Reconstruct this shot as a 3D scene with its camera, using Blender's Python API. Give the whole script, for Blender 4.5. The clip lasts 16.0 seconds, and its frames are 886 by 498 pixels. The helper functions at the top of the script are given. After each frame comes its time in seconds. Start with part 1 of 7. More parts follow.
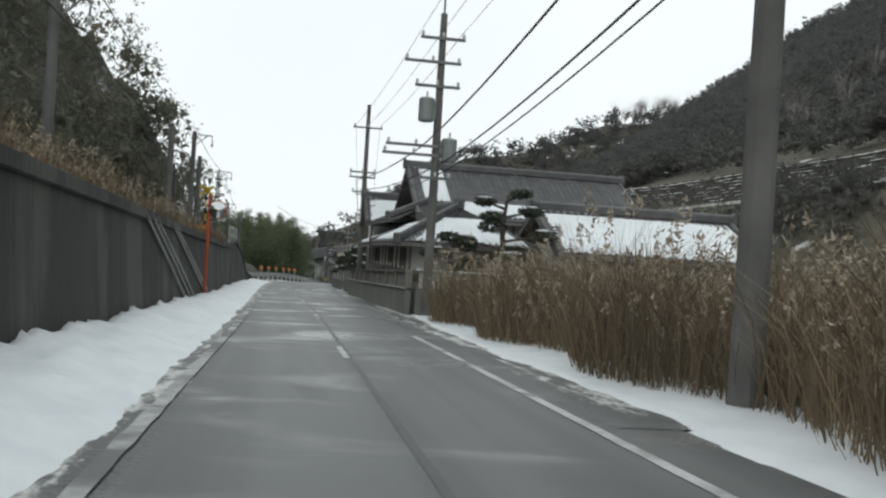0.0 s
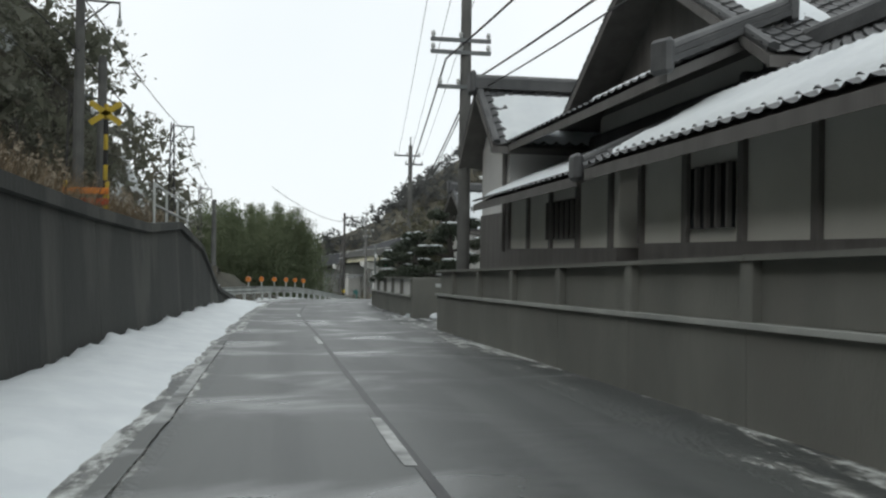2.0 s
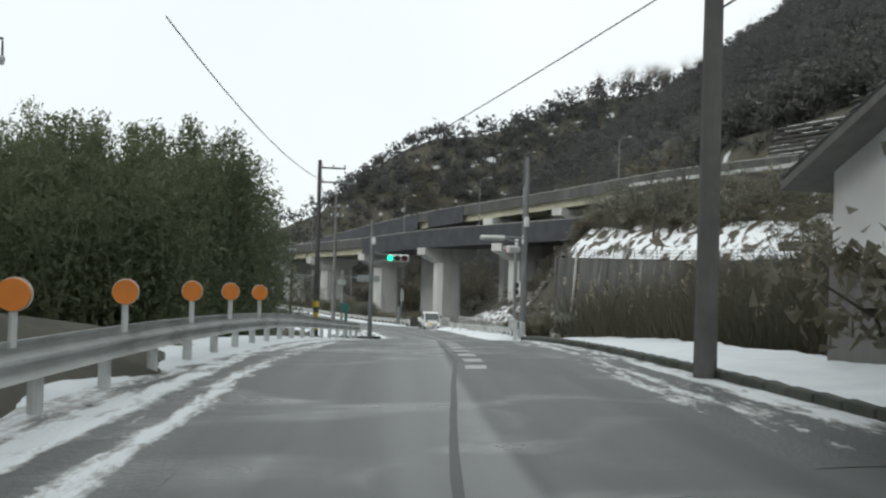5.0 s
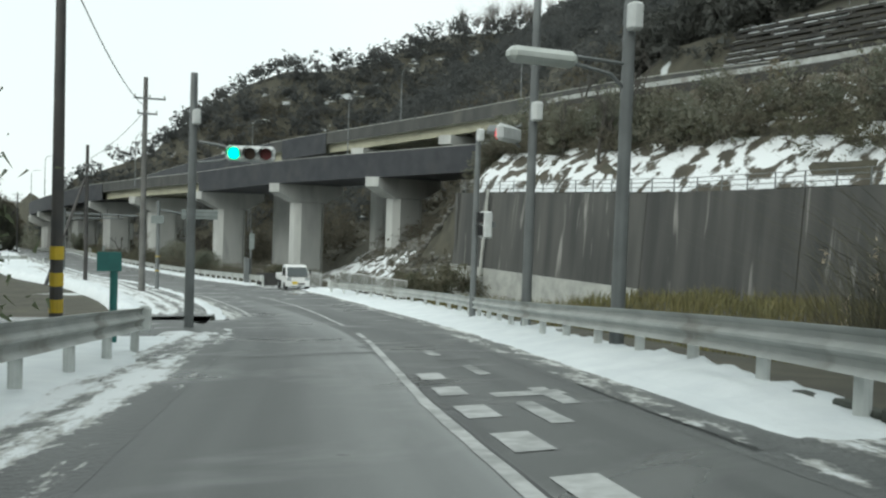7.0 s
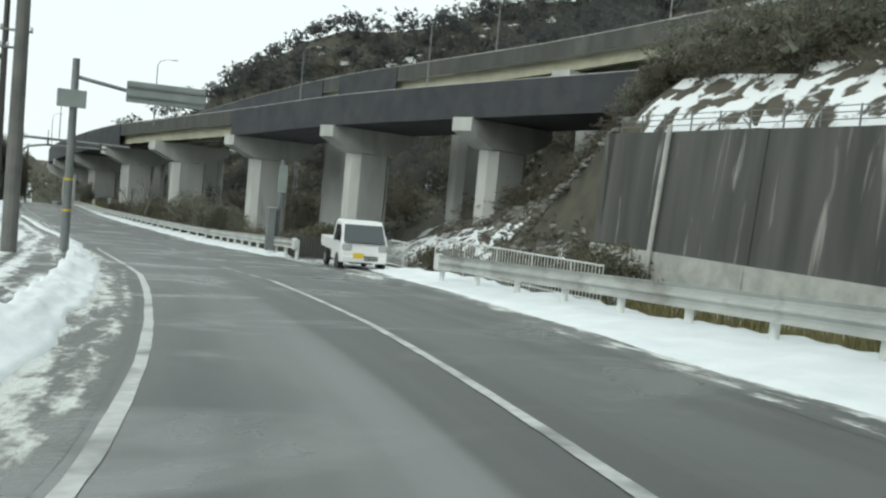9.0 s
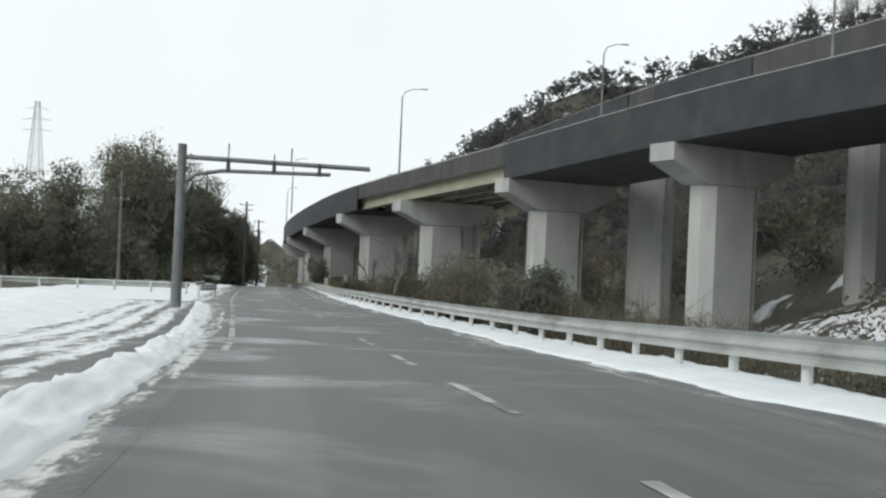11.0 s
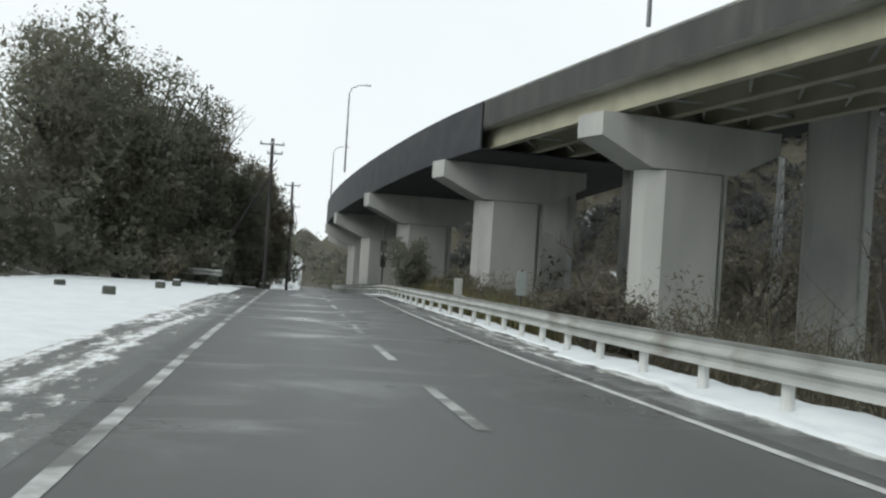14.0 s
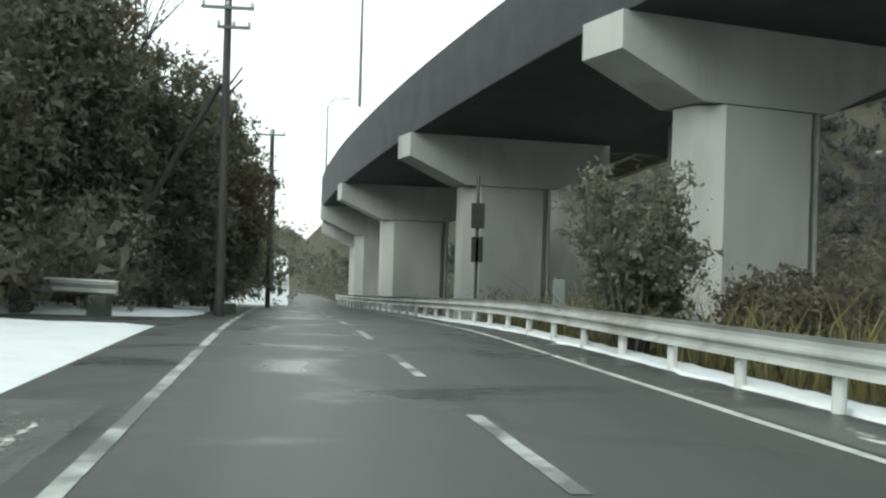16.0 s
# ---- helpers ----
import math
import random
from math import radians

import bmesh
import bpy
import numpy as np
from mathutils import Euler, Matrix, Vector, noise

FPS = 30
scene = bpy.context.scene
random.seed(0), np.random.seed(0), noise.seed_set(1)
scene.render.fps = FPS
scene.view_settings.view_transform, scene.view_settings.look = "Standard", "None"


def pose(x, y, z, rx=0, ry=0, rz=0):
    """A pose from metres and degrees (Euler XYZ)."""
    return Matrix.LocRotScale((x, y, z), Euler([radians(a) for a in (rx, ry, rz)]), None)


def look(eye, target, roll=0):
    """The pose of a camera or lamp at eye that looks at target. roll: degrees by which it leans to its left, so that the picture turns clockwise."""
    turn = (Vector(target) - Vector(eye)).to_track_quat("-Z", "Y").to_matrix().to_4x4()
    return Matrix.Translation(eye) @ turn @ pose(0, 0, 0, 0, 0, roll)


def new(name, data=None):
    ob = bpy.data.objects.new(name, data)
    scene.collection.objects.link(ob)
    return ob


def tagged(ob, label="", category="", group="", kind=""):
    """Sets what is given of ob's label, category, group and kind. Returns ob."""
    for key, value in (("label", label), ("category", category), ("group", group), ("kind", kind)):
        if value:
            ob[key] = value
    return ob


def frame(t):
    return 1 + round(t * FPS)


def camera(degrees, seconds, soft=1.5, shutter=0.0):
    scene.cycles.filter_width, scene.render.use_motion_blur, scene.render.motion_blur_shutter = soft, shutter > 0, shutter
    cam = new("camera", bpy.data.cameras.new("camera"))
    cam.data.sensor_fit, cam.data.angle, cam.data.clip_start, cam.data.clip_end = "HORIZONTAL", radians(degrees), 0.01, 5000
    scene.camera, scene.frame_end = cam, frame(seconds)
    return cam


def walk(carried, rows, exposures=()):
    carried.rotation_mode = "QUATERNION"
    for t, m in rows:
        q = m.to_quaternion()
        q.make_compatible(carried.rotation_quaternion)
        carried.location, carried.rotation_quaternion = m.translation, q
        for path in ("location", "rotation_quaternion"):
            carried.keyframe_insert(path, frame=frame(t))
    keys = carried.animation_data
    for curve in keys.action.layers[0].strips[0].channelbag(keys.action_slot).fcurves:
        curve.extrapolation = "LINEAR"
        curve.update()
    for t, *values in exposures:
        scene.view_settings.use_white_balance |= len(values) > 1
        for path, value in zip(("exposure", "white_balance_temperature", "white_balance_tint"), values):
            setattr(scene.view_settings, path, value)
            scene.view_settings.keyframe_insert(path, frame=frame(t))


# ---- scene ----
cam = camera(50.93, 16.0, soft=2.3)
PATH = [
    (0.0, pose(0.000, 0.000, 1.250, 90.06, -3.62, -10.24)),
    (0.2, pose(0.072, 3.251, 1.150, 90.14, -3.23, -10.39)),
    (0.4, pose(0.119, 6.495, 1.047, 89.99, -2.97, -10.10)),
    (0.5, pose(0.141, 8.111, 0.994, 90.26, -2.97, -10.26)),
    (0.7, pose(0.184, 11.332, 0.887, 90.00, -2.58, -10.10)),
    (1.0, pose(0.247, 16.119, 0.719, 90.02, -1.69, -10.13)),
    (1.5, pose(0.383, 23.904, 0.454, 90.29, -1.46, -10.20)),
    (2.0, pose(0.394, 31.772, 0.228, 90.29, -0.80, -10.09)),
    (2.5, pose(0.483, 39.395, 0.008, 90.53, -1.13, -9.43)),
    (3.0, pose(0.534, 46.680, -0.203, 90.46, -1.57, -8.65)),
    (3.2, pose(0.552, 49.560, -0.287, 90.44, -1.50, -8.34)),
    (5.3, pose(1.344, 77.182, -0.966, 90.35, -1.06, -17.18)),
    (5.5, pose(1.793, 79.819, -1.067, 90.29, -0.65, -19.42)),
    (6.0, pose(3.227, 86.387, -1.366, 89.75, -0.55, -23.73)),
    (6.3, pose(4.149, 90.298, -1.599, 89.20, -0.45, -24.29)),
    (6.5, pose(4.748, 92.916, -1.769, 88.66, -0.74, -24.04)),
    (7.0, pose(6.271, 99.555, -2.275, 87.62, -1.98, -23.69)),
    (7.5, pose(7.938, 106.339, -2.902, 86.49, -3.01, -24.24)),
    (8.0, pose(9.814, 113.205, -3.536, 85.95, -4.19, -25.30)),
    (8.5, pose(11.678, 120.278, -4.194, 85.90, -4.51, -24.92)),
    (9.0, pose(13.136, 127.597, -4.829, 86.48, -5.24, -20.66)),
    (9.5, pose(14.102, 135.159, -5.364, 87.78, -5.36, -16.77)),
    (10.0, pose(14.480, 143.164, -5.795, 89.23, -5.39, -12.70)),
    (10.2, pose(14.493, 146.401, -5.972, 89.65, -4.61, -11.01)),
    (12.3, pose(13.160, 180.760, -7.631, 90.46, -2.45, -4.54)),
    (12.5, pose(12.885, 183.987, -7.711, 90.43, -2.80, -4.50)),
    (13.0, pose(12.077, 192.041, -7.899, 90.33, -4.20, -4.06)),
    (13.5, pose(11.194, 200.124, -8.109, 90.01, -3.46, -4.07)),
    (14.0, pose(10.299, 208.266, -8.355, 90.06, -3.61, -4.70)),
    (14.5, pose(9.452, 216.431, -8.622, 89.95, -3.26, -5.54)),
    (15.0, pose(8.811, 224.582, -8.886, 90.20, -2.91, -5.91)),
    (15.2, pose(8.541, 227.854, -8.988, 90.28, -2.64, -5.97)),
    (15.5, pose(8.134, 232.778, -9.137, 90.02, -2.32, -5.87)),
    (16.0, pose(7.549, 241.087, -9.368, 90.02, -1.70, -5.93)),
]
walk(cam, PATH, [(0.0, 0.0, 6500, 10), (5.6, 0.0, 6500, 10), (7.2, 0.05, 6450, 2), (9.2, 0.05, 6450, 2), (10.6, 0.0, 6500, 10), (12.3, -0.07, 6500, 10), (13.4, -0.07, 6500, 10), (14.5, 0.06, 6480, 7), (15.5, 0.36, 6450, 2), (16.0, 0.5, 6450, 1)])

# ---- light: an even winter overcast ----
world = bpy.data.worlds.new("overcast")
world.use_nodes = True
scene.world = world
wn, wl = world.node_tree.nodes, world.node_tree.links
sky = wn.new("ShaderNodeTexSky")
sky.sky_type, sky.sun_disc = "NISHITA", False
sky.sun_elevation, sky.sun_rotation = radians(30.5), radians(-125)
dim = wn.new("ShaderNodeVectorMath")
dim.operation = "SCALE"
dim.inputs["Scale"].default_value = 0.06
cloud = wn.new("ShaderNodeTexNoise")
cloud.inputs["Scale"].default_value = 2.2
cloud.inputs["Detail"].default_value = 4
ramp = wn.new("ShaderNodeValToRGB")
ramp.color_ramp.elements[0].color = (0.92, 1.0, 1.03, 1)
ramp.color_ramp.elements[1].color = (1.12, 1.16, 1.16, 1)
mix = wn.new("ShaderNodeMix")
mix.data_type = "RGBA"
mix.inputs["Factor"].default_value = 0.9
wl.new(sky.outputs["Color"], dim.inputs[0])
wl.new(cloud.outputs["Fac"], ramp.inputs["Fac"])
wl.new(dim.outputs[0], mix.inputs[6])
wl.new(ramp.outputs["Color"], mix.inputs[7])
wl.new(mix.outputs[2], wn["Background"].inputs["Color"])
wn["Background"].inputs["Strength"].default_value = 1.0
sun_data = bpy.data.lights.new("sun", "SUN")
sun_data.energy, sun_data.angle, sun_data.color = 1.35, radians(30), (1.0, 0.98, 0.95)
sun = new("sun", sun_data)
sun.matrix_world = look((-46, -32, 33), (0, 0, 0))
scene.view_settings.exposure = 0.0

# ---- the road's line: x of the drive and height of the asphalt along y ----
LINE_Y = [-60, 0, 16, 24, 32, 40, 50, 60, 70, 77, 86, 93, 100, 106, 113, 120, 128, 135, 143, 150, 165, 181, 192, 208, 225, 241, 262, 300, 420]
LINE_X = [-0.4, 0, 0.25, 0.36, 0.4, 0.47, 0.54, 0.65, 0.95, 1.34, 3.15, 4.75, 6.35, 7.9, 9.75, 11.6, 13.2, 14.1, 14.45, 14.45, 14.1, 13.15, 12.1, 10.3, 8.75, 7.55, 6.07, 3.4, -5]
LINE_Z = [1.9, 0, -0.53, -0.8, -1.03, -1.27, -1.56, -1.82, -2.05, -2.22, -2.6, -3.02, -3.58, -4.15, -4.78, -5.43, -6.12, -6.6, -7.04, -7.4, -8.1, -8.88, -9.15, -9.6, -10.15, -10.62, -11.2, -13.2, -18.5]


def cx(y):
    return float(np.interp(y, LINE_Y, LINE_X))


def gz(y):
    return float(np.interp(y, LINE_Y, LINE_Z))


def smooth_tables():
    """Round the corners of the two tables so that the road bends without kinks."""
    ys = np.arange(-60, 421, 1.0)
    kern = np.hanning(13)
    kern /= kern.sum()
    out = []
    for tab in (LINE_X, LINE_Z):
        v = np.interp(ys, LINE_Y, tab)
        v = np.concatenate([2 * v[0] - v[6:0:-1], v, 2 * v[-1] - v[-2:-8:-1]])
        out.append(np.convolve(v, kern, "valid"))
    return list(ys), list(out[0]), list(out[1])


LINE_Y, LINE_X, LINE_Z = smooth_tables()
NARROW = np.interp(LINE_Y, [76, 88, 100, 115, 126, 148, 160, 185], [1.0, 0.88, 0.8, 0.81, 0.83, 0.82, 0.86, 1.0])
NARROW = np.convolve(np.pad(NARROW, 4, mode="edge"), np.hanning(11)[1:-1] / np.hanning(11).sum(), "valid")
LINE_Z = list(np.asarray(LINE_Z) + 1.25 * (1 - NARROW))


def at(y, d, z=0.0):
    """A place on the road: d metres to the right of the drive line, z above the asphalt."""
    return Vector((cx(y) + d * float(np.interp(y, LINE_Y, NARROW)), y, gz(y) + z))


def smooth(a, b, v):
    k = min(1.0, max(0.0, (v - a) / (b - a)))
    return k * k * (3 - 2 * k)


# ---- materials ----
def material(name, base, rough=0.8, second=None, scale=1.0, detail=6, bump=0.0, bump_scale=30.0, metal=0.0, spots=None,
             spot_scale=0.3, spot_at=(0.52, 0.62), spot_rough=None, island=0.0, stretch=None, obj_random=0.0, leaf=0.0, depth=0.02):
    """A procedural surface: two tones at one scale, stains at a larger one, fine relief, and variation from piece to piece."""
    m = bpy.data.materials.new(name)
    m.use_nodes = True
    n, l = m.node_tree.nodes, m.node_tree.links
    b = n["Principled BSDF"]
    b.inputs["Roughness"].default_value, b.inputs["Metallic"].default_value = rough, metal
    geo = n.new("ShaderNodeNewGeometry")
    where = geo.outputs["Position"]
    if stretch:
        mp = n.new("ShaderNodeMapping")
        mp.inputs["Scale"].default_value = stretch
        l.new(where, mp.inputs["Vector"])
        where = mp.outputs["Vector"]

    def tex(sc, det=4.0, dist=0.0):
        t = n.new("ShaderNodeTexNoise")
        t.inputs["Scale"].default_value, t.inputs["Detail"].default_value = sc, det
        t.inputs["Distortion"].default_value = dist
        l.new(where, t.inputs["Vector"])
        return t.outputs["Fac"]

    def mixed(fac, a, c, kind="MIX"):
        x = n.new("ShaderNodeMix")
        x.data_type, x.blend_type = "RGBA", kind
        for sock, val in ((x.inputs["Factor"], fac), (x.inputs[6], a), (x.inputs[7], c)):
            if isinstance(val, (int, float)):
                sock.default_value = val
            elif isinstance(val, tuple):
                sock.default_value = (*val[:3], 1)
            else:
                l.new(val, sock)
        return x.outputs[2]

    def span(v, lo, hi):
        r = n.new("ShaderNodeMapRange")
        r.inputs["From Min"].default_value, r.inputs["From Max"].default_value = lo, hi
        r.clamp = True
        l.new(v, r.inputs["Value"])
        return r.outputs["Result"]

    col = base
    if second:
        col = mixed(span(tex(scale, detail), 0.35, 0.65), base, second)
    if spots:
        fac = span(tex(spot_scale, 5.0, 0.4), *spot_at)
        col = mixed(fac, col, spots)
        if spot_rough is not None:
            rr = n.new("ShaderNodeMix")
            rr.inputs[2].default_value, rr.inputs[3].default_value = rough, spot_rough
            l.new(fac, rr.inputs[0])
            l.new(rr.outputs[0], b.inputs["Roughness"])
    if island or obj_random:
        src = geo.outputs["Random Per Island"]
        if obj_random:
            src = n.new("ShaderNodeObjectInfo").outputs["Random"]
        amt = island or obj_random
        h = n.new("ShaderNodeHueSaturation")
        r = n.new("ShaderNodeMapRange")
        r.inputs["To Min"].default_value, r.inputs["To Max"].default_value = 1 - amt, 1 + amt
        l.new(src, r.inputs["Value"])
        l.new(r.outputs["Result"], h.inputs["Value"])
        if isinstance(col, tuple):
            h.inputs["Color"].default_value = (*col[:3], 1)
        else:
            l.new(col, h.inputs["Color"])
        col = h.outputs["Color"]
    if isinstance(col, tuple):
        b.inputs["Base Color"].default_value = (*col[:3], 1)
    else:
        l.new(col, b.inputs["Base Color"])
    if bump:
        bp = n.new("ShaderNodeBump")
        bp.inputs["Strength"].default_value, bp.inputs["Distance"].default_value = bump, depth
        l.new(tex(bump_scale, 5.0), bp.inputs["Height"])
        l.new(bp.outputs["Normal"], b.inputs["Normal"])
    if leaf:
        # light that passes through thin leaves
        tr, mx = n.new("ShaderNodeBsdfTranslucent"), n.new("ShaderNodeMixShader")
        if isinstance(col, tuple):
            tr.inputs["Color"].default_value = (*col[:3], 1)
        else:
            l.new(col, tr.inputs["Color"])
        mx.inputs[0].default_value = leaf
        l.new(b.outputs[0], mx.inputs[1])
        l.new(tr.outputs[0], mx.inputs[2])
        l.new(mx.outputs[0], n["Material Output"].inputs["Surface"])
    return m


def glow(name, colour, strength):
    m = bpy.data.materials.new(name)
    m.use_nodes = True
    b = m.node_tree.nodes["Principled BSDF"]
    b.inputs["Base Color"].default_value = (*colour, 1)
    b.inputs["Emission Color"].default_value = (*colour, 1)
    b.inputs["Emission Strength"].default_value = strength
    return m


def lane_material(name, snow=(0.6, 0.62, 0.61), grey=(0.3, 0.305, 0.29), snowy=True):
    """Wheel-worn asphalt laid out along the lane, with slush over it where the surface's cover value calls for it."""
    m = bpy.data.materials.new(name)
    m.use_nodes = True
    n, l = m.node_tree.nodes, m.node_tree.links
    b = n["Principled BSDF"]
    uv = n.new("ShaderNodeUVMap")
    uv.uv_map = "lane"

    def tex(sx, sy, detail=5.0, dist=0.0):
        mp = n.new("ShaderNodeMapping")
        mp.inputs["Scale"].default_value = (sx, sy, 1)
        t = n.new("ShaderNodeTexNoise")
        t.inputs["Scale"].default_value, t.inputs["Detail"].default_value, t.inputs["Distortion"].default_value = 1.0, detail, dist
        l.new(uv.outputs["UV"], mp.inputs["Vector"])
        l.new(mp.outputs["Vector"], t.inputs["Vector"])
        return t.outputs["Fac"]

    def span(v, lo, hi, a=0.0, c=1.0):
        r = n.new("ShaderNodeMapRange")
        r.interpolation_type = "SMOOTHSTEP"
        for key, val in (("From Min", lo), ("From Max", hi), ("To Min", a), ("To Max", c)):
            r.inputs[key].default_value = val
        l.new(v, r.inputs["Value"])
        return r.outputs["Result"]

    def mixed(fac, a, c):
        x = n.new("ShaderNodeMix")
        x.data_type = "RGBA"
        l.new(fac, x.inputs["Factor"])
        for sock, val in ((x.inputs[6], a), (x.inputs[7], c)):
            if isinstance(val, tuple):
                sock.default_value = (*val, 1)
            else:
                l.new(val, sock)
        return x.outputs[2]

    def add(*vals):
        out = None
        for v in vals:
            q = n.new("ShaderNodeMath")
            q.operation = "ADD"
            q.inputs[1].default_value = 0
            l.new(v, q.inputs[0])
            if out is not None:
                l.new(out, q.inputs[1])
            out = q.outputs[0]
        return out

    grain = tex(60, 60, 3)
    streak = tex(1.5, 0.035, 4, 0.3)
    damp_sheen = tex(0.32, 0.42, 5, 0.6)
    patch = tex(0.5, 0.13, 3, 0.2)
    col = mixed(span(streak, 0.4, 0.62), (0.088, 0.094, 0.091), (0.054, 0.059, 0.058))
    # wet patches take a paler colour that stands in for sky sheen
    col = mixed(span(damp_sheen, 0.55, 0.72), col, (0.15, 0.157, 0.153))
    col = mixed(span(patch, 0.56, 0.64), col, (0.048, 0.052, 0.052))
    col = mixed(span(grain, 0.3, 0.75, 0.0, 0.28), col, (0.16, 0.163, 0.155))
    if not snowy:
        # the lane before the lights is an older, paler paving; past the lay-by it is newer and darker
        sep = n.new("ShaderNodeSeparateXYZ")
        l.new(uv.outputs["UV"], sep.inputs[0])
        pale = sep.outputs["X"]
        for v in (span(sep.outputs["Y"], 70, 82), span(sep.outputs["Y"], 120, 150, 1.0, 0.0), span(sep.outputs["X"], 1.28, 1.42, 1.0, 0.0), span(streak, 0.2, 0.7, 1.0, 0.55)):
            q = n.new("ShaderNodeMath")
            q.operation = "MULTIPLY"
            l.new(v, q.inputs[0])
            if pale is sep.outputs["X"]:
                q.inputs[1].default_value = 1.0
            else:
                l.new(pale, q.inputs[1])
            pale = q.outputs[0]
        col = mixed(pale, col, (0.25, 0.262, 0.258))
        col = mixed(span(sep.outputs["Y"], 158, 182, 0.0, 0.7), col, (0.042, 0.044, 0.041))
    rough = span(damp_sheen, 0.5, 0.68, 0.5, 0.24)
    height = grain
    if snowy:
        at_ = n.new("ShaderNodeAttribute")
        at_.attribute_name = "cover"
        v = add(at_.outputs["Fac"], span(tex(2.4, 0.16, 4, 0.4), 0.0, 1.0, -0.8, 0.8), span(tex(5, 1.3, 6, 0.5), 0.0, 1.0, -0.75, 0.75), span(tex(16, 8, 4), 0.0, 1.0, -0.35, 0.35))
        fac = span(v, -0.1, 0.16)
        white = mixed(span(add(v, span(tex(7, 3, 6), 0, 1, -0.4, 0.4)), 0.0, 0.55), grey, snow)
        col = mixed(fac, col, white)
        r2 = n.new("ShaderNodeMix")
        r2.inputs[3].default_value = 0.6
        l.new(fac, r2.inputs[0])
        l.new(rough, r2.inputs[2])
        rough = r2.outputs[0]
        height = add(span(v, -0.1, 0.7, 0.0, 3.0), span(tex(18, 12, 6), 0, 1, 0.0, 1.2))
    l.new(col, b.inputs["Base Color"])
    l.new(rough, b.inputs["Roughness"])
    bp = n.new("ShaderNodeBump")
    bp.inputs["Strength"].default_value, bp.inputs["Distance"].default_value = (0.6, 0.015) if snowy else (0.35, 0.006)
    l.new(height, bp.inputs["Height"])
    l.new(bp.outputs["Normal"], b.inputs["Normal"])
    return m


ASPHALT = lane_material("asphalt", snowy=False)
SLUSHY = lane_material("asphalt_under_slush", (0.58, 0.6, 0.58), (0.22, 0.222, 0.205))
SNOWY = lane_material("asphalt_under_snow", (0.72, 0.75, 0.76), (0.36, 0.365, 0.345))
SEAM = material("bitumen_seam", (0.03, 0.032, 0.033), 0.5, (0.05, 0.05, 0.05), 3)
PAINT = material("road_paint", (0.52, 0.53, 0.52), 0.6, (0.4, 0.41, 0.4), 9, 8, spots=(0.17, 0.175, 0.17), spot_scale=1.1, spot_at=(0.5, 0.68))
PAINT_FAINT = material("nearly_gone_paint", (0.3, 0.305, 0.3), 0.6, (0.22, 0.225, 0.22), 7, 8, spots=(0.13, 0.136, 0.133), spot_scale=1.6, spot_at=(0.38, 0.52))
PAINT_WORN = material("worn_road_paint", (0.45, 0.46, 0.45), 0.6, (0.3, 0.31, 0.3), 7, 8, spots=(0.12, 0.125, 0.12), spot_scale=0.9, spot_at=(0.44, 0.58))
SNOW = material("snow", (0.74, 0.78, 0.79), 0.55, (0.66, 0.7, 0.72), 1.5, 8, 0.5, 9)
SOIL = material("soil_and_litter", (0.055, 0.053, 0.04), 0.95, (0.082, 0.077, 0.056), 0.8, 8, 0.8, 12, spots=(0.55, 0.58, 0.58), spot_scale=0.12, spot_at=(0.64, 0.68))
SLOPE_SNOW = material("snow_between_litter", (0.06, 0.055, 0.042), 0.9, (0.09, 0.08, 0.06), 1.2, 8, 0.8, 6, spots=(0.72, 0.75, 0.76), spot_scale=0.95, spot_at=(0.44, 0.5), stretch=(1, 0.8, 0.6))
SLOPE_THIN = material("thin_snow_between_litter", (0.075, 0.066, 0.048), 0.9, (0.11, 0.095, 0.066), 1.2, 8, 0.8, 6, spots=(0.66, 0.69, 0.7), spot_scale=1.5, spot_at=(0.57, 0.63))
WALL_OLD = material("old_stained_concrete", (0.042, 0.044, 0.039), 0.9, (0.027, 0.029, 0.026), 0.6, 8, 0.6, 9, spots=(0.07, 0.071, 0.062), spot_scale=0.5, stretch=(1, 1, 0.35))
TERRACE = material("terrace_stone", (0.04, 0.04, 0.038), 0.95, (0.065, 0.063, 0.056), 0.8, 8, 0.4, 6)
WALL_DARK = material("streaked_concrete", (0.052, 0.054, 0.052), 0.9, (0.092, 0.092, 0.086), 0.7, 8, 0.3, 20, spots=(0.25, 0.245, 0.23), spot_scale=1.5, spot_at=(0.61, 0.73), stretch=(1, 1, 0.09), obj_random=0.18)
CONCRETE = material("pier_concrete", (0.48, 0.49, 0.465), 0.85, (0.4, 0.41, 0.39), 0.5, 8, 0.25, 30, spots=(0.36, 0.365, 0.35), spot_scale=0.35, stretch=(1, 1, 0.3))
CONCRETE_LIGHT = material("pale_concrete", (0.42, 0.43, 0.4), 0.85, (0.3, 0.31, 0.29), 1.2, 8, 0.3, 30)
KERB = material("kerb_stone", (0.09, 0.096, 0.082), 0.9, (0.055, 0.062, 0.05), 2, 8, 0.5, 25)
STEEL_BEIGE = material("painted_girder", (0.38, 0.37, 0.28), 0.6, (0.3, 0.295, 0.22), 0.6, 6)
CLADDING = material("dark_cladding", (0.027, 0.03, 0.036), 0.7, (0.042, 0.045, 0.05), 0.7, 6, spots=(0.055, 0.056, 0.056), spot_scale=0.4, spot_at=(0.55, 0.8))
GREY_PANEL = material("parapet_panel", (0.07, 0.072, 0.068), 0.8, (0.05, 0.052, 0.05), 0.8, 6, spots=(0.1, 0.1, 0.088), spot_scale=0.5, spot_at=(0.5, 0.75), stretch=(1, 1, 0.25))
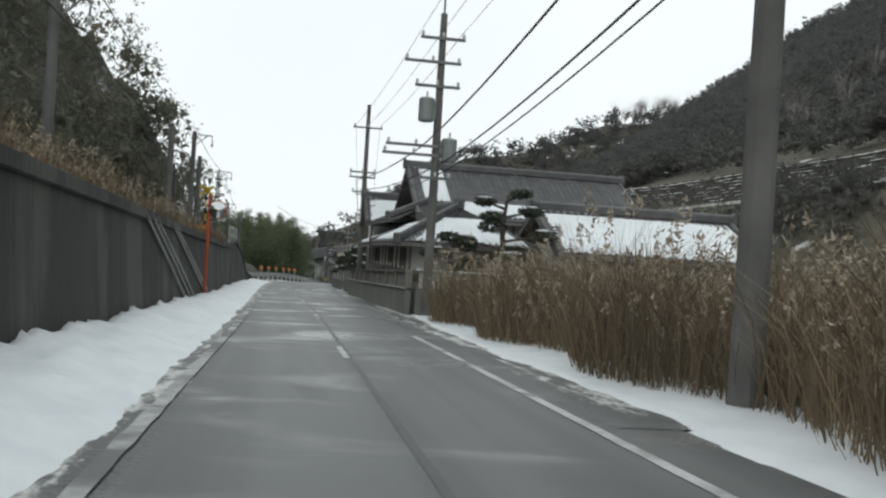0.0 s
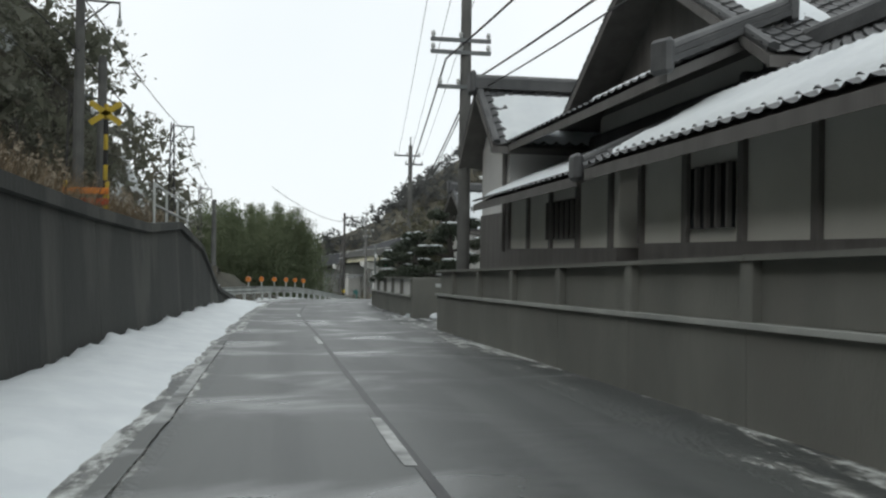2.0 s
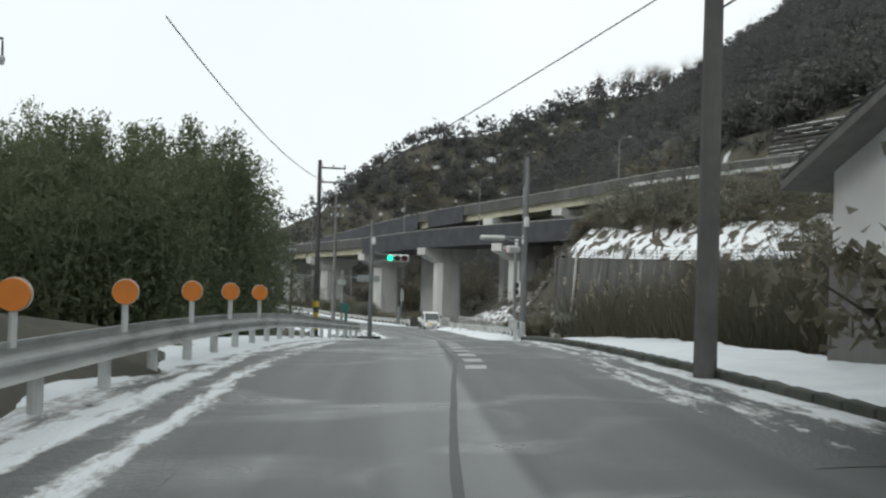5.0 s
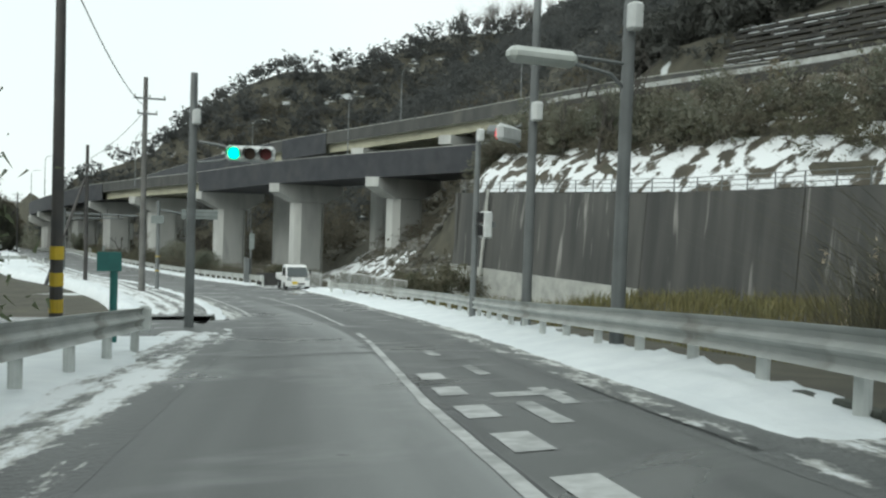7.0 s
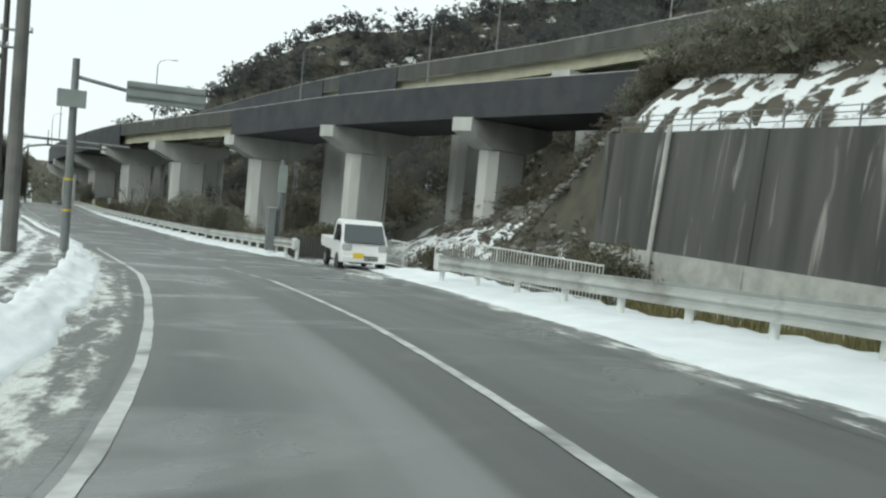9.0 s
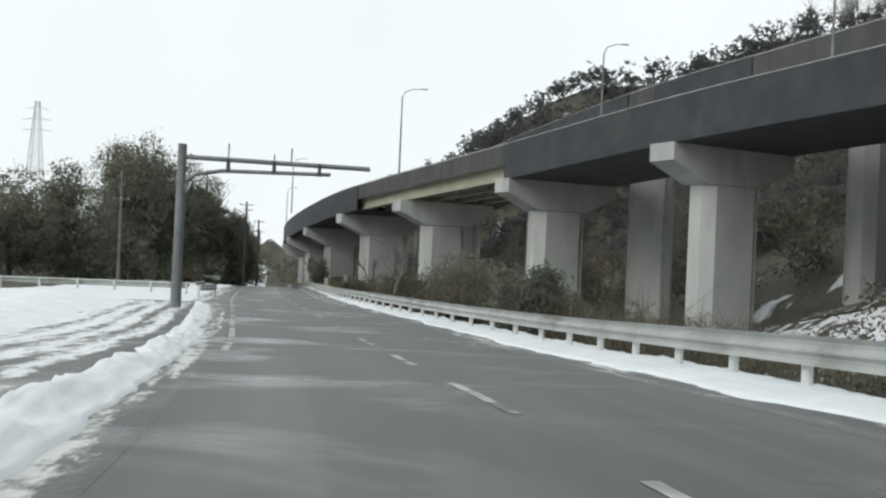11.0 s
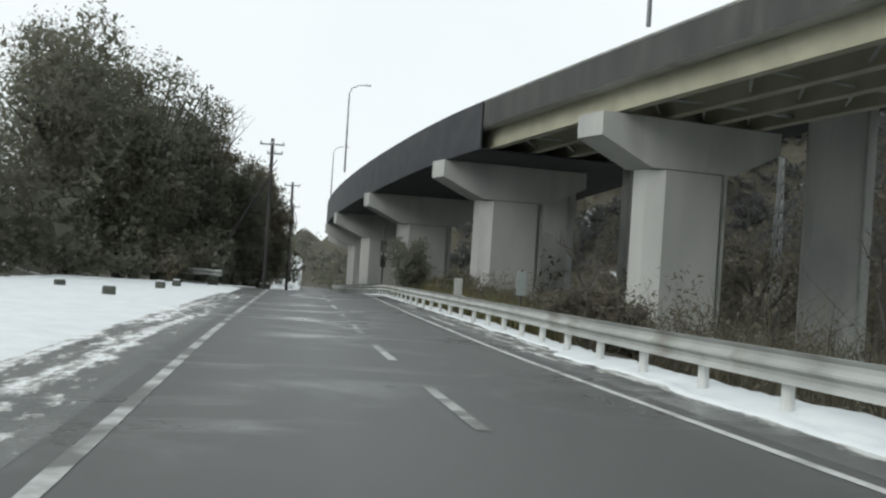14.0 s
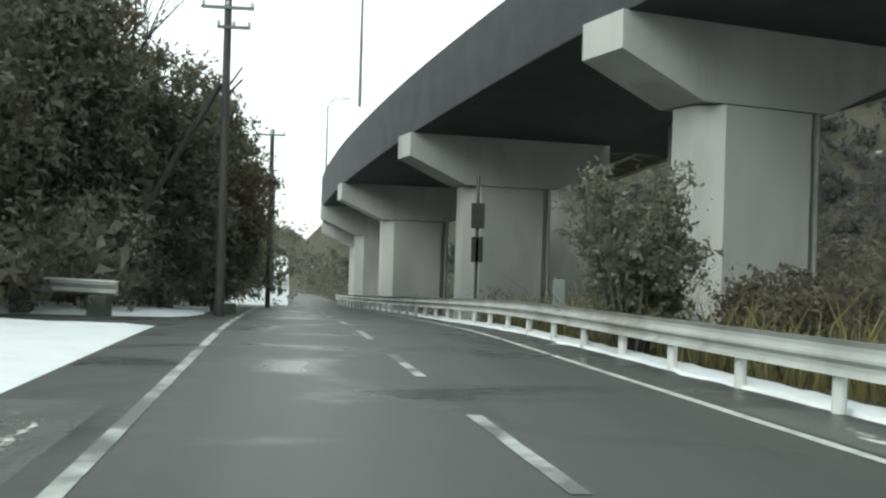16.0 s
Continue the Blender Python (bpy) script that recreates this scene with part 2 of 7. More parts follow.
GALV = material("galvanised_rail", (0.46, 0.48, 0.46), 0.6, (0.34, 0.355, 0.34), 1.2, 8, 0.1, 20, metal=0.05, spots=(0.26, 0.26, 0.235), spot_scale=0.9, spot_at=(0.56, 0.68))
POST_WHITE = material("white_painted_post", (0.62, 0.64, 0.62), 0.6, (0.5, 0.52, 0.5), 3, 6)
POLE_GREY = material("concrete_pole", (0.16, 0.16, 0.15), 0.85, (0.11, 0.11, 0.105), 1.5, 8, 0.2, 30)
POLE_STEEL = material("grey_steel", (0.2, 0.215, 0.215), 0.5, (0.14, 0.15, 0.15), 1.2, 6, metal=0.3)
POLE_DARK = material("dark_steel", (0.045, 0.045, 0.045), 0.6, (0.07, 0.065, 0.06), 1.5, 6)
CABLE = material("black_cable", (0.015, 0.015, 0.016), 0.6)
TILE = material("roof_tile", (0.075, 0.078, 0.08), 0.55, (0.12, 0.122, 0.122), 2.0, 8, 0.3, 25, island=0.25)
PLASTER = material("white_plaster", (0.74, 0.74, 0.72), 0.85, (0.64, 0.64, 0.62), 0.9, 8, 0.15, 20)
PLASTER_GREY = material("grey_plaster", (0.64, 0.64, 0.585), 0.9, (0.56, 0.56, 0.51), 0.9, 8, 0.2, 20)
TIMBER = material("dark_timber", (0.135, 0.129, 0.121), 0.8, (0.17, 0.164, 0.154), 4, 8, 0.3, 30, stretch=(1, 1, 0.15))
BLOCK = material("garden_wall_concrete", (0.21, 0.21, 0.187), 0.9, (0.16, 0.161, 0.143), 0.8, 8, 0.35, 25, spots=(0.18, 0.178, 0.158), spot_scale=0.6, stretch=(1, 1, 0.5))
GLASS_DARK = material("dark_window_glass", (0.02, 0.024, 0.026), 0.12)
WINDSCREEN = material("windscreen", (0.07, 0.082, 0.085), 0.06)
LEAF_HILL = material("hill_wood", (0.07, 0.075, 0.068), 0.7, (0.1, 0.1, 0.088), 0.1, 9, island=0.1, leaf=0.45)
LEAF = material("evergreen_leaf", (0.15, 0.163, 0.122), 0.4, (0.21, 0.208, 0.16), 0.3, 9, island=0.12, leaf=0.55, spots=(0.2, 0.168, 0.118), spot_scale=0.14, spot_at=(0.58, 0.7))
TWIG = material("bare_twigs", (0.2, 0.19, 0.18), 0.9, (0.14, 0.13, 0.12), 0.3, 4, island=0.2)
WEED = material("withered_weeds", (0.1, 0.088, 0.06), 0.9, (0.066, 0.068, 0.044), 0.22, 7, island=0.3)
ROCK = material("loose_rock", (0.2, 0.2, 0.18), 0.9, (0.12, 0.12, 0.108), 1.5, 8, 0.5, 12, island=0.3)
LEAF_BAMBOO = material("bamboo_leaf", (0.115, 0.142, 0.08), 0.8, (0.14, 0.165, 0.095), 0.25, 4, island=0.14, leaf=0.45)
LEAF_PINE = material("pine_needle", (0.055, 0.072, 0.05), 0.55, (0.066, 0.078, 0.052), 1.0, 4, island=0.2, leaf=0.3)
# distant haze is mixed into this leaf colour: paler and bluer grey
LEAF_HAZED = material("hazed_wood", (0.098, 0.105, 0.104), 0.95, (0.128, 0.131, 0.126), 0.08, 9, island=0.06, leaf=0.6)
LEAF_BROWN = material("winter_scrub", (0.105, 0.096, 0.072), 0.9, (0.15, 0.137, 0.104), 1.2, 8, 0.5, 4, island=0.18, leaf=0.4, depth=0.3)
LEAF_BUSH = material("roadside_bush", (0.1, 0.106, 0.068), 0.55, (0.145, 0.13, 0.088), 1.0, 8, island=0.18, leaf=0.4)
STRAW = material("dry_pampas", (0.2, 0.15, 0.092), 0.85, (0.125, 0.096, 0.062), 0.5, 4, island=0.4)
PLUME = material("pampas_plume", (0.42, 0.36, 0.28), 0.9, (0.33, 0.28, 0.21), 2, 4, island=0.2)
GREEN_GRASS = material("valley_grass", (0.15, 0.13, 0.05), 0.9, (0.1, 0.1, 0.045), 0.4, 4, island=0.4)
BARK = material("bark", (0.06, 0.055, 0.048), 0.9, (0.09, 0.085, 0.075), 3, 8, 0.5, 30, stretch=(1, 1, 0.2))
CULM = material("bamboo_culm", (0.12, 0.14, 0.07), 0.5, (0.16, 0.16, 0.09), 2)
CAR_WHITE = material("white_car_paint", (0.72, 0.73, 0.72), 0.3, (0.68, 0.69, 0.68), 2)
RUBBER = material("tyre_rubber", (0.018, 0.018, 0.018), 0.85, (0.03, 0.03, 0.03), 9)
PLATE = material("yellow_plate", (0.65, 0.48, 0.04), 0.5)
ORANGE = material("orange_reflector", (0.75, 0.24, 0.03), 0.35, (0.65, 0.2, 0.03), 6)
RED_ORANGE = material("orange_red_paint", (0.5, 0.09, 0.03), 0.5, (0.42, 0.08, 0.03), 4)
YELLOW = material("yellow_paint", (0.6, 0.42, 0.03), 0.55, (0.5, 0.36, 0.04), 5)
BLACK = material("black_paint", (0.015, 0.015, 0.016), 0.5, (0.025, 0.025, 0.025), 5)
WHITE = material("white_enamel", (0.6, 0.62, 0.61), 0.45, (0.52, 0.54, 0.53), 5)
SIGN_BACK = material("sign_back", (0.27, 0.3, 0.29), 0.5, (0.22, 0.25, 0.24), 2, metal=0.2)
TEAL = material("teal_paint", (0.03, 0.16, 0.14), 0.5, (0.025, 0.12, 0.11), 5)
MIRROR = material("mirror_glass", (0.6, 0.62, 0.62), 0.06, metal=1.0)
GREEN_ON = glow("lit_green", (0.0, 0.9, 0.42), 2.2)
RED_ON = glow("lit_red", (0.95, 0.03, 0.04), 1.4)
LENS_OFF = material("unlit_lens", (0.06, 0.04, 0.03), 0.3)
LENS_RED = material("unlit_red_lens", (0.12, 0.03, 0.03), 0.3)
LAMP_GLASS = material("lamp_glass", (0.5, 0.53, 0.5), 0.3, (0.42, 0.45, 0.42), 4)
CLEAR = material("headlamp_glass", (0.4, 0.42, 0.42), 0.15, metal=0.4)


# ---- building helpers ----
RNG = np.random.default_rng(7)


def link_mesh(name, me, mat, parent=None, label="", smooth_shade=False):
    for m in mat if isinstance(mat, (list, tuple)) else [mat]:
        me.materials.append(m)
    if smooth_shade:
        me.polygons.foreach_set("use_smooth", [True] * len(me.polygons))
    ob = new(name, me)
    if parent:
        ob.parent = parent
    if label:
        ob["label"] = label
    return ob


def part(name, bm, mat, parent=None, label="", smooth_shade=False):
    me = bpy.data.meshes.new(name)
    bm.normal_update()
    bm.to_mesh(me)
    bm.free()
    return link_mesh(name, me, mat, parent, label, smooth_shade)


def pydata(name, verts, faces, mat, parent=None, label="", smooth_shade=False):
    me = bpy.data.meshes.new(name)
    me.from_pydata([tuple(v) for v in verts], [], [tuple(f) for f in faces])
    return link_mesh(name, me, mat, parent, label, smooth_shade)


def thing(name, label, category, place=(0, 0, 0), turn=0.0, group="", kind=""):
    ob = new(name)
    ob.matrix_basis = pose(*place, 0, 0, turn)
    return tagged(ob, label, category, group, kind)


def box(bm, lo, hi, m=None, bevel=0.0):
    lo, hi = Vector(lo), Vector(hi)
    r = bmesh.ops.create_cube(bm, size=1, matrix=Matrix.Translation((lo + hi) / 2) @ Matrix.Diagonal((*(hi - lo), 1)))
    if bevel:
        edges = list({e for v in r["verts"] for e in v.link_edges})
        g = bmesh.ops.bevel(bm, geom=edges, offset=bevel, segments=1, affect="EDGES")
        verts = g["verts"]
        r["verts"] = list({v for v in verts} | {v for v in r["verts"] if v.is_valid})
    if m is not None:
        bmesh.ops.transform(bm, matrix=m, verts=[v for v in r["verts"] if v.is_valid])
    return bm


def tube(bm, pts, radii, sides=8):
    """A round bar through the points."""
    pts = [Vector(p) for p in pts]
    if not isinstance(radii, (list, tuple)):
        radii = [radii] * len(pts)
    rings = []
    for i, (p, r) in enumerate(zip(pts, radii)):
        way = (pts[min(i + 1, len(pts) - 1)] - pts[max(i - 1, 0)]).normalized()
        side = way.orthogonal().normalized() if abs(way.z) > 0.99 else way.cross(Vector((0, 0, 1))).normalized()
        up = side.cross(way)
        rings.append([bm.verts.new(p + r * (math.cos(a) * side + math.sin(a) * up)) for a in (k * math.tau / sides for k in range(sides))])
    for a, b in zip(rings, rings[1:]):
        for k in range(sides):
            bm.faces.new((a[k], a[(k + 1) % sides], b[(k + 1) % sides], b[k]))
    bm.faces.new(rings[0][::-1])
    bm.faces.new(rings[-1])
    return bm


def sweep(bm, profile, frames, closed=True):
    """Carry a profile of (side, up) along frames of (place, side vector)."""
    rings = [[bm.verts.new(p + s * side + Vector((0, 0, u))) for s, u in profile] for p, side in frames]
    n = len(profile)
    for a, b in zip(rings, rings[1:]):
        for k in range(n if closed else n - 1):
            bm.faces.new((a[k], a[(k + 1) % n], b[(k + 1) % n], b[k]))
    if closed:
        bm.faces.new(rings[0][::-1])
        bm.faces.new(rings[-1])
    return bm


def along(points):
    """Frames for sweep(): each point with the level vector to its right."""
    points = [Vector(p) for p in points]
    out = []
    for i, p in enumerate(points):
        way = points[min(i + 1, len(points) - 1)] - points[max(i - 1, 0)]
        out.append((p, Vector((way.y, -way.x, 0)).normalized()))
    return out


def ribbon(name, y0, y1, left, right, lift, mat, step=1.0, cols=2, parent=None, edge=0.0):
    """A strip of the road's surface between two offsets, given as numbers or functions of y."""
    fl = left if callable(left) else (lambda y: left)
    fr = right if callable(right) else (lambda y: right)
    ys = np.linspace(y0, y1, max(2, int((y1 - y0) / step) + 1))
    verts, faces = [], []
    for y in ys:
        a, b = fl(y), fr(y)
        if edge:
            a += edge * noise.noise((y * 1.7, 3.1, a))
            b += edge * noise.noise((y * 1.7, 9.1, b))
        for k in range(cols):
            d = a + (b - a) * k / (cols - 1)
            verts.append(at(y, d, lift))
    for i in range(len(ys) - 1):
        for k in range(cols - 1):
            j = i * cols + k
            faces.append((j, j + 1, j + cols + 1, j + cols))
    return lane_uv(pydata(name, verts, faces, mat, parent))


def lane_uv(ob, cover=None):
    """Lay the surface's texture along the lane: metres from the drive line, and metres along it."""
    me = ob.data
    layer = me.uv_layers.new(name="lane")
    lx, ly = np.asarray(LINE_X), np.asarray(LINE_Y)
    co = np.array([(v.co.x, v.co.y) for v in me.vertices])
    co[:, 0] -= np.interp(co[:, 1], ly, lx)
    which = np.empty(len(me.loops), int)
    me.loops.foreach_get("vertex_index", which)
    layer.data.foreach_set("uv", co[which].ravel())
    if cover is not None:
        att = me.attributes.new("cover", "FLOAT", "POINT")
        att.data.foreach_set("value", np.asarray(cover, float))
    return ob


def leaves(name, centres, sizes, mat, parent=None, label="", flat=0.0, rng=RNG, up=0.0, wide=1.0):
    """Many small leaf blades, one pointed piece round each centre."""
    c = np.asarray(centres, float)
    n = len(c)
    s = np.broadcast_to(np.asarray(sizes, float), (n,))[:, None]
    a = rng.normal(size=(n, 3))
    a[:, 2] = a[:, 2] * (1 - flat) + up
    a /= np.linalg.norm(a, axis=1, keepdims=True)
    b = np.cross(a, rng.normal(size=(n, 3)))
    b /= np.linalg.norm(b, axis=1, keepdims=True)
    k = rng.uniform(0.3, 0.55, (n, 1)) * wide
    v = np.stack([c - a * s + b * s * k, c - a * s - b * s * k, c + a * s], 1).reshape(-1, 3)
    me = bpy.data.meshes.new(name)
    me.from_pydata(v.tolist(), [], np.arange(3 * n).reshape(-1, 3).tolist())
    return link_mesh(name, me, mat, parent, label)


def blades(name, roots, heights, width, mat, lean=0.25, parent=None, rng=RNG):
    """Upright grass blades: a bent strip of two pieces over each root."""
    r = np.asarray(roots, float)
    n = len(r)
    h = np.asarray(heights, float)[:, None]
    az = rng.uniform(0, math.tau, n)
    side = np.stack([np.cos(az), np.sin(az), np.zeros(n)], 1) * width / 2
    bend = np.stack([rng.normal(0, lean, n), rng.normal(0, lean, n), np.zeros(n)], 1) * h
    upz = np.array([0, 0, 1.0])
    mid = r + upz * h * 0.55 + bend * 0.3
    tip = r + upz * h * 0.97 + bend
    v = np.stack([r - side, r + side, mid + side * 0.8, mid - side * 0.8, tip], 1).reshape(-1, 3)
    f = []
    for i in range(n):
        k = 5 * i
        f += [(k, k + 1, k + 2, k + 3), (k + 3, k + 2, k + 4)]
    me = bpy.data.meshes.new(name)
    me.from_pydata(v.tolist(), [], f)
    return link_mesh(name, me, mat, parent)


# ---- the lie of the land ----
CREST_R = [(-90, 520, 4), (-20, 480, 6), (15, 452, 11), (30, 447, 17), (50, 447, 21.5), (63, 447, 26), (73, 447, 31.5), (77, 447, 39.5), (82, 447, 45.5), (92, 447, 50.5), (110, 447, 52), (130, 447, 58), (146, 447, 66),
           (165, 447, 73), (200, 444, 78), (216, 430, 83), (198, 330, 94), (192, 200, 98), (178, 60, 86), (165, -90, 72)]
CREST_L = [(-60, -60, 55), (-45, 20, 45), (-31, 62, 33), (-19, 87, 20.5), (-14, 90, 16.0), (-11, 91, 11.5), (-9, 92, 7.6), (-7, 93, 4.2), (-5.6, 94, 2.0), (-4.8, 95, 0.6)]
CREST_N = [(-75, 170, 5), (-48, 225, 4), (-34, 262, 4), (-30, 300, 4), (-34, 380, 6)]


def ridge_height(px, py, crest, ratio, power):
    """Height of a ridge that runs along a crest line, falling off to nothing at its height times the ratio."""
    best = np.full(px.shape, -50.0)
    for (ax, ay, az), (bx, by, bz) in zip(crest, crest[1:]):
        k = np.clip(((px - ax) * (bx - ax) + (py - ay) * (by - ay)) / ((bx - ax) ** 2 + (by - ay) ** 2), 0, 1)
        dist = np.hypot(px - ax - k * (bx - ax), py - ay - k * (by - ay))
        top = az + k * (bz - az)
        best = np.maximum(best, top * np.clip(1 - dist / (ratio * top), 0, 1) ** power)
    return best


BANK_Y, BANK_X, BANK_Z = [-80, 40, 100, 146, 170, 700], [58, 52, 46, 42.6, 40.3, 40.3], [8, 4.5, 0.6, -0.7, -0.7, -0.7]


def soft(a, b, v):
    k = np.clip((v - a) / (b - a), 0, 1)
    return k * k * (3 - 2 * k)


def land(px, py):
    """Height of the bare ground."""
    px, py = np.asarray(px, float), np.asarray(py, float)
    base = np.interp(py, LINE_Y, LINE_Z)
    d = px - np.interp(py, LINE_Y, LINE_X)
    z = base - 0.1 - 0.0 * px
    # railway bank on the one side
    bank = 1 - soft(70, 98, py)
    z = z + bank * (2.3 * soft(4.2, 4.6, -d + 0.75 * soft(77, 81, py)) + 1.0 * soft(4.6, 7.0, -d))
    # low ground beyond the guard rail
    dip = soft(103, 114, py) * soft(6.5, 13, d - np.interp(py, [100, 135, 160, 200], [0, 2.2, 1.0, 0]))
    z = z - dip * np.interp(py, [100, 165, 300], [2.0, 1.6, 2.6])
    z = z + soft(10, 15, d) * soft(110, 118, py) * (1 - soft(140, 152, py)) * 1.7 * soft(24, 36, px)
    # cut slope over the great retaining wall, with the highway on its ledge
    u = px - np.interp(py, BANK_Y, BANK_X)
    ledge = np.interp(u, [0.0, 0.4, 9.2, 10.6, 19, 20, 22.6, 49, 70], [-12, 0.0, 7.9, 8.4, 9.0, 9.0, 15.0, 24.4, 30])
    cut = np.interp(py, BANK_Y, BANK_Z) + ledge - 0.62 * np.clip(py - 174.8, 0, 400) * (1 - 0.4 * soft(8, 30, u))
    z = np.where(u > 1.4, np.maximum(z, cut), z)
    # loose rocky cone at the wall's end, under the viaduct
    cone = -1.4 - 0.2 * np.hypot(4.6 * np.clip(47 - px, 0, 99), np.clip(py - 176, 0, 400))
    z = np.where((py > 174.2) & (u > -3) & (u < 8), np.maximum(z, cone), z)
    for crest, ratio, power in ((CREST_R, 1.45, 1.15), (CREST_L, 0.55, 1.0), (CREST_N, 1.7, 1.0)):
        h = ridge_height(px, py, crest, ratio, power)
        z = np.where(h > 0.02, np.maximum(z, h + np.minimum(base, 0) * np.clip(1 - h / 22, 0, 1)), z)
    return z


def ground_sheet():
    xs = np.unique(np.concatenate([[-2500, -1200, -600, -300], np.arange(-150, -20, 6), np.arange(-20, 72, 1.3), np.arange(72, 300, 7), [400, 700, 1300, 2500]]))
    ys = np.unique(np.concatenate([[-2500, -900, -300, -120], np.arange(-70, 300, 2.0), np.arange(300, 720, 10), [900, 1400, 2800]]))
    gx, gy = np.meshgrid(xs, ys)
    gzz = land(gx, gy)
    rough = np.where(np.abs(gx - np.interp(gy, LINE_Y, LINE_X)) > 7, 1.0, 0.0)
    gzz = gzz + rough * RNG.normal(0, 0.06, gx.shape)
    w = len(xs)
    verts = np.stack([gx, gy, gzz], -1).reshape(-1, 3).tolist()
    faces = [(j * w + i, j * w + i + 1, (j + 1) * w + i + 1, (j + 1) * w + i) for j in range(len(ys) - 1) for i in range(w - 1)]
    return tagged(pydata("ground", verts, faces, SOIL, smooth_shade=True), "brown winter ground with litter and thin snow patches", "ground", kind="structure")


ground_sheet()


# ---- the road ----
def road_left(y):
    return float(np.interp(y, [-60, 60, 78, 90, 112, 120, 126, 134, 150, 200, 300], [-3.0, -3.0, -2.9, -2.3, -2.2, -2.6, -2.6, -2.0, -1.6, -2.6, -2.6]))


def road_right(y):
    return float(np.interp(y, [-60, 25, 58, 74, 86, 98, 106, 115, 135, 148, 153, 162, 166, 195, 230, 300], [3.5, 3.7, 3.7, 3.9, 5.5, 5.4, 4.9, 5.2, 7.5, 8.3, 10.5, 10.5, 6.3, 5.4, 5.6, 5.2]))


def line_left(y):
    return float(np.interp(y, [-60, 40, 60, 80, 118, 132, 141, 147, 158, 190, 300], [-1.0, -1.05, -1.3, -1.4, -1.3, -0.6, -0.45, -0.35, -0.85, -1.2, -1.15]))


def line_mid(y):
    return float(np.interp(y, [-60, 30, 54, 64, 75, 88, 107, 115, 128, 139, 147, 152, 163, 190, 300], [0.92, 0.95, 0.65, 0.35, 0.5, 1.6, 1.62, 1.9, 2.2, 2.8, 2.9, 2.4, 2.3, 1.85, 1.7]))


road = tagged(ribbon("road", -60, 420, road_left, road_right, 0.0, ASPHALT, 1.0, 12), "worn grey asphalt road, its wet patches coloured paler for sky sheen", "road", kind="structure")
ribbon("paint_line", -10, 52, lambda y: line_left(y) - 0.07, lambda y: line_left(y) + 0.07, 0.03, PAINT_WORN, 0.2, 2, road, 0.02)
for k in range(30):
    y0 = -12 + 6.0 * k
    if y0 < 66 and k % 2 == 0:
        ribbon("paint_dash", y0 + 2, y0 + 4.2, lambda y: line_mid(y) - 0.05, lambda y: line_mid(y) + 0.05, 0.006, PAINT, 0.2, 2, road, 0.015)
ribbon("seam", -40, 110, lambda y: line_mid(y) + 0.02, lambda y: line_mid(y) + 0.1, 0.004, SEAM, 0.5, 2, road, 0.012)
ribbon("paint_line", -20, 20, 2.72, 2.84, 0.006, PAINT, 0.25, 2, road, 0.012)
ribbon("paint_line", 96, 120, lambda y: line_mid(y) - 0.08, lambda y: line_mid(y) + 0.06, 0.006, PAINT, 0.3, 2, road, 0.012)
for k in range(16):
    y0 = 86.6 + 1.5 * k
    ribbon("paint_block", y0, y0 + 0.75, lambda y: line_mid(y) + 0.24, lambda y: line_mid(y) + 0.62, 0.006, PAINT, 0.25, 2, road, 0.012)
ribbon("paint_line", 126.9, 127.14, 2.75, 5.6, 0.006, PAINT_WORN, 0.12, 6, road, 0.01)
ribbon("paint_line", 124, 149, lambda y: line_mid(y) - 0.065, lambda y: line_mid(y) + 0.065, 0.006, PAINT, 0.3, 2, road, 0.012)
ribbon("paint_line", 131, 160, lambda y: line_left(y) - 0.065, lambda y: line_left(y) + 0.065, 0.006, PAINT, 0.3, 2, road, 0.015)
ribbon("paint_line", 176, 300, lambda y: line_left(y) - 0.07, lambda y: line_left(y) + 0.07, 0.006, PAINT_WORN, 0.4, 2, road, 0.012)
ribbon("paint_line", 205, 300, lambda y: 4.3 + 0.2 * math.sin(y * 0.05), lambda y: 4.42 + 0.2 * math.sin(y * 0.05), 0.006, PAINT, 0.4, 2, road, 0.012)
for k in range(27):
    y0 = 149.4 + 6.06 * k
    ribbon("paint_dash", y0, y0 + 3.0, lambda y: line_mid(y) - 0.07, lambda y: line_mid(y) + 0.07, 0.006, PAINT_WORN, 0.3, 2, road, 0.012)


def slush(name, y0, y1, inner, outer, label, bias=0.0, seed=0.0, mat=None, ruts=0.0, lift=0.009):
    """Thin slush drawn out along the lane by tyres, thickest away from the wheels, fading into bare asphalt."""
    fi = inner if callable(inner) else (lambda y: inner)
    fo = outer if callable(outer) else (lambda y: outer)
    ys = np.arange(y0, y1 + 0.01, 0.5)
    cols = 24
    verts, faces, cover = [], [], []
    for y in ys:
        a, b = fi(y), fo(y)
        for k in range(cols):
            f = k / (cols - 1)
            d = a + (b - a) * f
            end = min(1.0, (y - y0) / 2.0, (y1 - y) / 2.0)
            v = bias + 0.5 * (f - 0.5) - 0.9 * max(0.0, 0.2 - f) / 0.2 - 0.9 * (1 - end)
            v += ruts * math.cos(math.tau * (d - 0.3 * noise.noise((y * 0.05, seed, 0))) / 0.75)
            v += 0.2 * noise.noise((y * 0.15, seed, 7))
            cover.append(v)
            verts.append(at(y, d, lift - 0.007 if k in (0, cols - 1) else lift - 0.003 + 0.012 * max(0.0, min(1.0, v + 0.3))))
    for i in range(len(ys) - 1):
        for k in range(cols - 1):
            j = i * cols + k
            faces.append((j, j + 1, j + cols + 1, j + cols))
    ob = lane_uv(pydata(name, verts, faces, mat or SLUSHY, smooth_shade=True), cover)
    return tagged(ob, label, "snow", kind="stuff")


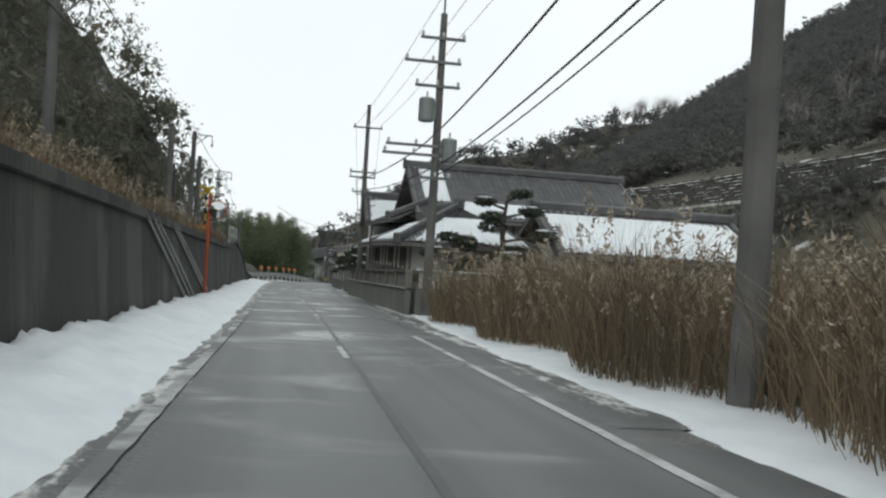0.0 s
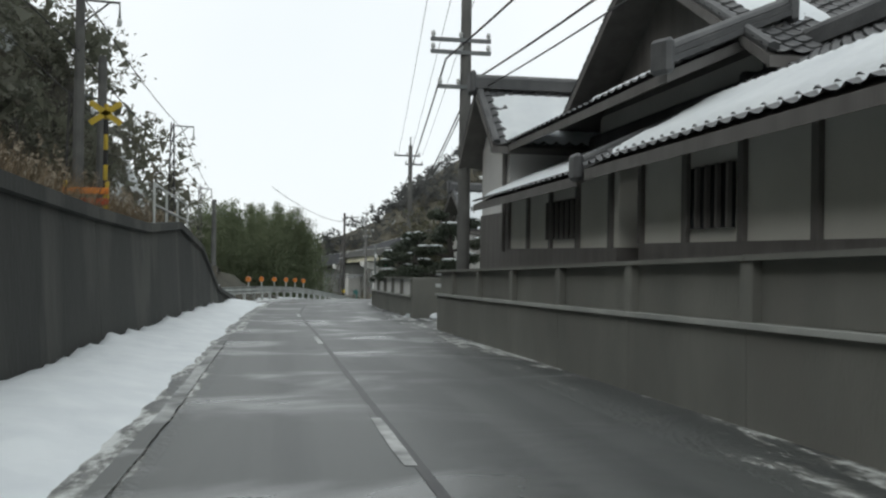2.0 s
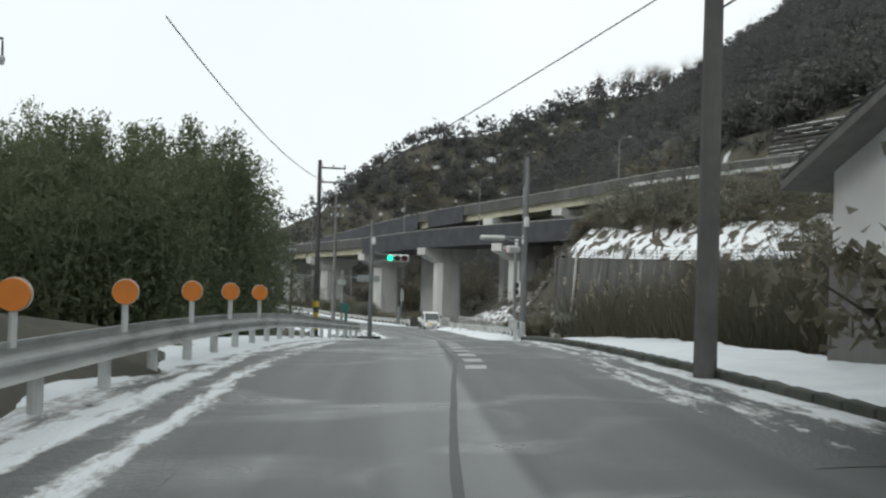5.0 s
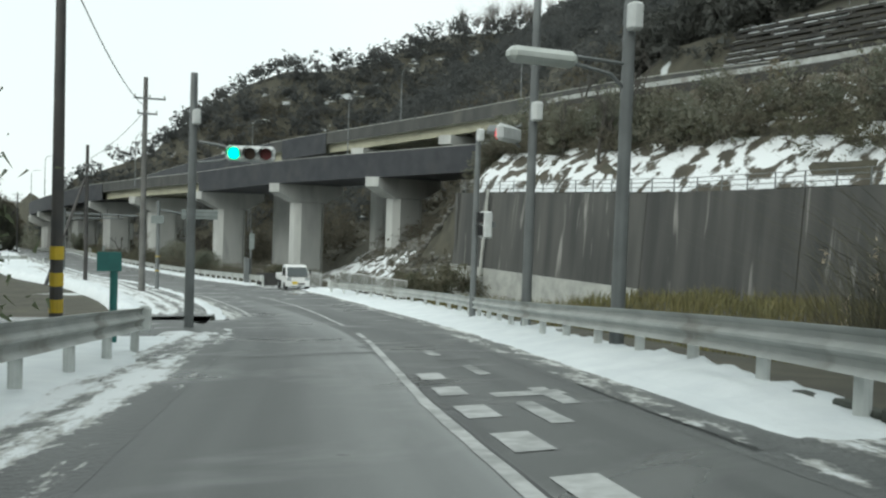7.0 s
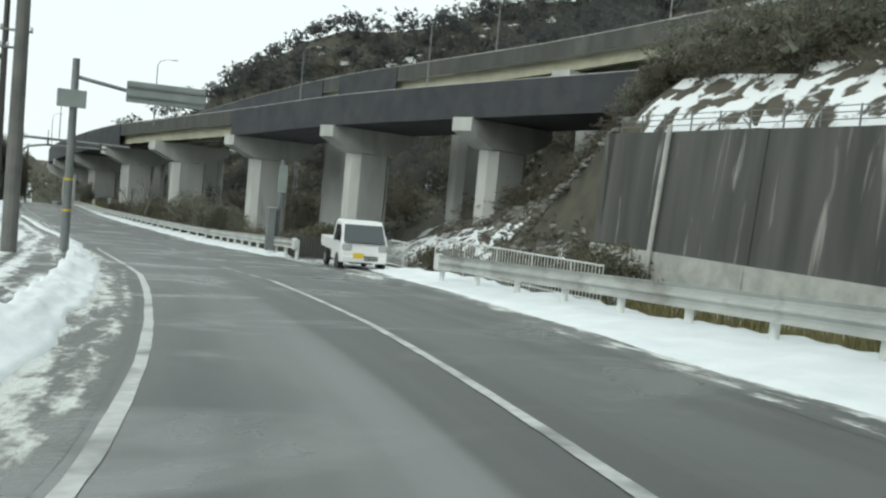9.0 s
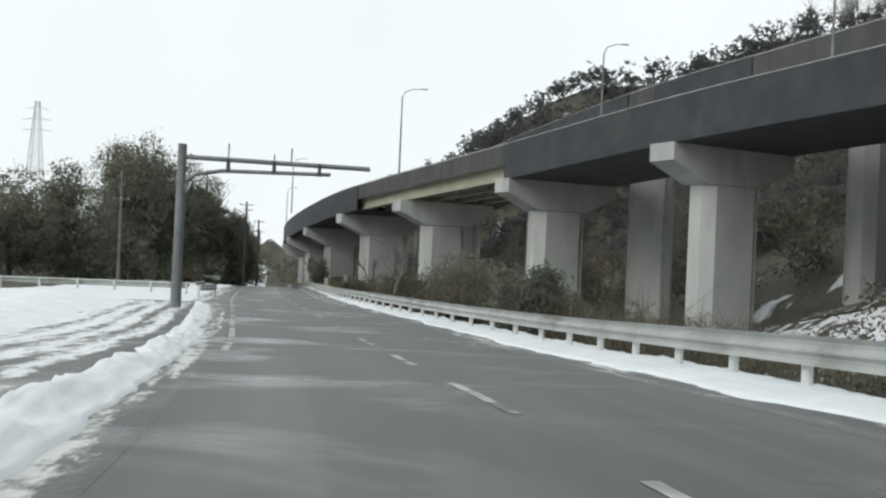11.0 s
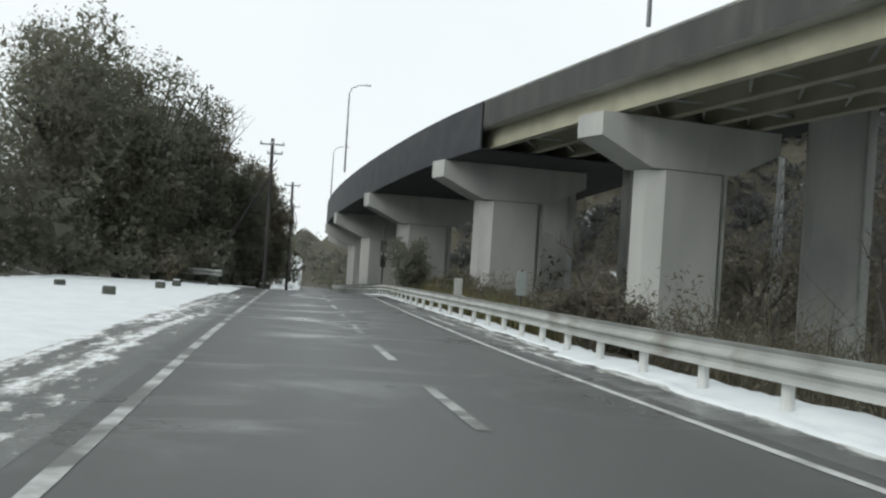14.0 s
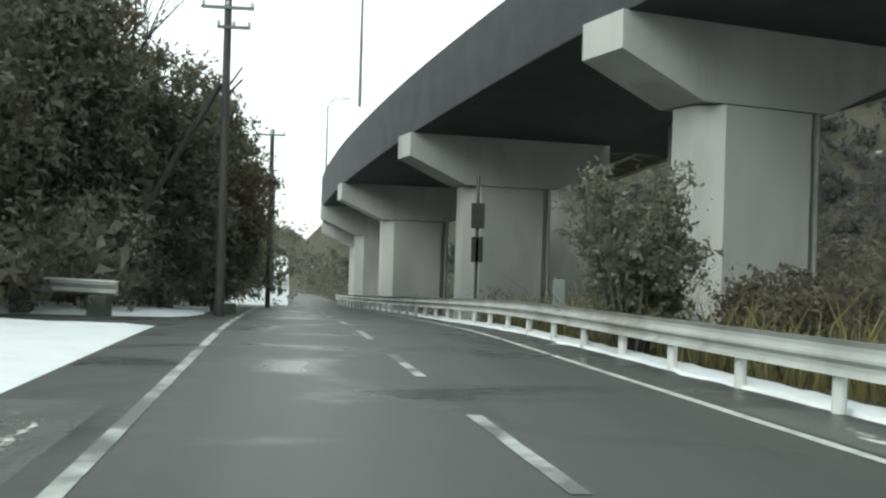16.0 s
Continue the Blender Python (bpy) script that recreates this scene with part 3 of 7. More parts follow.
def snow_bank(name, y0, y1, inner, outer, height, mat, label, ragged=0.25, step=0.22, seed=0.0):
    """Ploughed snow along the road: a ragged inner foot, a lumpy back and a drop at the outer edge."""
    fi = inner if callable(inner) else (lambda y: inner)
    fo = outer if callable(outer) else (lambda y: outer)
    ys = np.arange(y0, y1, step)
    cols = 14
    verts, faces = [], []
    for y in ys:
        end = min(1.0, (y - y0) / 1.5 + 0.05, (y1 - y) / 1.5 + 0.05)
        a = fi(y) + ragged * (0.8 * noise.noise((y * 0.35, seed, 0)) + 0.45 * noise.noise((y * 1.1, seed, 4)) + 0.2 * noise.noise((y * 2.7, seed, 8)))
        b = fo(y) + 0.08 * noise.noise((y * 1.3, seed + 3, 1))
        for k in range(cols):
            f = k / (cols - 1)
            tall = height(y) if callable(height) else height
            rise = tall * (smooth(0, 0.85, f) ** 0.8) * (0.8 + 0.45 * noise.noise((y * 0.6, f * 1.5, seed))) + 0.22 * tall * noise.noise((y * 2.6, f * 5, seed)) + 0.12 * tall * noise.noise((y * 7, f * 14, seed))
            z = -0.03 if k == 0 else (0.035 + max(0.0, rise)) * end
            if k == cols - 2:
                z *= 1 + 0.3 * noise.noise((y * 0.9, seed, 2)) + 0.35 * max(0.0, noise.noise((y * 3.1, seed, 6)))
            if k == cols - 1:
                z = -0.12
            verts.append(at(y, a + (b - a) * f, z))
    for i in range(len(ys) - 1):
        for k in range(cols - 1):
            j = i * cols + k
            faces.append((j, j + 1, j + cols + 1, j + cols))
    return tagged(pydata(name, verts, faces, mat, smooth_shade=True), label, "snow", kind="stuff")


snow_bank("snow_bank", -12, 76, lambda y: -1.22 - 0.1 * smooth(30, 70, y), -3.05, lambda y: 0.36 - 0.16 * smooth(12, 45, y), SNOW, "white ploughed snow heaped against the old concrete wall", 0.16, seed=1)
slush("slush", -12, 76, -0.85, -1.6, "thin grey slush melting into the asphalt", 0.05, 7)
snow_bank("snow_verge", -8, 31, lambda y: float(np.interp(y, [-8, 4, 9, 14, 22, 31], [3.55, 3.6, 3.75, 3.6, 3.75, 4.1])), lambda y: 5.8, 0.1, SNOW, "snow on the verge below dry pampas grass", 0.3, seed=2)
slush("slush", 8, 60, 3.0, 4.4, "broken slush along the garden wall's foot", -0.02, 3)
slush("slush", 58, 78, 3.1, 4.65, "broken snow along the panelled wall's foot", 0.1, 4, SNOWY)
snow_bank("snow_field", 77, 121, lambda y: road_left(y) - 0.5, lambda y: -5.6, 0.1, SNOW, "tracked snow under the guard rail", 0.3, seed=5)
slush("slush", 76, 125, lambda y: -1.0 - 0.3 * smooth(80, 86, y), -3.6, "grey rutted slush beside the lane", 0.22, 6, SNOWY, 0.25)
snow_bank("snow_pavement", 78, 105, 5.75, 9.5, 0.12, SNOW, "white snow covering the raised pavement", 0.1, seed=8)
slush("slush", 79, 108, 3.6, 5.7, "thin slush against the mossy kerb", 0.0, 9, SNOWY, 0.1)
snow_bank("snow_bank", 104, 156, lambda y: float(np.interp(y, [104, 112, 120, 135, 146, 156], [4.3, 4.7, 5.1, 6.0, 7.3, 8.2])), lambda y: float(np.interp(y, [104, 112, 137, 156], [5.8, 6.7, 9.5, 10.2])), 0.17, SNOW, "band of white snow under the steel guard rail", 0.12, seed=10)
slush("slush", 104, 158, lambda y: float(np.interp(y, [104, 112, 120, 135, 146, 156], [3.7, 4.0, 4.4, 5.4, 6.6, 7.2])), lambda y: float(np.interp(y, [104, 112, 120, 135, 146, 156], [4.7, 5.1, 5.4, 6.3, 7.6, 8.6])), "wet slush at the foot of the snow band", 0.05, 40)
snow_bank("snow_bank", 162, 300, lambda y: float(np.interp(y, [162, 200, 222, 232, 300], [6.0, 4.95, 5.1, 5.55, 5.3])), lambda y: float(np.interp(y, [162, 181, 195, 225, 235, 250, 300], [7.2, 7.3, 6.2, 5.9, 6.2, 5.9, 5.7])), lambda y: 0.12 - 0.07 * smooth(215, 232, y), SNOW, "melting snow under the long guard rail", 0.42, seed=11)
slush("slush", 162, 250, lambda y: float(np.interp(y, [162, 200, 230, 300], [5.3, 4.4, 4.5, 4.4])), lambda y: float(np.interp(y, [162, 200, 230, 300], [6.3, 5.2, 5.4, 5.1])), "grey slush along the long guard rail", -0.15, 41)
# raised pavement beyond the junction, half under snow
bm = bmesh.new()
sweep(bm, [(1.55, -0.4), (1.55, 0.13), (-1.6, 0.13), (-1.6, -0.4)], along([at(y, float(np.interp(y, [129, 134, 145, 156, 200], [-4.2, -4.1, -4.0, -3.7, -4.2])), -0.16 * (1 - smooth(129.5, 134, y))) for y in np.arange(129.5, 200, 2.0)]))
tagged(lane_uv(part("pavement", bm, ASPHALT)), "raised wet asphalt pavement half under snow", "pavement", kind="structure")
slush("slush", 129, 200, lambda y: float(np.interp(y, [129, 134, 145, 156, 200], [-2.2, -2.1, -2.0, -1.8, -2.5])), -5.5, "tracked snow on the wet pavement", 0.3, 42, SNOWY, 0.3, 0.14)
snow_bank("snow_bank", 129, 200, lambda y: float(np.interp(y, [129, 134, 145, 156, 165, 200], [-1.7, -1.5, -1.25, -1.3, -1.5, -2.1])), lambda y: float(np.interp(y, [129, 134, 145, 156, 200], [-2.5, -2.35, -2.2, -2.0, -2.7])), 0.2, SNOW, "ploughed snow against the pavement's kerb", 0.22, seed=12)
snow_bank("snow_bank", 134, 200, -4.3, lambda y: float(np.interp(y, [129, 140, 160, 200], [-6.0, -6.4, -7.2, -9.0])), 0.4, SNOW, "deep snow behind the pavement", 0.4, seed=43)
slush("slush", 128, 200, lambda y: line_left(y) - 0.14, lambda y: line_left(y) - 1.2, "yellowish rutted slush on the shoulder", 0.2, 13, None, 0.15)
snow_bank("snow_field", 196, 263, lambda y: float(np.interp(y, [196, 205, 222, 230, 245, 263], [-2.9, -3.0, -3.1, -2.8, -2.55, -2.5])), -13.0, 0.16, SNOW, "wide snow-covered lot beside the road", 0.4, seed=14)
slush("slush", 190, 250, -1.5, -3.1, "thin slush round the edge of the snowy lot", 0.0, 15, SNOWY)
slush("slush", 148, 164, 5.6, 10.4, "churned snow on the lay-by round the parked truck", 0.05, 35, SNOWY)
snow_bank("snow_field", 268, 330, -2.4, -9.0, 0.3, SNOW, "snow heaped beyond the side lane", 0.4, seed=16)

ribbon("side_lane", 262.2, 269.0, -2.3, -15.0, 0.01, ASPHALT, 1.0, 8, road)

# side lane to the left at the lights
def side_lane():
    verts, faces = [], []
    for i in range(15):
        f = i / 14
        for k in range(2):
            x = 10.6 - 30 * f
            y = (121.5 if k == 0 else 130.5) + 12 * f * f + (-0.2 if k == 0 else 3.0) * f
            verts.append((x, y, gz(126) + 0.012 - 0.0 * f + (gz(y) - gz(126)) * (1 - f)))
    for i in range(14):
        faces.append((2 * i, 2 * i + 1, 2 * i + 3, 2 * i + 2))
    tagged(lane_uv(pydata("side_road", verts, faces, ASPHALT)), "grey asphalt side lane with tyre-tracked snow", "road", kind="structure")


side_lane()


def kerb_row(y0, y1, d_of, name, high=0.13, piece=0.6):
    run = tagged(new("kerb"), name, "kerb", kind="structure")
    bm = bmesh.new()
    box(bm, (-0.08, -piece / 2 + 0.008, -0.1), (0.08, piece / 2 - 0.008, high), bevel=0.02)
    me = bpy.data.meshes.new("kerb_stone")
    bm.to_mesh(me)
    bm.free()
    me.materials.append(KERB)
    y = y0
    while y < y1:
        ob = new("kerb_stone", me)
        p, q = at(y, d_of(y)), at(y + piece, d_of(y + piece))
        ob.matrix_basis = pose(*((p + q) / 2), RNG.normal(0, 0.6), RNG.normal(0, 0.8), math.degrees(math.atan2(-(q - p).x, (q - p).y)))
        ob.parent = run
        y += piece


kerb_row(78, 105, lambda y: 5.62, "mossy dark kerb stones edging the pavement")
kerb_row(129, 168, lambda y: float(np.interp(y, [129, 134, 145, 156, 200], [-2.25, -2.15, -2.05, -1.85, -2.55])), "dark kerb stones edging the snowy pavement")

# ---- old wall under the railway ----
def old_wall():
    wall = tagged(new("wall_west"), "old stained concrete retaining wall under the railway", "wall", kind="structure")
    ys = list(np.arange(-30, 78.1, 6.0))
    for a, b in zip(ys, ys[1:]):
        bm = bmesh.new()
        top = [2.32 + 0.45 * smooth(52, 60, y) for y in (a, b)]
        drop = [smooth(62, 77, y) for y in (a, b)]
        rows = []
        for y, t, dr in ((a + 0.01, top[0], drop[0]), (b - 0.01, top[1], drop[1])):
            t = t * (1 - dr) + 0.1
            rows.append([at(y, -2.95, -0.3), at(y, -3.12, t - 0.22), at(y, -3.04, t - 0.2), at(y, -3.05, t), at(y, -3.5, t), at(y, -3.5, -0.3)])
        va = [bm.verts.new(p) for p in rows[0]]
        vb = [bm.verts.new(p) for p in rows[1]]
        for k in range(6):
            bm.faces.new((va[k], va[(k + 1) % 6], vb[(k + 1) % 6], vb[k]))
        bm.faces.new(va[::-1])
        bm.faces.new(vb)
        part("wall_bay", bm, WALL_OLD, wall)
    for y, run in ((20.6, 9.0), (21.6, 9.5), (22.4, 10.0), (25.6, 11.5), (26.4, 12.0)):
        bm = bmesh.new()
        tube(bm, [at(y, -3.08, 2.38), at(y + run * 0.5, -2.99, 1.25), at(y + run, -2.92, 0.1)], 0.032, 7)
        part("drain_pipe", bm, CONCRETE_LIGHT, wall, "pale drain pipe slanting down the wall")


old_wall()


# ---- the great retaining wall with its pale foot, joints and fence ----
def great_wall():
    wall = tagged(new("wall_east"), "tall dark retaining wall streaked with pale runs", "wall", kind="structure")
    ys = [173.9 - 12.4 * k for k in range(8)]
    xw = lambda y: float(np.interp(y, BANK_Y, BANK_X))
    zt = lambda y: float(np.interp(y, BANK_Y, BANK_Z))
    for a, b in zip(ys, ys[1:]):
        bm = bmesh.new()
        ring = []
        for y in (a - 0.04, b + 0.04):
            x, t = xw(y), zt(y)
            ring.append([bm.verts.new(p) for p in ((x - 0.7, y, t - 11), (x, y, t), (x + 2.3, y, t), (x + 0.5, y, t - 11))])
        for k in range(4):
            bm.faces.new((ring[0][k], ring[0][(k + 1) % 4], ring[1][(k + 1) % 4], ring[1][k]))
        bm.faces.new(ring[0][::-1])
        bm.faces.new(ring[1])
        part("wall_panel", bm, WALL_DARK, wall)
        if b < 148:
            continue
        bm = bmesh.new()
        ring = []
        for y in (a - 0.03, b + 0.03):
            x, t = xw(y), zt(y)
            ring.append([bm.verts.new(p) for p in ((x - 0.86, y, t - 11), (x - 0.56, y, t - 6.2), (x - 0.3, y, t - 6.2), (x - 0.3, y, t - 11))])
        for k in range(4):
            bm.faces.new((ring[0][k], ring[0][(k + 1) % 4], ring[1][(k + 1) % 4], ring[1][k]))
        bm.faces.new(ring[0][::-1])
        bm.faces.new(ring[1])
        part("wall_foot", bm, CONCRETE_LIGHT, wall, "pale newer concrete at the wall's foot")
    bm = bmesh.new()
    box(bm, (xw(173) - 0.3, 173.3, -13), (xw(173) + 9, 173.8, zt(173) - 0.02))
    part("wall_end", bm, WALL_DARK, wall)
    bm = bmesh.new()
    tube(bm, [(xw(168) - 0.2, 168, -0.4), (xw(168) - 0.85, 168, -9.5)], 0.14, 10)
    part("drain_pipe", bm, CONCRETE_LIGHT, wall, "pale concrete drain pipe down the wall")
    fence = thing("fence", "low grey steel fence along the top of the wall", "fence")
    for y in np.arange(95, 174, 2.0):
        bm = bmesh.new()
        x, t = xw(y) + 0.25, zt(y)
        box(bm, (x - 0.03, y - 0.03, t), (x + 0.03, y + 0.03, t + 0.95))
        part("post", bm, POLE_STEEL, fence)
    for h in (0.35, 0.65, 0.92):
        bm = bmesh.new()
        tube(bm, [(xw(y) + 0.25, y, zt(y) + h) for y in (95, 120, 146, 173.6)], 0.025, 5)
        part("rail", bm, POLE_STEEL, fence)


great_wall()


def stop_line():
    ribbon("paint_line", 113.4, 113.85, -1.1, 1.75, 0.006, PAINT_FAINT, 0.2, 8, road, 0.02)
    for y0, d0, d1 in ((105.6, 2.6, 2.85), (106.6, 3.15, 3.4), (107.3, 2.55, 3.5), (109.4, 2.9, 3.1), (111.6, 2.7, 3.6), (112.5, 2.75, 2.95)):
        ribbon("paint_mark", y0, y0 + (1.3 if d1 - d0 < 0.4 else 0.35), d0, d1, 0.006, PAINT_WORN, 0.2, 3, road, 0.05)
    for k in range(7):
        ribbon("paint_dash", 114.9, 115.2, -1.0 + 0.42 * k, -0.8 + 0.42 * k, 0.006, PAINT_FAINT, 0.2, 2, road, 0.02)


stop_line()


# ---- the two viaducts ----
def resample(pts, step):
    """Points every step metres on a smooth curve through the given ones, with the heights."""
    p = np.asarray(pts, float)
    s = np.concatenate([[0], np.cumsum(np.hypot(*(p[1:, :2] - p[:-1, :2]).T))])
    t = np.arange(0, s[-1], step)
    out = np.stack([np.interp(t, s, p[:, k]) for k in range(3)], 1)
    kern = np.hanning(9)
    kern /= kern.sum()
    pad = np.concatenate([2 * out[0] - out[4:0:-1], out, 2 * out[-1] - out[-2:-6:-1]])
    return [Vector(v) for v in np.stack([np.convolve(pad[:, k], kern, "valid") for k in range(3)], 1)]


LOW_EDGE = [(58, 158, 3.2), (51.5, 173, 2.4), (46.5, 183, 1.8), (40.3, 195.4, 1.2), (33.6, 212.1, 0.5), (26.4, 230.4, -0.9), (20.1, 249.5, -1.75), (14.4, 267.1, -2.7),
            (10.2, 283.8, -4.1), (7.3, 300.5, -5.2), (5.4, 318, -6.2), (5.2, 336, -7.0), (7.5, 358, -7.9), (12, 380, -8.5)]
HIGH_EDGE = [(62, 160, 8.4), (57.5, 176, 8.2), (50.6, 201.5, 6.6), (37.1, 228.3, 4.0), (30.5, 247, 1.9), (26, 265, 0.2), (22.5, 283, -1.4), (20, 301, -2.6), (18.5, 320, -4)]


def bay(name, frames, profile, mat, parent, label=""):
    bm = bmesh.new()
    sweep(bm, profile, frames)
    return part(name, bm, mat, parent, label)


def viaduct(name, edge, pier_ys, clad, width, label, foot):
    via = thing(name, label, "viaduct")
    fr = along(resample(edge, 3.0))
    cut = lambda a, b: [f for f in fr if a - 2.0 <= f[0].y <= b + 2.0]
    ya, yb = fr[0][0].y, fr[-1][0].y
    bay("deck", fr, [(0.25, 1.15), (0.05, 1.25), (0.05, 1.5), (width - 0.05, 1.5), (width - 0.05, 1.25), (width - 0.25, 1.15)], CONCRETE, via)
    for k in range(4):
        s = 0.9 + (width - 1.8) * k / 3
        bay("girder", fr, [(s - 0.25, 0.0), (s + 0.25, 0.0), (s + 0.25, 0.05), (s + 0.04, 0.08), (s + 0.04, 1.15), (s - 0.04, 1.15), (s - 0.04, 0.08), (s - 0.25, 0.05)], STEEL_BEIGE, via)
    for s, o in ((0.0, -1), (width, 1)):
        bay("parapet", fr, [(s, 1.12), (s - 0.22 * o, 1.52), (s - 0.2 * o, 2.55), (s - 0.02 * o, 2.55)][::-o], GREY_PANEL, via, "dark weathered parapet panel")
    for s in (0.05, width - 0.05):
        bm = bmesh.new()
        tube(bm, [f[0] + f[1] * s + Vector((0, 0, 2.62)) for f in fr], 0.045, 6)
        part("handrail", bm, CONCRETE_LIGHT, via, "pale rail along the parapet's top")
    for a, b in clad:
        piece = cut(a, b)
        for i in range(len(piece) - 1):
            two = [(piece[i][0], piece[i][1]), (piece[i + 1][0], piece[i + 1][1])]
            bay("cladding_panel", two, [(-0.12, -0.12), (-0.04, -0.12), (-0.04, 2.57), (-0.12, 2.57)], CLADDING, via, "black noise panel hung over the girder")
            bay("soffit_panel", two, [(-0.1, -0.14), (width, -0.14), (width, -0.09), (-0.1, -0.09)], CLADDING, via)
    bm = bmesh.new()
    for i in range(0, len(fr) - 1, 2):
        p, side = fr[i]
        q = fr[i + 1][0]
        for k in range(3):
            s, e = 0.9 + (width - 1.8) * k / 3, 0.9 + (width - 1.8) * (k + 1) / 3
            tube(bm, [p + side * s + Vector((0, 0, 0.25)), q + side * e + Vector((0, 0, 0.3))], 0.07, 5)
            tube(bm, [p + side * s + Vector((0, 0, 0.3)), p + side * e + Vector((0, 0, 0.3))], 0.08, 5)
    tagged(part("cross_bracing", bm, CONCRETE_LIGHT, via), kind="stuff")
    for y in pier_ys:
        p, side = min(fr, key=lambda f: abs(f[0].y - y))
        base = foot(p + side * width / 2)
        frame_m = Matrix.Translation(p) @ Matrix(((side.x, -side.y, 0, 0), (side.y, side.x, 0, 0), (0, 0, 1, 0), (0, 0, 0, 1)))
        bm = bmesh.new()
        outline = [(-0.25, -0.05), (width + 0.25, -0.05), (width + 0.25, -1.1), (width / 2 + 2.3, -2.3), (width / 2 - 2.3, -2.3), (-0.25, -1.1)]
        f0 = [bm.verts.new(frame_m @ Vector((s, -1.05, z))) for s, z in outline]
        f1 = [bm.verts.new(frame_m @ Vector((s, 1.05, z))) for s, z in outline]
        for k in range(6):
            bm.faces.new((f0[k], f0[(k + 1) % 6], f1[(k + 1) % 6], f1[k]))
        bm.faces.new(f0[::-1])
        bm.faces.new(f1)
        pier = part("pier", bm, CONCRETE, via)
        bm = bmesh.new()
        h = p.z - 2.36 - base + 1.0
        ring = [(-2.2, -0.5), (-1.55, -1.1), (1.55, -1.1), (2.2, -0.5), (2.2, 0.5), (1.55, 1.1), (-1.55, 1.1), (-2.2, 0.5)]
        lo = [bm.verts.new(frame_m @ Vector((width / 2 + a, b, -2.36 - h))) for a, b in ring]
        hi = [bm.verts.new(frame_m @ Vector((width / 2 + a, b, -2.35))) for a, b in ring]
        for k in range(8):
            bm.faces.new((lo[k], lo[(k + 1) % 8], hi[(k + 1) % 8], hi[k]))
        bm.faces.new(lo[::-1])
        bm.faces.new(hi)
        part("column", bm, CONCRETE, pier)
        bm = bmesh.new()
        tube(bm, [frame_m @ Vector((width / 2 + 1.95, -0.9, -2.2)), frame_m @ Vector((width / 2 + 1.95, -0.9, -2.2 - h))], 0.09, 7)
        part("drain_pipe", bm, CONCRETE_LIGHT, pier)
        bm = bmesh.new()
        for s in (0.9, width - 0.9):
            box(bm, (s - 0.35, -0.5, -0.06), (s + 0.35, 0.5, 0.02), frame_m)
        part("bearing", bm, POLE_DARK, pier)
    return via


def foot_of(p):
    return float(land(p.x, p.y))


viaduct("viaduct", LOW_EDGE, (195.4, 212.1, 230.4, 249.5, 267.1, 283.8, 300.5, 318, 336, 356), [(160, 229), (262, 380)], 9.5,
        "curving highway viaduct on grey concrete T-shaped piers", foot_of)
viaduct("viaduct", HIGH_EDGE, (183, 199, 215), [(220, 226.5), (230.5, 300)], 10.5,
        "upper highway viaduct with pale beige girders behind", foot_of)


def highway_lamp(place, reach, tall=7.4):
    lamp = thing("street_lamp", "tall thin grey highway lamp with a curved arm", "street lamp", place, group="highway lamps")
    bm = bmesh.new()
    tube(bm, [(0, 0, 0), (0, 0, tall * 0.5), (0, 0, tall - 0.6), (reach * 0.15, 0, tall - 0.1), (reach * 0.5, 0, tall + 0.15), (reach * 0.85, 0, tall + 0.2)], [0.085, 0.07, 0.05, 0.04, 0.035, 0.03], 7)
    part("post", bm, POLE_STEEL, lamp)
    bm = bmesh.new()
    box(bm, (reach * 0.82, -0.1, tall + 0.14), (reach * 1.15, 0.1, tall + 0.26), bevel=0.03)
    part("lamp_head", bm, LAMP_GLASS, lamp)
    return lamp


for p, r in (((19.4, 239.4, -0.3), 1.9), ((40.9, 207.8, 3.6), 1.6), ((8.0, 288.9, -2.2), 1.6), ((5.6, 322, -4.2), 1.6), ((33.2, 226.0, 1.6), 1.6),
             ((64, 168, 10.2), -1.8), ((71.5, 161, 10.4), -1.8), ((58, 196, 9.4), 1.6), ((50, 214, 8.6), 1.6), ((75, 135, 10.8), -1.8)):
    highway_lamp(p, r)


# ---- guard rails ----
def guard_rail(points, label, posts=2.0, top=0.74, end_plate=True, group="guard rails", face=-1):
    """A W-beam steel rail on round posts along the points, which lie on the ground."""
    rail = thing("guardrail", label, "guardrail", group=group)
    pts = resample(points, posts)
    prof = [(-0.02, top - 0.35), (0.06, top - 0.29), (0.06, top - 0.24), (-0.01, top - 0.19), (-0.01, top - 0.16), (0.06, top - 0.11), (0.06, top - 0.06), (-0.02, top),
            (-0.05, top), (0.02, top - 0.06), (0.02, top - 0.11), (-0.05, top - 0.16), (-0.05, top - 0.19), (0.02, top - 0.24), (0.02, top - 0.29), (-0.05, top - 0.35)]
    prof = [(-face * s, u) for s, u in prof]
    bm = bmesh.new()
    sweep(bm, prof if face < 0 else prof[::-1], along(pts))
    part("beam", bm, GALV, rail)
    bm = bmesh.new()
    tube(bm, [(0, 0, -0.5), (0, 0, top - 0.04)], 0.07, 10)
    me = bpy.data.meshes.new("post")
    bm.to_mesh(me)
    bm.free()
    me.materials.append(POST_WHITE)
    for (p, side) in along(pts):
        ob = new("post", me)
        ob.matrix_basis = Matrix.Translation(p - side * 0.13 * face)
        ob.parent = rail
    if end_plate:
        for p, side in (along(pts)[0], along(pts)[-1]):
            bm = bmesh.new()
            box(bm, (-0.08, -0.1, top - 0.4), (0.12, 0.1, top + 0.03), Matrix.Translation(p), bevel=0.05)
            part("end_plate", bm, POST_WHITE, rail)
    return rail


def on(y, d, z=0.0):
    return tuple(at(y, d, z))


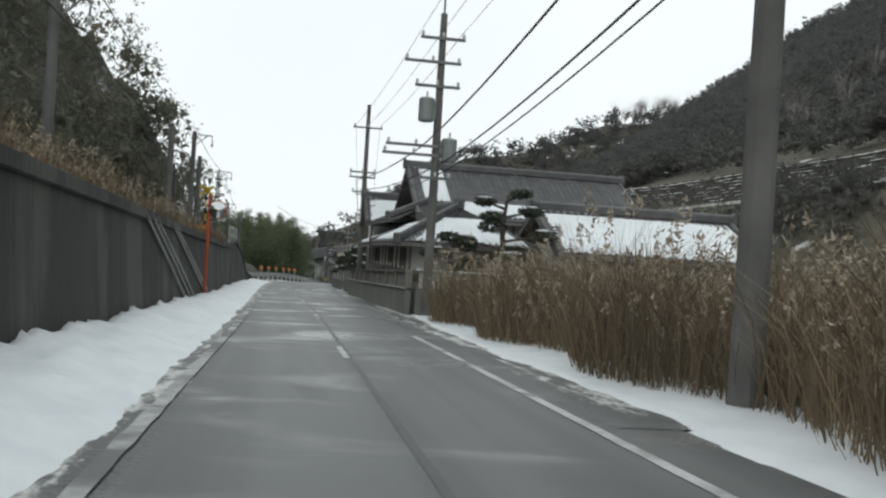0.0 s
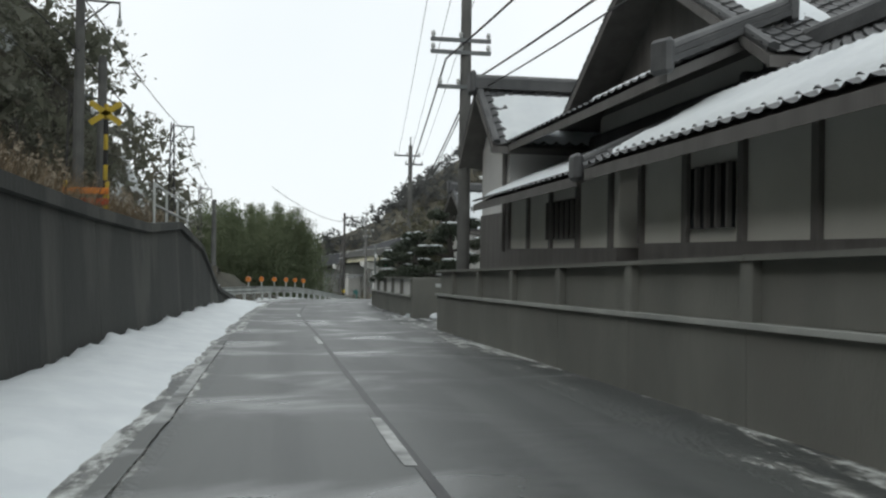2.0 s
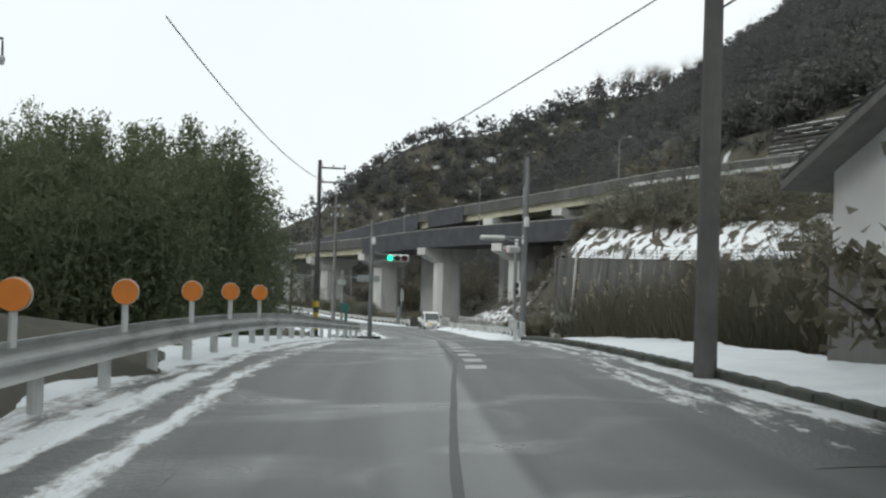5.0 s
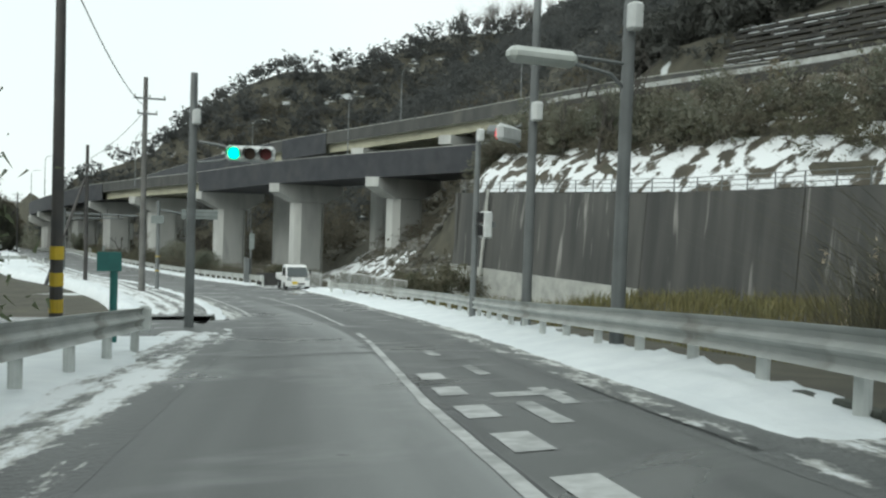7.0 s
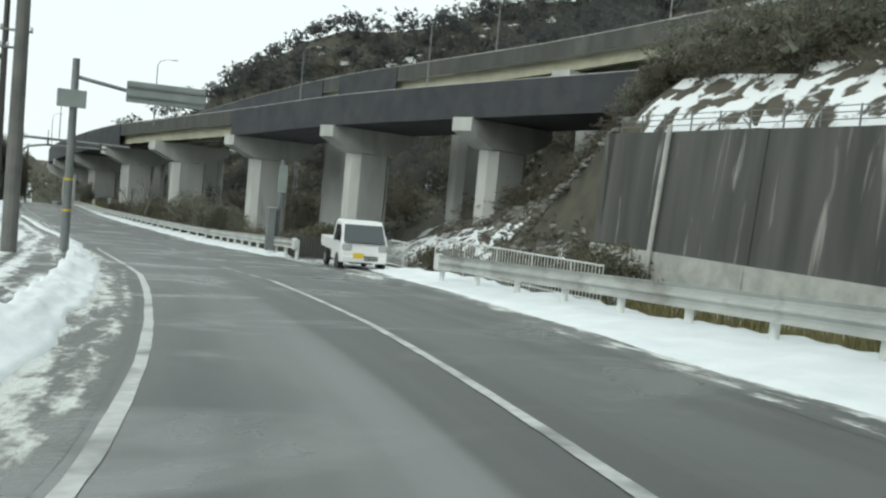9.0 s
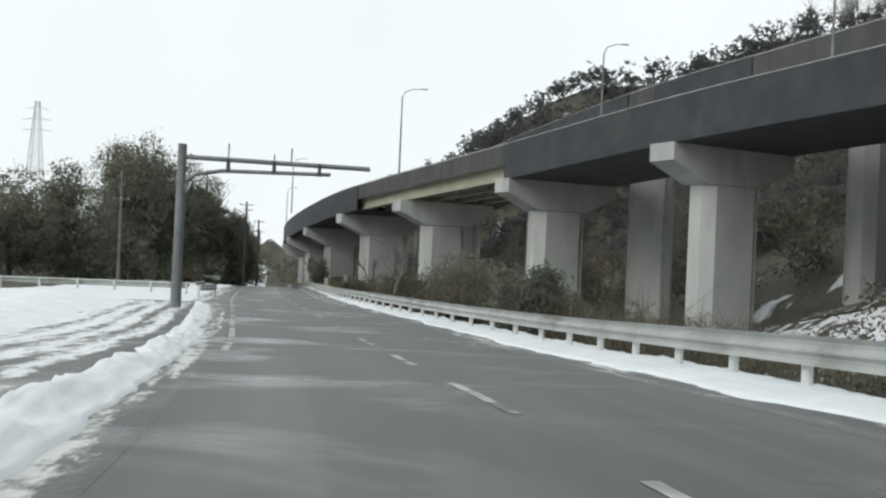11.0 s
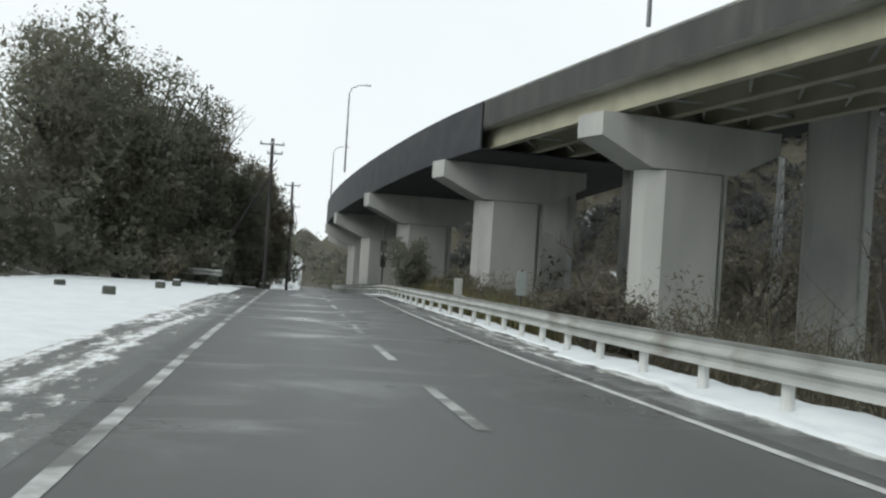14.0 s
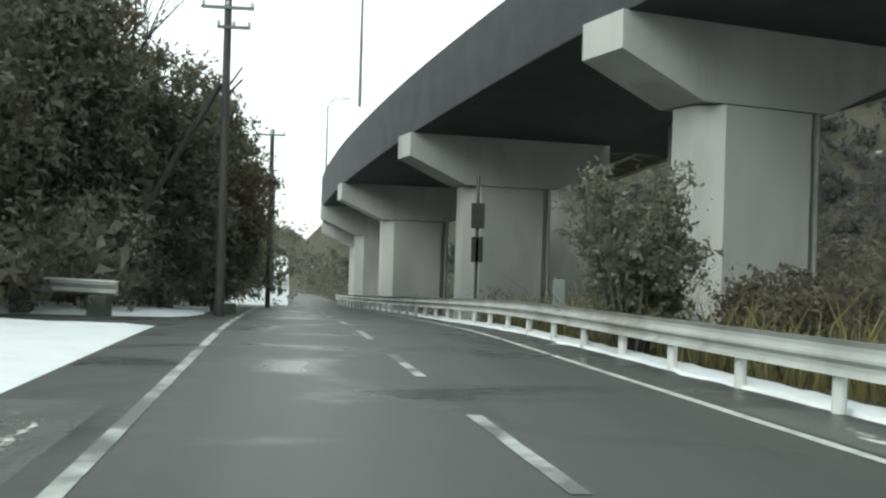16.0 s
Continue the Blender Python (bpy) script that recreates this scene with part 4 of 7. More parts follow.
left_rail = guard_rail([on(72.5, -3.6), on(75, -2.9), on(79, -2.75), on(85, -2.95), on(92, -3.2), on(98, -3.45), on(106, -3.3), on(112, -3.1), on(116, -2.95)],
                       "weathered steel guard rail round the bend, dusted with snow", face=1)
guard_rail([on(102.8, 4.9), on(107, 6.0), on(112, 6.05), on(116, 6.2), on(124, 7.3), on(131, 8.4), on(137, 8.8), on(144, 8.7), on(150.5, 8.2)],
           "long pale steel guard rail above the low ground")
guard_rail([on(160.2, 6.7), on(167, 6.7), on(176, 6.7), on(181, 6.65), on(188, 6.0), on(194, 5.55), on(205, 5.4), on(223, 5.3), on(232, 5.6), on(250, 5.3), on(262, 5.5), on(270, 5.5), on(285, 5.0), on(310, 4.2)],
           "long grey steel guard rail beside the viaduct", 2.0)
guard_rail([(6.6, 207.6, gz(207.6)), (8.3, 209.5, gz(209.5)), (8.45, 214.2, gz(214.2))], "short pale guard rail at the snowy lot's mouth", 2.0, face=1, end_plate=False)
guard_rail([(-6, 213, gz(213)), (-1, 214.5, gz(214.5)), (3.0, 214.8, gz(214.8)), (6.0, 215.6, gz(215.6))], "low pale guard rail across the snowy lot", 2.0, end_plate=False)


def reflector(place, label="round orange reflector disc on a white bracket"):
    r = thing("road_reflector", label, "reflector", place, group="reflectors on the bend")
    bm = bmesh.new()
    tube(bm, [(0, 0.02, 0), (0, 0.02, 0.42)], 0.035, 8)
    part("bracket", bm, POST_WHITE, r)
    bm = bmesh.new()
    tube(bm, [(0, -0.03, 0.42), (0, 0.05, 0.42)], 0.13, 20)
    part("disc", bm, ORANGE, r)
    bm = bmesh.new()
    tube(bm, [(0, 0.051, 0.42), (0, 0.07, 0.42)], 0.14, 20)
    part("rim", bm, POST_WHITE, r)


for x, y in ((2.1, 89.9), (1.55, 88.0), (1.0, 86.0), (0.35, 83.6), (-0.3, 81.2), (-0.9, 78.8)):
    reflector((x - 0.1, y, gz(y) + 0.68))


# ---- poles and wires ----
def shaft(bm, tall, r0=0.17, r1=0.1, sides=12):
    tube(bm, [(0, 0, -0.3), (0, 0, tall * 0.5), (0, 0, tall)], [r0, (r0 + r1) / 2, r1], sides)


def crossarm(parent, z, half, turn=0.0, off=0.0, mat=None, pins=3):
    m = pose(0, 0, z, 0, 0, turn)
    bm = bmesh.new()
    box(bm, (off - half, -0.16, -0.045), (off + half, -0.07, 0.045), m)
    arm = part("crossarm", bm, mat or POLE_STEEL, parent)
    for k in range(pins):
        x = off - half * 0.92 + 2 * half * 0.92 * k / max(1, pins - 1)
        bm = bmesh.new()
        tube(bm, [m @ Vector((x, -0.115, 0.04)), m @ Vector((x, -0.115, 0.12)), m @ Vector((x, -0.115, 0.2))], [0.03, 0.06, 0.04], 8)
        part("insulator", bm, WHITE, arm)


def utility_pole(place, tall, arms, label, transformers=0, mat=None, tip=0.0, r0=0.17, r1=0.11, group="utility poles", marks=False):
    pole = thing("utility_pole", label, "utility pole", place, group=group)
    bm = bmesh.new()
    shaft(bm, tall, r0, r1)
    part("shaft", bm, mat or POLE_GREY, pole)
    for z, half, turn, off in arms:
        crossarm(pole, z, half, turn, off)
    if tip:
        bm = bmesh.new()
        tube(bm, [(0, 0, tall - 0.1), (0, 0, tall + tip)], 0.035, 6)
        part("earth_spike", bm, POLE_STEEL, pole)
    for k in range(transformers):
        z, s = 6.55 - 1.3 * k, (-1 if k == 0 else 1)
        bm = bmesh.new()
        tube(bm, [(0.42 * s, -0.1, z), (0.42 * s, -0.1, z + 0.05), (0.42 * s, -0.1, z + 0.75), (0.42 * s, -0.1, z + 0.8)], [0.22, 0.26, 0.26, 0.2], 14)
        box(bm, (min(0.1 * s, 0.2 * s), -0.16, z + 0.1), (max(0.1 * s, 0.2 * s), -0.04, z + 0.7))
        tank = part("transformer", bm, SIGN_BACK, pole, "grey pole transformer drum")
        bm = bmesh.new()
        tube(bm, [(0.42 * s, -0.1, z + 0.8), (0.42 * s, -0.1, z + 1.0)], 0.04, 7)
        part("bushing", bm, WHITE, tank)
    if marks:
        for z in (0.6, 1.2, 1.8):
            bm = bmesh.new()
            tube(bm, [(0, 0, z), (0, 0, z + 0.3)], r0 + 0.006, 12)
            part("warning_band", bm, YELLOW, pole)
    return pole


utility_pole(on(9.3, 4.95, -0.1), 11.5, [(9.2, 0.9, 0, 0)], "near grey concrete pole in the pampas grass", r0=0.2)
utility_pole(on(30.6, 4.68, -0.1), 10.2, [(9.35, 0.75, 0, 0), (8.55, 0.95, 0, -0.3), (7.75, 0.75, 0, -0.1), (5.75, 1.0, 0, -0.7), (5.45, 1.05, 0, -0.75), (4.7, 0.5, 0, 0.0)], "concrete utility pole loaded with transformers and crossarms", 2, tip=1.4)
utility_pole(on(54.3, 4.32, -0.1), 11.2, [(9.85, 0.85, 0, 0), (7.25, 0.75, 0, -0.15), (6.95, 0.75, 0, -0.15), (6.1, 0.5, 0, -0.2)], "tall grey concrete pole beside the white storehouse", 0)
utility_pole(on(85, 5.4, 0), 8.9, [(8.3, 0.75, 0, -0.2), (7.8, 0.5, 0, 0.2)], "distant concrete pole with an antenna-like crossarm", 0, tip=0.5)
utility_pole((6.75, 122.2, gz(122) - 0.1), 9.5, [(9.1, 0.65, 0, 0.7), (8.35, 0.95, 0, 1.0)], "dark pole at the junction with yellow warning bands", mat=POLE_DARK, marks=True, r0=0.15, r1=0.1)
utility_pole((11.5, 150.6, gz(150)), 11.3, [(10.2, 0.8, 0, 0.2), (9.4, 0.5, 0, 0.1)], "tall dark pole on the snowy pavement", mat=POLE_GREY, r0=0.18)
utility_pole((9.6, 169, gz(169)), 9.6, [(8.2, 0.6, 0, 0.4), (7.5, 0.3, 0, 0.1)], "dark pole with a slanting brace", mat=POLE_DARK, r0=0.15)
utility_pole((14.5, 111.5, gz(112) - 0.6), 8.6, [], "grey steel lamp pole beside the guard rail", mat=POLE_STEEL, r0=0.12, r1=0.08)
utility_pole((17.0, 118.9, gz(119) - 0.6), 8.6, [], "grey steel traffic signal pole behind the rail", mat=POLE_STEEL, r0=0.13, r1=0.09)
utility_pole((18.98, 125.95, gz(126) - 0.6), 6.6, [], "slim grey steel pole with a signal box", mat=POLE_STEEL, r0=0.11, r1=0.08)
utility_pole((3.7, 270.4, gz(270)), 9.9, [(9.5, 0.8, 0, 0), (8.9, 0.5, 0, 0.2)], "dark timber pole before the trees", mat=POLE_DARK, r0=0.15)
utility_pole((3.4, 292, gz(292)), 9.6, [(9.3, 0.7, 0, 0)], "further dark timber pole", mat=POLE_DARK, r0=0.14)
utility_pole((-5.1, 246.1, gz(246)), round(-0.6 - gz(246), 1), [(7.6, 0.7, 0, 0)], "slim pole among the trees", mat=POLE_GREY, r0=0.15)
utility_pole((2.0, 312, gz(312)), 9.4, [(9.1, 0.7, 0, 0)], "far dark timber pole", mat=POLE_DARK, r0=0.14)
for a, b in (((3.7, 270.4), (-1.2, 273.0)), ((3.4, 292), (0.2, 293)), ((9.6, 169), (7.0, 166.5))):
    brace = thing("pole_brace", "slanting timber brace of a pole", "pole")
    bm = bmesh.new()
    tube(bm, [(b[0], b[1], gz(b[1]) - 0.2), (a[0] - 0.15, a[1], gz(a[1]) + 7.2)], [0.12, 0.09], 8)
    part("shaft", bm, POLE_DARK, brace)


def catenary_pole(x, y, top, arm, label="grey railway catenary mast with a bracket", lattice=False):
    base = float(land(x, y))
    mast = thing("railway_mast", label, "railway mast", (x, y, base), group="railway masts")
    tall = top - base
    bm = bmesh.new()
    if lattice:
        w = 0.22
        for sx in (-w, w):
            for sy in (-w, w):
                tube(bm, [(sx, sy, -0.3), (sx * 0.3, sy * 0.3, tall)], 0.03, 5)
        n = int(tall / 0.6)
        for k in range(n):
            f0, f1 = 1 - 0.7 * k / n, 1 - 0.7 * (k + 1) / n
            z0, z1 = tall * k / n, tall * (k + 1) / n
            for s in (-1, 1):
                tube(bm, [(-w * f0, s * w * f0, z0), (w * f1, s * w * f1, z1)], 0.02, 4)
                tube(bm, [(s * w * f0, -w * f0, z0), (s * w * f1, w * f1, z1)], 0.02, 4)
    else:
        shaft(bm, tall, 0.17, 0.13, 10)
    part("shaft", bm, POLE_GREY if not lattice else POLE_DARK, mast)
    if arm:
        bm = bmesh.new()
        tube(bm, [(0, 0, tall - 0.15), (arm, 0, tall - 0.2), (arm, 0, tall - 0.65)], 0.04, 6)
        tube(bm, [(0, 0, tall - 0.9), (arm * 0.75, 0, tall - 0.2)], 0.03, 6)
        part("bracket", bm, POLE_STEEL, mast)
        bm = bmesh.new()
        tube(bm, [(arm, 0, tall - 0.65), (arm, 0, tall - 0.75), (arm, 0, tall - 0.9)], [0.05, 0.08, 0.05], 8)
        part("insulator", bm, WHITE, mast)


for x, y, top, arm, lat in ((-6.2, 26.5, 7.6, 0.9, False), (-4.9, 43.7, 6.1, 0.0, False), (-5.4, 60.5, 7.7, 1.1, False), (-5.2, 63.0, 6.4, 0.0, False), (-5.2, 83.0, 7.0, 1.1, True),
                            (-5.1, 100, 4.8, 0.8, True), (-3.4, 89.4, 3.3, 0.0, False), (-7.6, 70, 6.4, 0.8, True)):
    catenary_pole(x, y, top, arm, lattice=lat)


def cable(points, r=0.012, label="black overhead cable strung between poles", sag=0.6, name="overhead_cable"):
    c = thing(name, label, "cable", group="overhead cables")
    bm = bmesh.new()
    for a, b in zip(points, points[1:]):
        a, b = Vector(a), Vector(b)
        tube(bm, [a.lerp(b, k / 10) - Vector((0, 0, sag * 4 * (k / 10) * (1 - k / 10))) for k in range(11)], r, 5)
    part("strand", bm, CABLE, c)


def top_of(y, d, z, dx=0.0):
    return tuple(at(y, d, z) + Vector((dx, 0, 0)))


for dx, z, r in ((-0.7, 9.5, 0.012), (0.0, 9.5, 0.012), (0.7, 9.5, 0.012), (-0.5, 6.1, 0.03), (0.2, 5.6, 0.028), (0.1, 5.2, 0.02)):
    cable([top_of(-24, 5.3, z + 1.5, dx), top_of(9.3, 4.3, z + (-0.6 if z > 8 else -0.2), dx), top_of(30.6, 4.65, z + (0 if z > 8 else -0.5), dx), top_of(54.3, 4.32, z + (0.4 if z > 8 else 0.6), dx), top_of(85, 5.4, min(z, 8.4), dx)], r * 0.8, sag=0.2)
for x, z in ((-5.0, 7.2), (-5.4, 6.0), (-7.2, 6.2)):
    cable([(x - 0.5, -30, z + 1.5), (x, 26, z + 0.3), (x, 60.5, z), (x + 0.3, 83, z - 0.5), (x + 0.5, 100, 4.7)], 0.018, "thin dark railway overhead wire", 0.25)
cable([(7.9, 124.2, 2.7), (14.5, 84, 8.0)], 0.02, sag=0.3)
cable([(11.5, 150.6, 2.6), (6.95, 124.2, 3.2), (0.0, 96, 4.6)], 0.018, sag=0.5)
cable([(9.6, 169, 0.4), (11.5, 150.6, 2.4)], 0.016, sag=0.3)


def signal(place, turn, lit, label, lenses=3, side_arm=2.0, size=0.3):
    """A horizontal traffic signal with visors on an arm; the arm runs to local -x."""
    s = thing("traffic_light", label, "traffic light", place, turn, group="traffic lights")
    bm = bmesh.new()
    box(bm, (-0.62, -0.1, -0.2), (0.62, 0.1, 0.2), bevel=0.08)
    part("housing", bm, WHITE, s)
    for k in range(3):
        x = -0.4 + 0.4 * k
        bm = bmesh.new()
        tube(bm, [(x, -0.1, 0), (x, -0.125, 0)], 0.15, 18)
        mat = GREEN_ON if (lit == "green" and k == 0) else RED_ON if (lit == "red" and k == 2) else (LENS_RED if k == 2 else LENS_OFF)
        part("lens", bm, mat, s, {0: "round green lens", 1: "round amber lens", 2: "round red lens"}[k])
        bm = bmesh.new()
        for i in range(9):
            a0, a1 = math.pi * (i / 9 * 1.2 - 0.1), math.pi * ((i + 1) / 9 * 1.2 - 0.1)
            q = [bm.verts.new((x + 0.17 * math.cos(a), yy, 0.17 * math.sin(a))) for a, yy in ((a0, -0.1), (a1, -0.1), (a1, -0.32), (a0, -0.32))]
            bm.faces.new(q)
        part("visor", bm, POLE_STEEL, s)
    for z in (0.12, -0.12):
        bm = bmesh.new()
        tube(bm, [(-side_arm, 0.05, z * 2.2), (-side_arm * 0.6, 0.05, z * 1.6), (-0.55, 0.05, z)], 0.035, 7)
        part("arm", bm, POLE_STEEL, s)
    return s


utility_pole((10.0, 124.3, gz(124) - 0.1), 6.7, [], "grey steel traffic signal pole at the stop line", mat=POLE_STEEL, r0=0.13, r1=0.09)
signal((11.25, 123.1, -1.02), -22, "green", "traffic light showing green on a bracket arm", side_arm=1.3)
utility_pole((2.9, 125.2, gz(125) - 0.2), 7.0, [], "grey steel signal pole before the bamboo", mat=POLE_STEEL, r0=0.12, r1=0.08)
signal((1.9, 124.9, -0.45), 60, "none", "traffic light facing the side lane", side_arm=1.0)
signal((16.6, 119.35, -0.4), -140, "red", "white-backed traffic light turned to the other road", side_arm=0.62)


def street_lamp(place, turn):
    s = thing("street_lamp", "long pale tube street lamp on two arms", "street lamp", place, turn)
    bm = bmesh.new()
    box(bm, (-0.56, -0.15, -0.13), (0.56, 0.15, 0.1), bevel=0.08)
    part("lamp_head", bm, LAMP_GLASS, s)
    bm = bmesh.new()
    tube(bm, [(0.5, 0, 0.05), (1.5, 0, 0.02)], 0.03, 7)
    tube(bm, [(0.5, 0, -0.05), (1.2, 0, -0.16), (1.5, 0, -0.4)], 0.03, 7)
    part("arm", bm, POLE_STEEL, s)


street_lamp((13.0, 111.5, 0.02), 0)


def box_on_pole(place, size, mat, name, label, category):
    b = thing(name, label, category, place)
    bm = bmesh.new()
    box(bm, [-v / 2 for v in size], [v / 2 for v in size], bevel=0.04)
    part("case", bm, mat, b)
    bm = bmesh.new()
    box(bm, (-0.04, size[1] / 2, -0.1), (0.04, size[1] / 2 + 0.14, 0.1))
    part("bracket", bm, POLE_STEEL, b)


def walk_signal(place, turn):
    s = thing("pedestrian_signal", "white pedestrian signal with two black hoods on a pole", "traffic light", place, turn)
    bm = bmesh.new()
    box(bm, (-0.24, -0.14, -0.42), (0.24, 0.14, 0.42), bevel=0.04)
    part("case", bm, WHITE, s)
    for z in (-0.2, 0.2):
        bm = bmesh.new()
        box(bm, (-0.17, -0.17, z - 0.16), (0.17, -0.145, z + 0.16), bevel=0.01)
        part("lens", bm, LENS_RED if z > 0 else LENS_OFF, s)
        bm = bmesh.new()
        box(bm, (-0.19, -0.38, z + 0.15), (0.19, -0.145, z + 0.17))
        box(bm, (-0.19, -0.34, z - 0.12), (-0.17, -0.145, z + 0.15))
        box(bm, (0.17, -0.34, z - 0.12), (0.19, -0.145, z + 0.15))
        part("hood", bm, BLACK, s)
    bm = bmesh.new()
    box(bm, (-0.05, 0.14, -0.08), (0.05, 0.3, 0.08))
    part("bracket", bm, POLE_STEEL, s)


walk_signal((19.3, 125.85, -2.68), -98)
box_on_pole((14.45, 111.3, 0.72), (0.2, 0.22, 0.42), WHITE, "control_box", "small white control box on the lamp pole", "box")
box_on_pole((16.95, 118.65, 0.1), (0.22, 0.25, 0.45), WHITE, "control_box", "small white control box on a steel pole", "box")
box_on_pole((18.95, 125.75, 0.1), (0.2, 0.22, 0.4), WHITE, "control_box", "small pale control box on a slim pole", "box")
box_on_pole((10.05, 124.1, -0.1), (0.2, 0.2, 0.4), WHITE, "control_box", "small pale box near the pole's top", "box")


def road_sign(place):
    s = thing("road_sign", "grey sign board seen edge-on on a cantilever arm", "road sign", place)
    bm = bmesh.new()
    shaft(bm, 5.0, 0.12, 0.09)
    part("post", bm, POLE_STEEL, s)
    bm = bmesh.new()
    tube(bm, [(0, 0, 4.55), (1.2, 0, 4.35), (3.0, 0, 4.25)], 0.05, 8)
    part("arm", bm, POLE_STEEL, s)
    bm = bmesh.new()
    box(bm, (1.25, -0.08, 4.05), (3.25, -0.03, 4.6), bevel=0.012)
    board = part("board", bm, SIGN_BACK, s)
    for z in (4.2, 4.45):
        bm = bmesh.new()
        box(bm, (1.25, -0.115, z - 0.025), (3.25, -0.083, z + 0.025))
        part("stiffener", bm, POLE_STEEL, board)
    bm = bmesh.new()
    box(bm, (-0.4, -0.16, 3.75), (0.3, -0.12, 4.2), bevel=0.015)
    part("small_board", bm, SIGN_BACK, s)
    for z in (1.1, 1.9):
        bm = bmesh.new()
        tube(bm, [(0, 0, z), (0, 0, z + 0.05)], 0.122, 12)
        part("band", bm, YELLOW, s)


road_sign((12.6, 153.4, gz(153.4) + 0.05))


def gantry():
    s = thing("gantry", "long cantilever pipe arm over the lane with small fittings", "gantry")
    zb = gz(193)
    bm = bmesh.new()
    tube(bm, [(8.8, 193, zb - 0.3), (8.8, 193, zb + 5.9)], [0.19, 0.15], 10)
    part("post", bm, POLE_STEEL, s)
    bm = bmesh.new()
    tube(bm, [(8.8, 193, zb + 5.45), (12, 193, zb + 5.4), (15.4, 193, zb + 5.35)], 0.085, 8)
    part("beam", bm, POLE_STEEL, s)
    bm = bmesh.new()
    tube(bm, [(8.8, 193, zb + 4.5), (9.3, 193, zb + 4.85), (10.2, 193, zb + 5.02), (14.0, 193, zb + 5.08)], 0.07, 8)
    part("brace", bm, POLE_STEEL, s)
    for k in range(3):
        x = 10.4 + 1.6 * k
        bm = bmesh.new()
        box(bm, (x - 0.06, 192.9, zb + 5.0), (x + 0.06, 193.1, zb + 5.45))
        part("clamp", bm, POLE_DARK, s)
    for k, h in ((0, 0.5), (1.6, 0.2), (2.2, 0.45)):
        bm = bmesh.new()
        tube(bm, [(10.4 + k, 193, zb + 5.4), (10.4 + k, 193, zb + 5.5 + h)], 0.025, 6)
        part("fitting", bm, POLE_DARK, s)


gantry()


def mirror_post():
    s = thing("traffic_mirror", "round convex mirror on a faded orange post", "traffic mirror", on(34.8, -2.85, 0.1))
    bm = bmesh.new()
    tube(bm, [(0, 0, -0.2), (0, 0, 3.75)], 0.055, 10)
    part("post", bm, RED_ORANGE, s)
    bm = bmesh.new()
    ring = []
    for i in range(6):
        r = 0.31 * i / 5
        ring.append([bm.verts.new((0.3 + r * math.cos(a), -0.14 - 0.06 * (1 - (i / 5) ** 2), 3.2 + r * math.sin(a))) for a in (k * math.tau / 20 for k in range(20))])
    for a, b in zip(ring, ring[1:]):
        for k in range(20):
            bm.faces.new((a[k], a[(k + 1) % 20], b[(k + 1) % 20], b[k]))
    part("mirror", bm, MIRROR, s)
    bm = bmesh.new()
    tube(bm, [(0.3, -0.11, 3.2), (0.3, -0.05, 3.2)], 0.34, 20)
    part("rim", bm, RED_ORANGE, s)
    bm = bmesh.new()
    tube(bm, [(0, 0, 3.2), (0.3, -0.08, 3.2)], 0.03, 6)
    part("bracket", bm, POLE_STEEL, s)


mirror_post()


# ---- level crossing above the wall ----
def crossing():
    zb = gz(59) + 2.75
    s = thing("crossing_signal", "yellow and black level crossing signal post", "crossing signal", (-4.3, 58.6, zb - 0.1))
    for k in range(8):
        bm = bmesh.new()
        tube(bm, [(0, 0, 0.42 * k), (0, 0, 0.42 * (k + 1))], 0.06, 10)
        part("band", bm, YELLOW if k % 2 else BLACK, s)
    for a in (35, -35):
        bm = bmesh.new()
        box(bm, (-0.5, -0.1, -0.08), (0.5, -0.07, 0.08), pose(0, 0, 3.1, 0, a, 0))
        part("cross_board", bm, YELLOW, s, "yellow crossing board")
    f = thing("fence", "pale tubular steel fence on the crossing's ledge", "fence")
    for y in (56.2, 58.6, 61.0, 63.4):
        bm = bmesh.new()
        tube(bm, [on(y, -3.3, 2.6), on(y, -3.3, 3.65)], 0.035, 7)
        part("post", bm, POST_WHITE, f)
    for z in (3.1, 3.62):
        bm = bmesh.new()
        tube(bm, [on(56.2, -3.3, z), on(59.8, -3.3, z), on(63.4, -3.3, z)], 0.03, 7)
        part("rail", bm, POST_WHITE, f)
    g = thing("crossing_barrier", "orange and yellow barrier boards beside the crossing", "barrier", (-4.6, 57.4, zb))
    for k in range(3):
        bm = bmesh.new()
        box(bm, (-0.6, -0.03, 0.15 + 0.28 * k), (0.6, 0.03, 0.32 + 0.28 * k), bevel=0.01)
        part("board", bm, RED_ORANGE if k % 2 else ORANGE, g)
    for x in (-0.5, 0.55):
        bm = bmesh.new()
        box(bm, (x - 0.05, 0.03, -0.1), (x + 0.05, 0.1, 1.05), bevel=0.01)
        part("post", bm, YELLOW, g)


crossing()


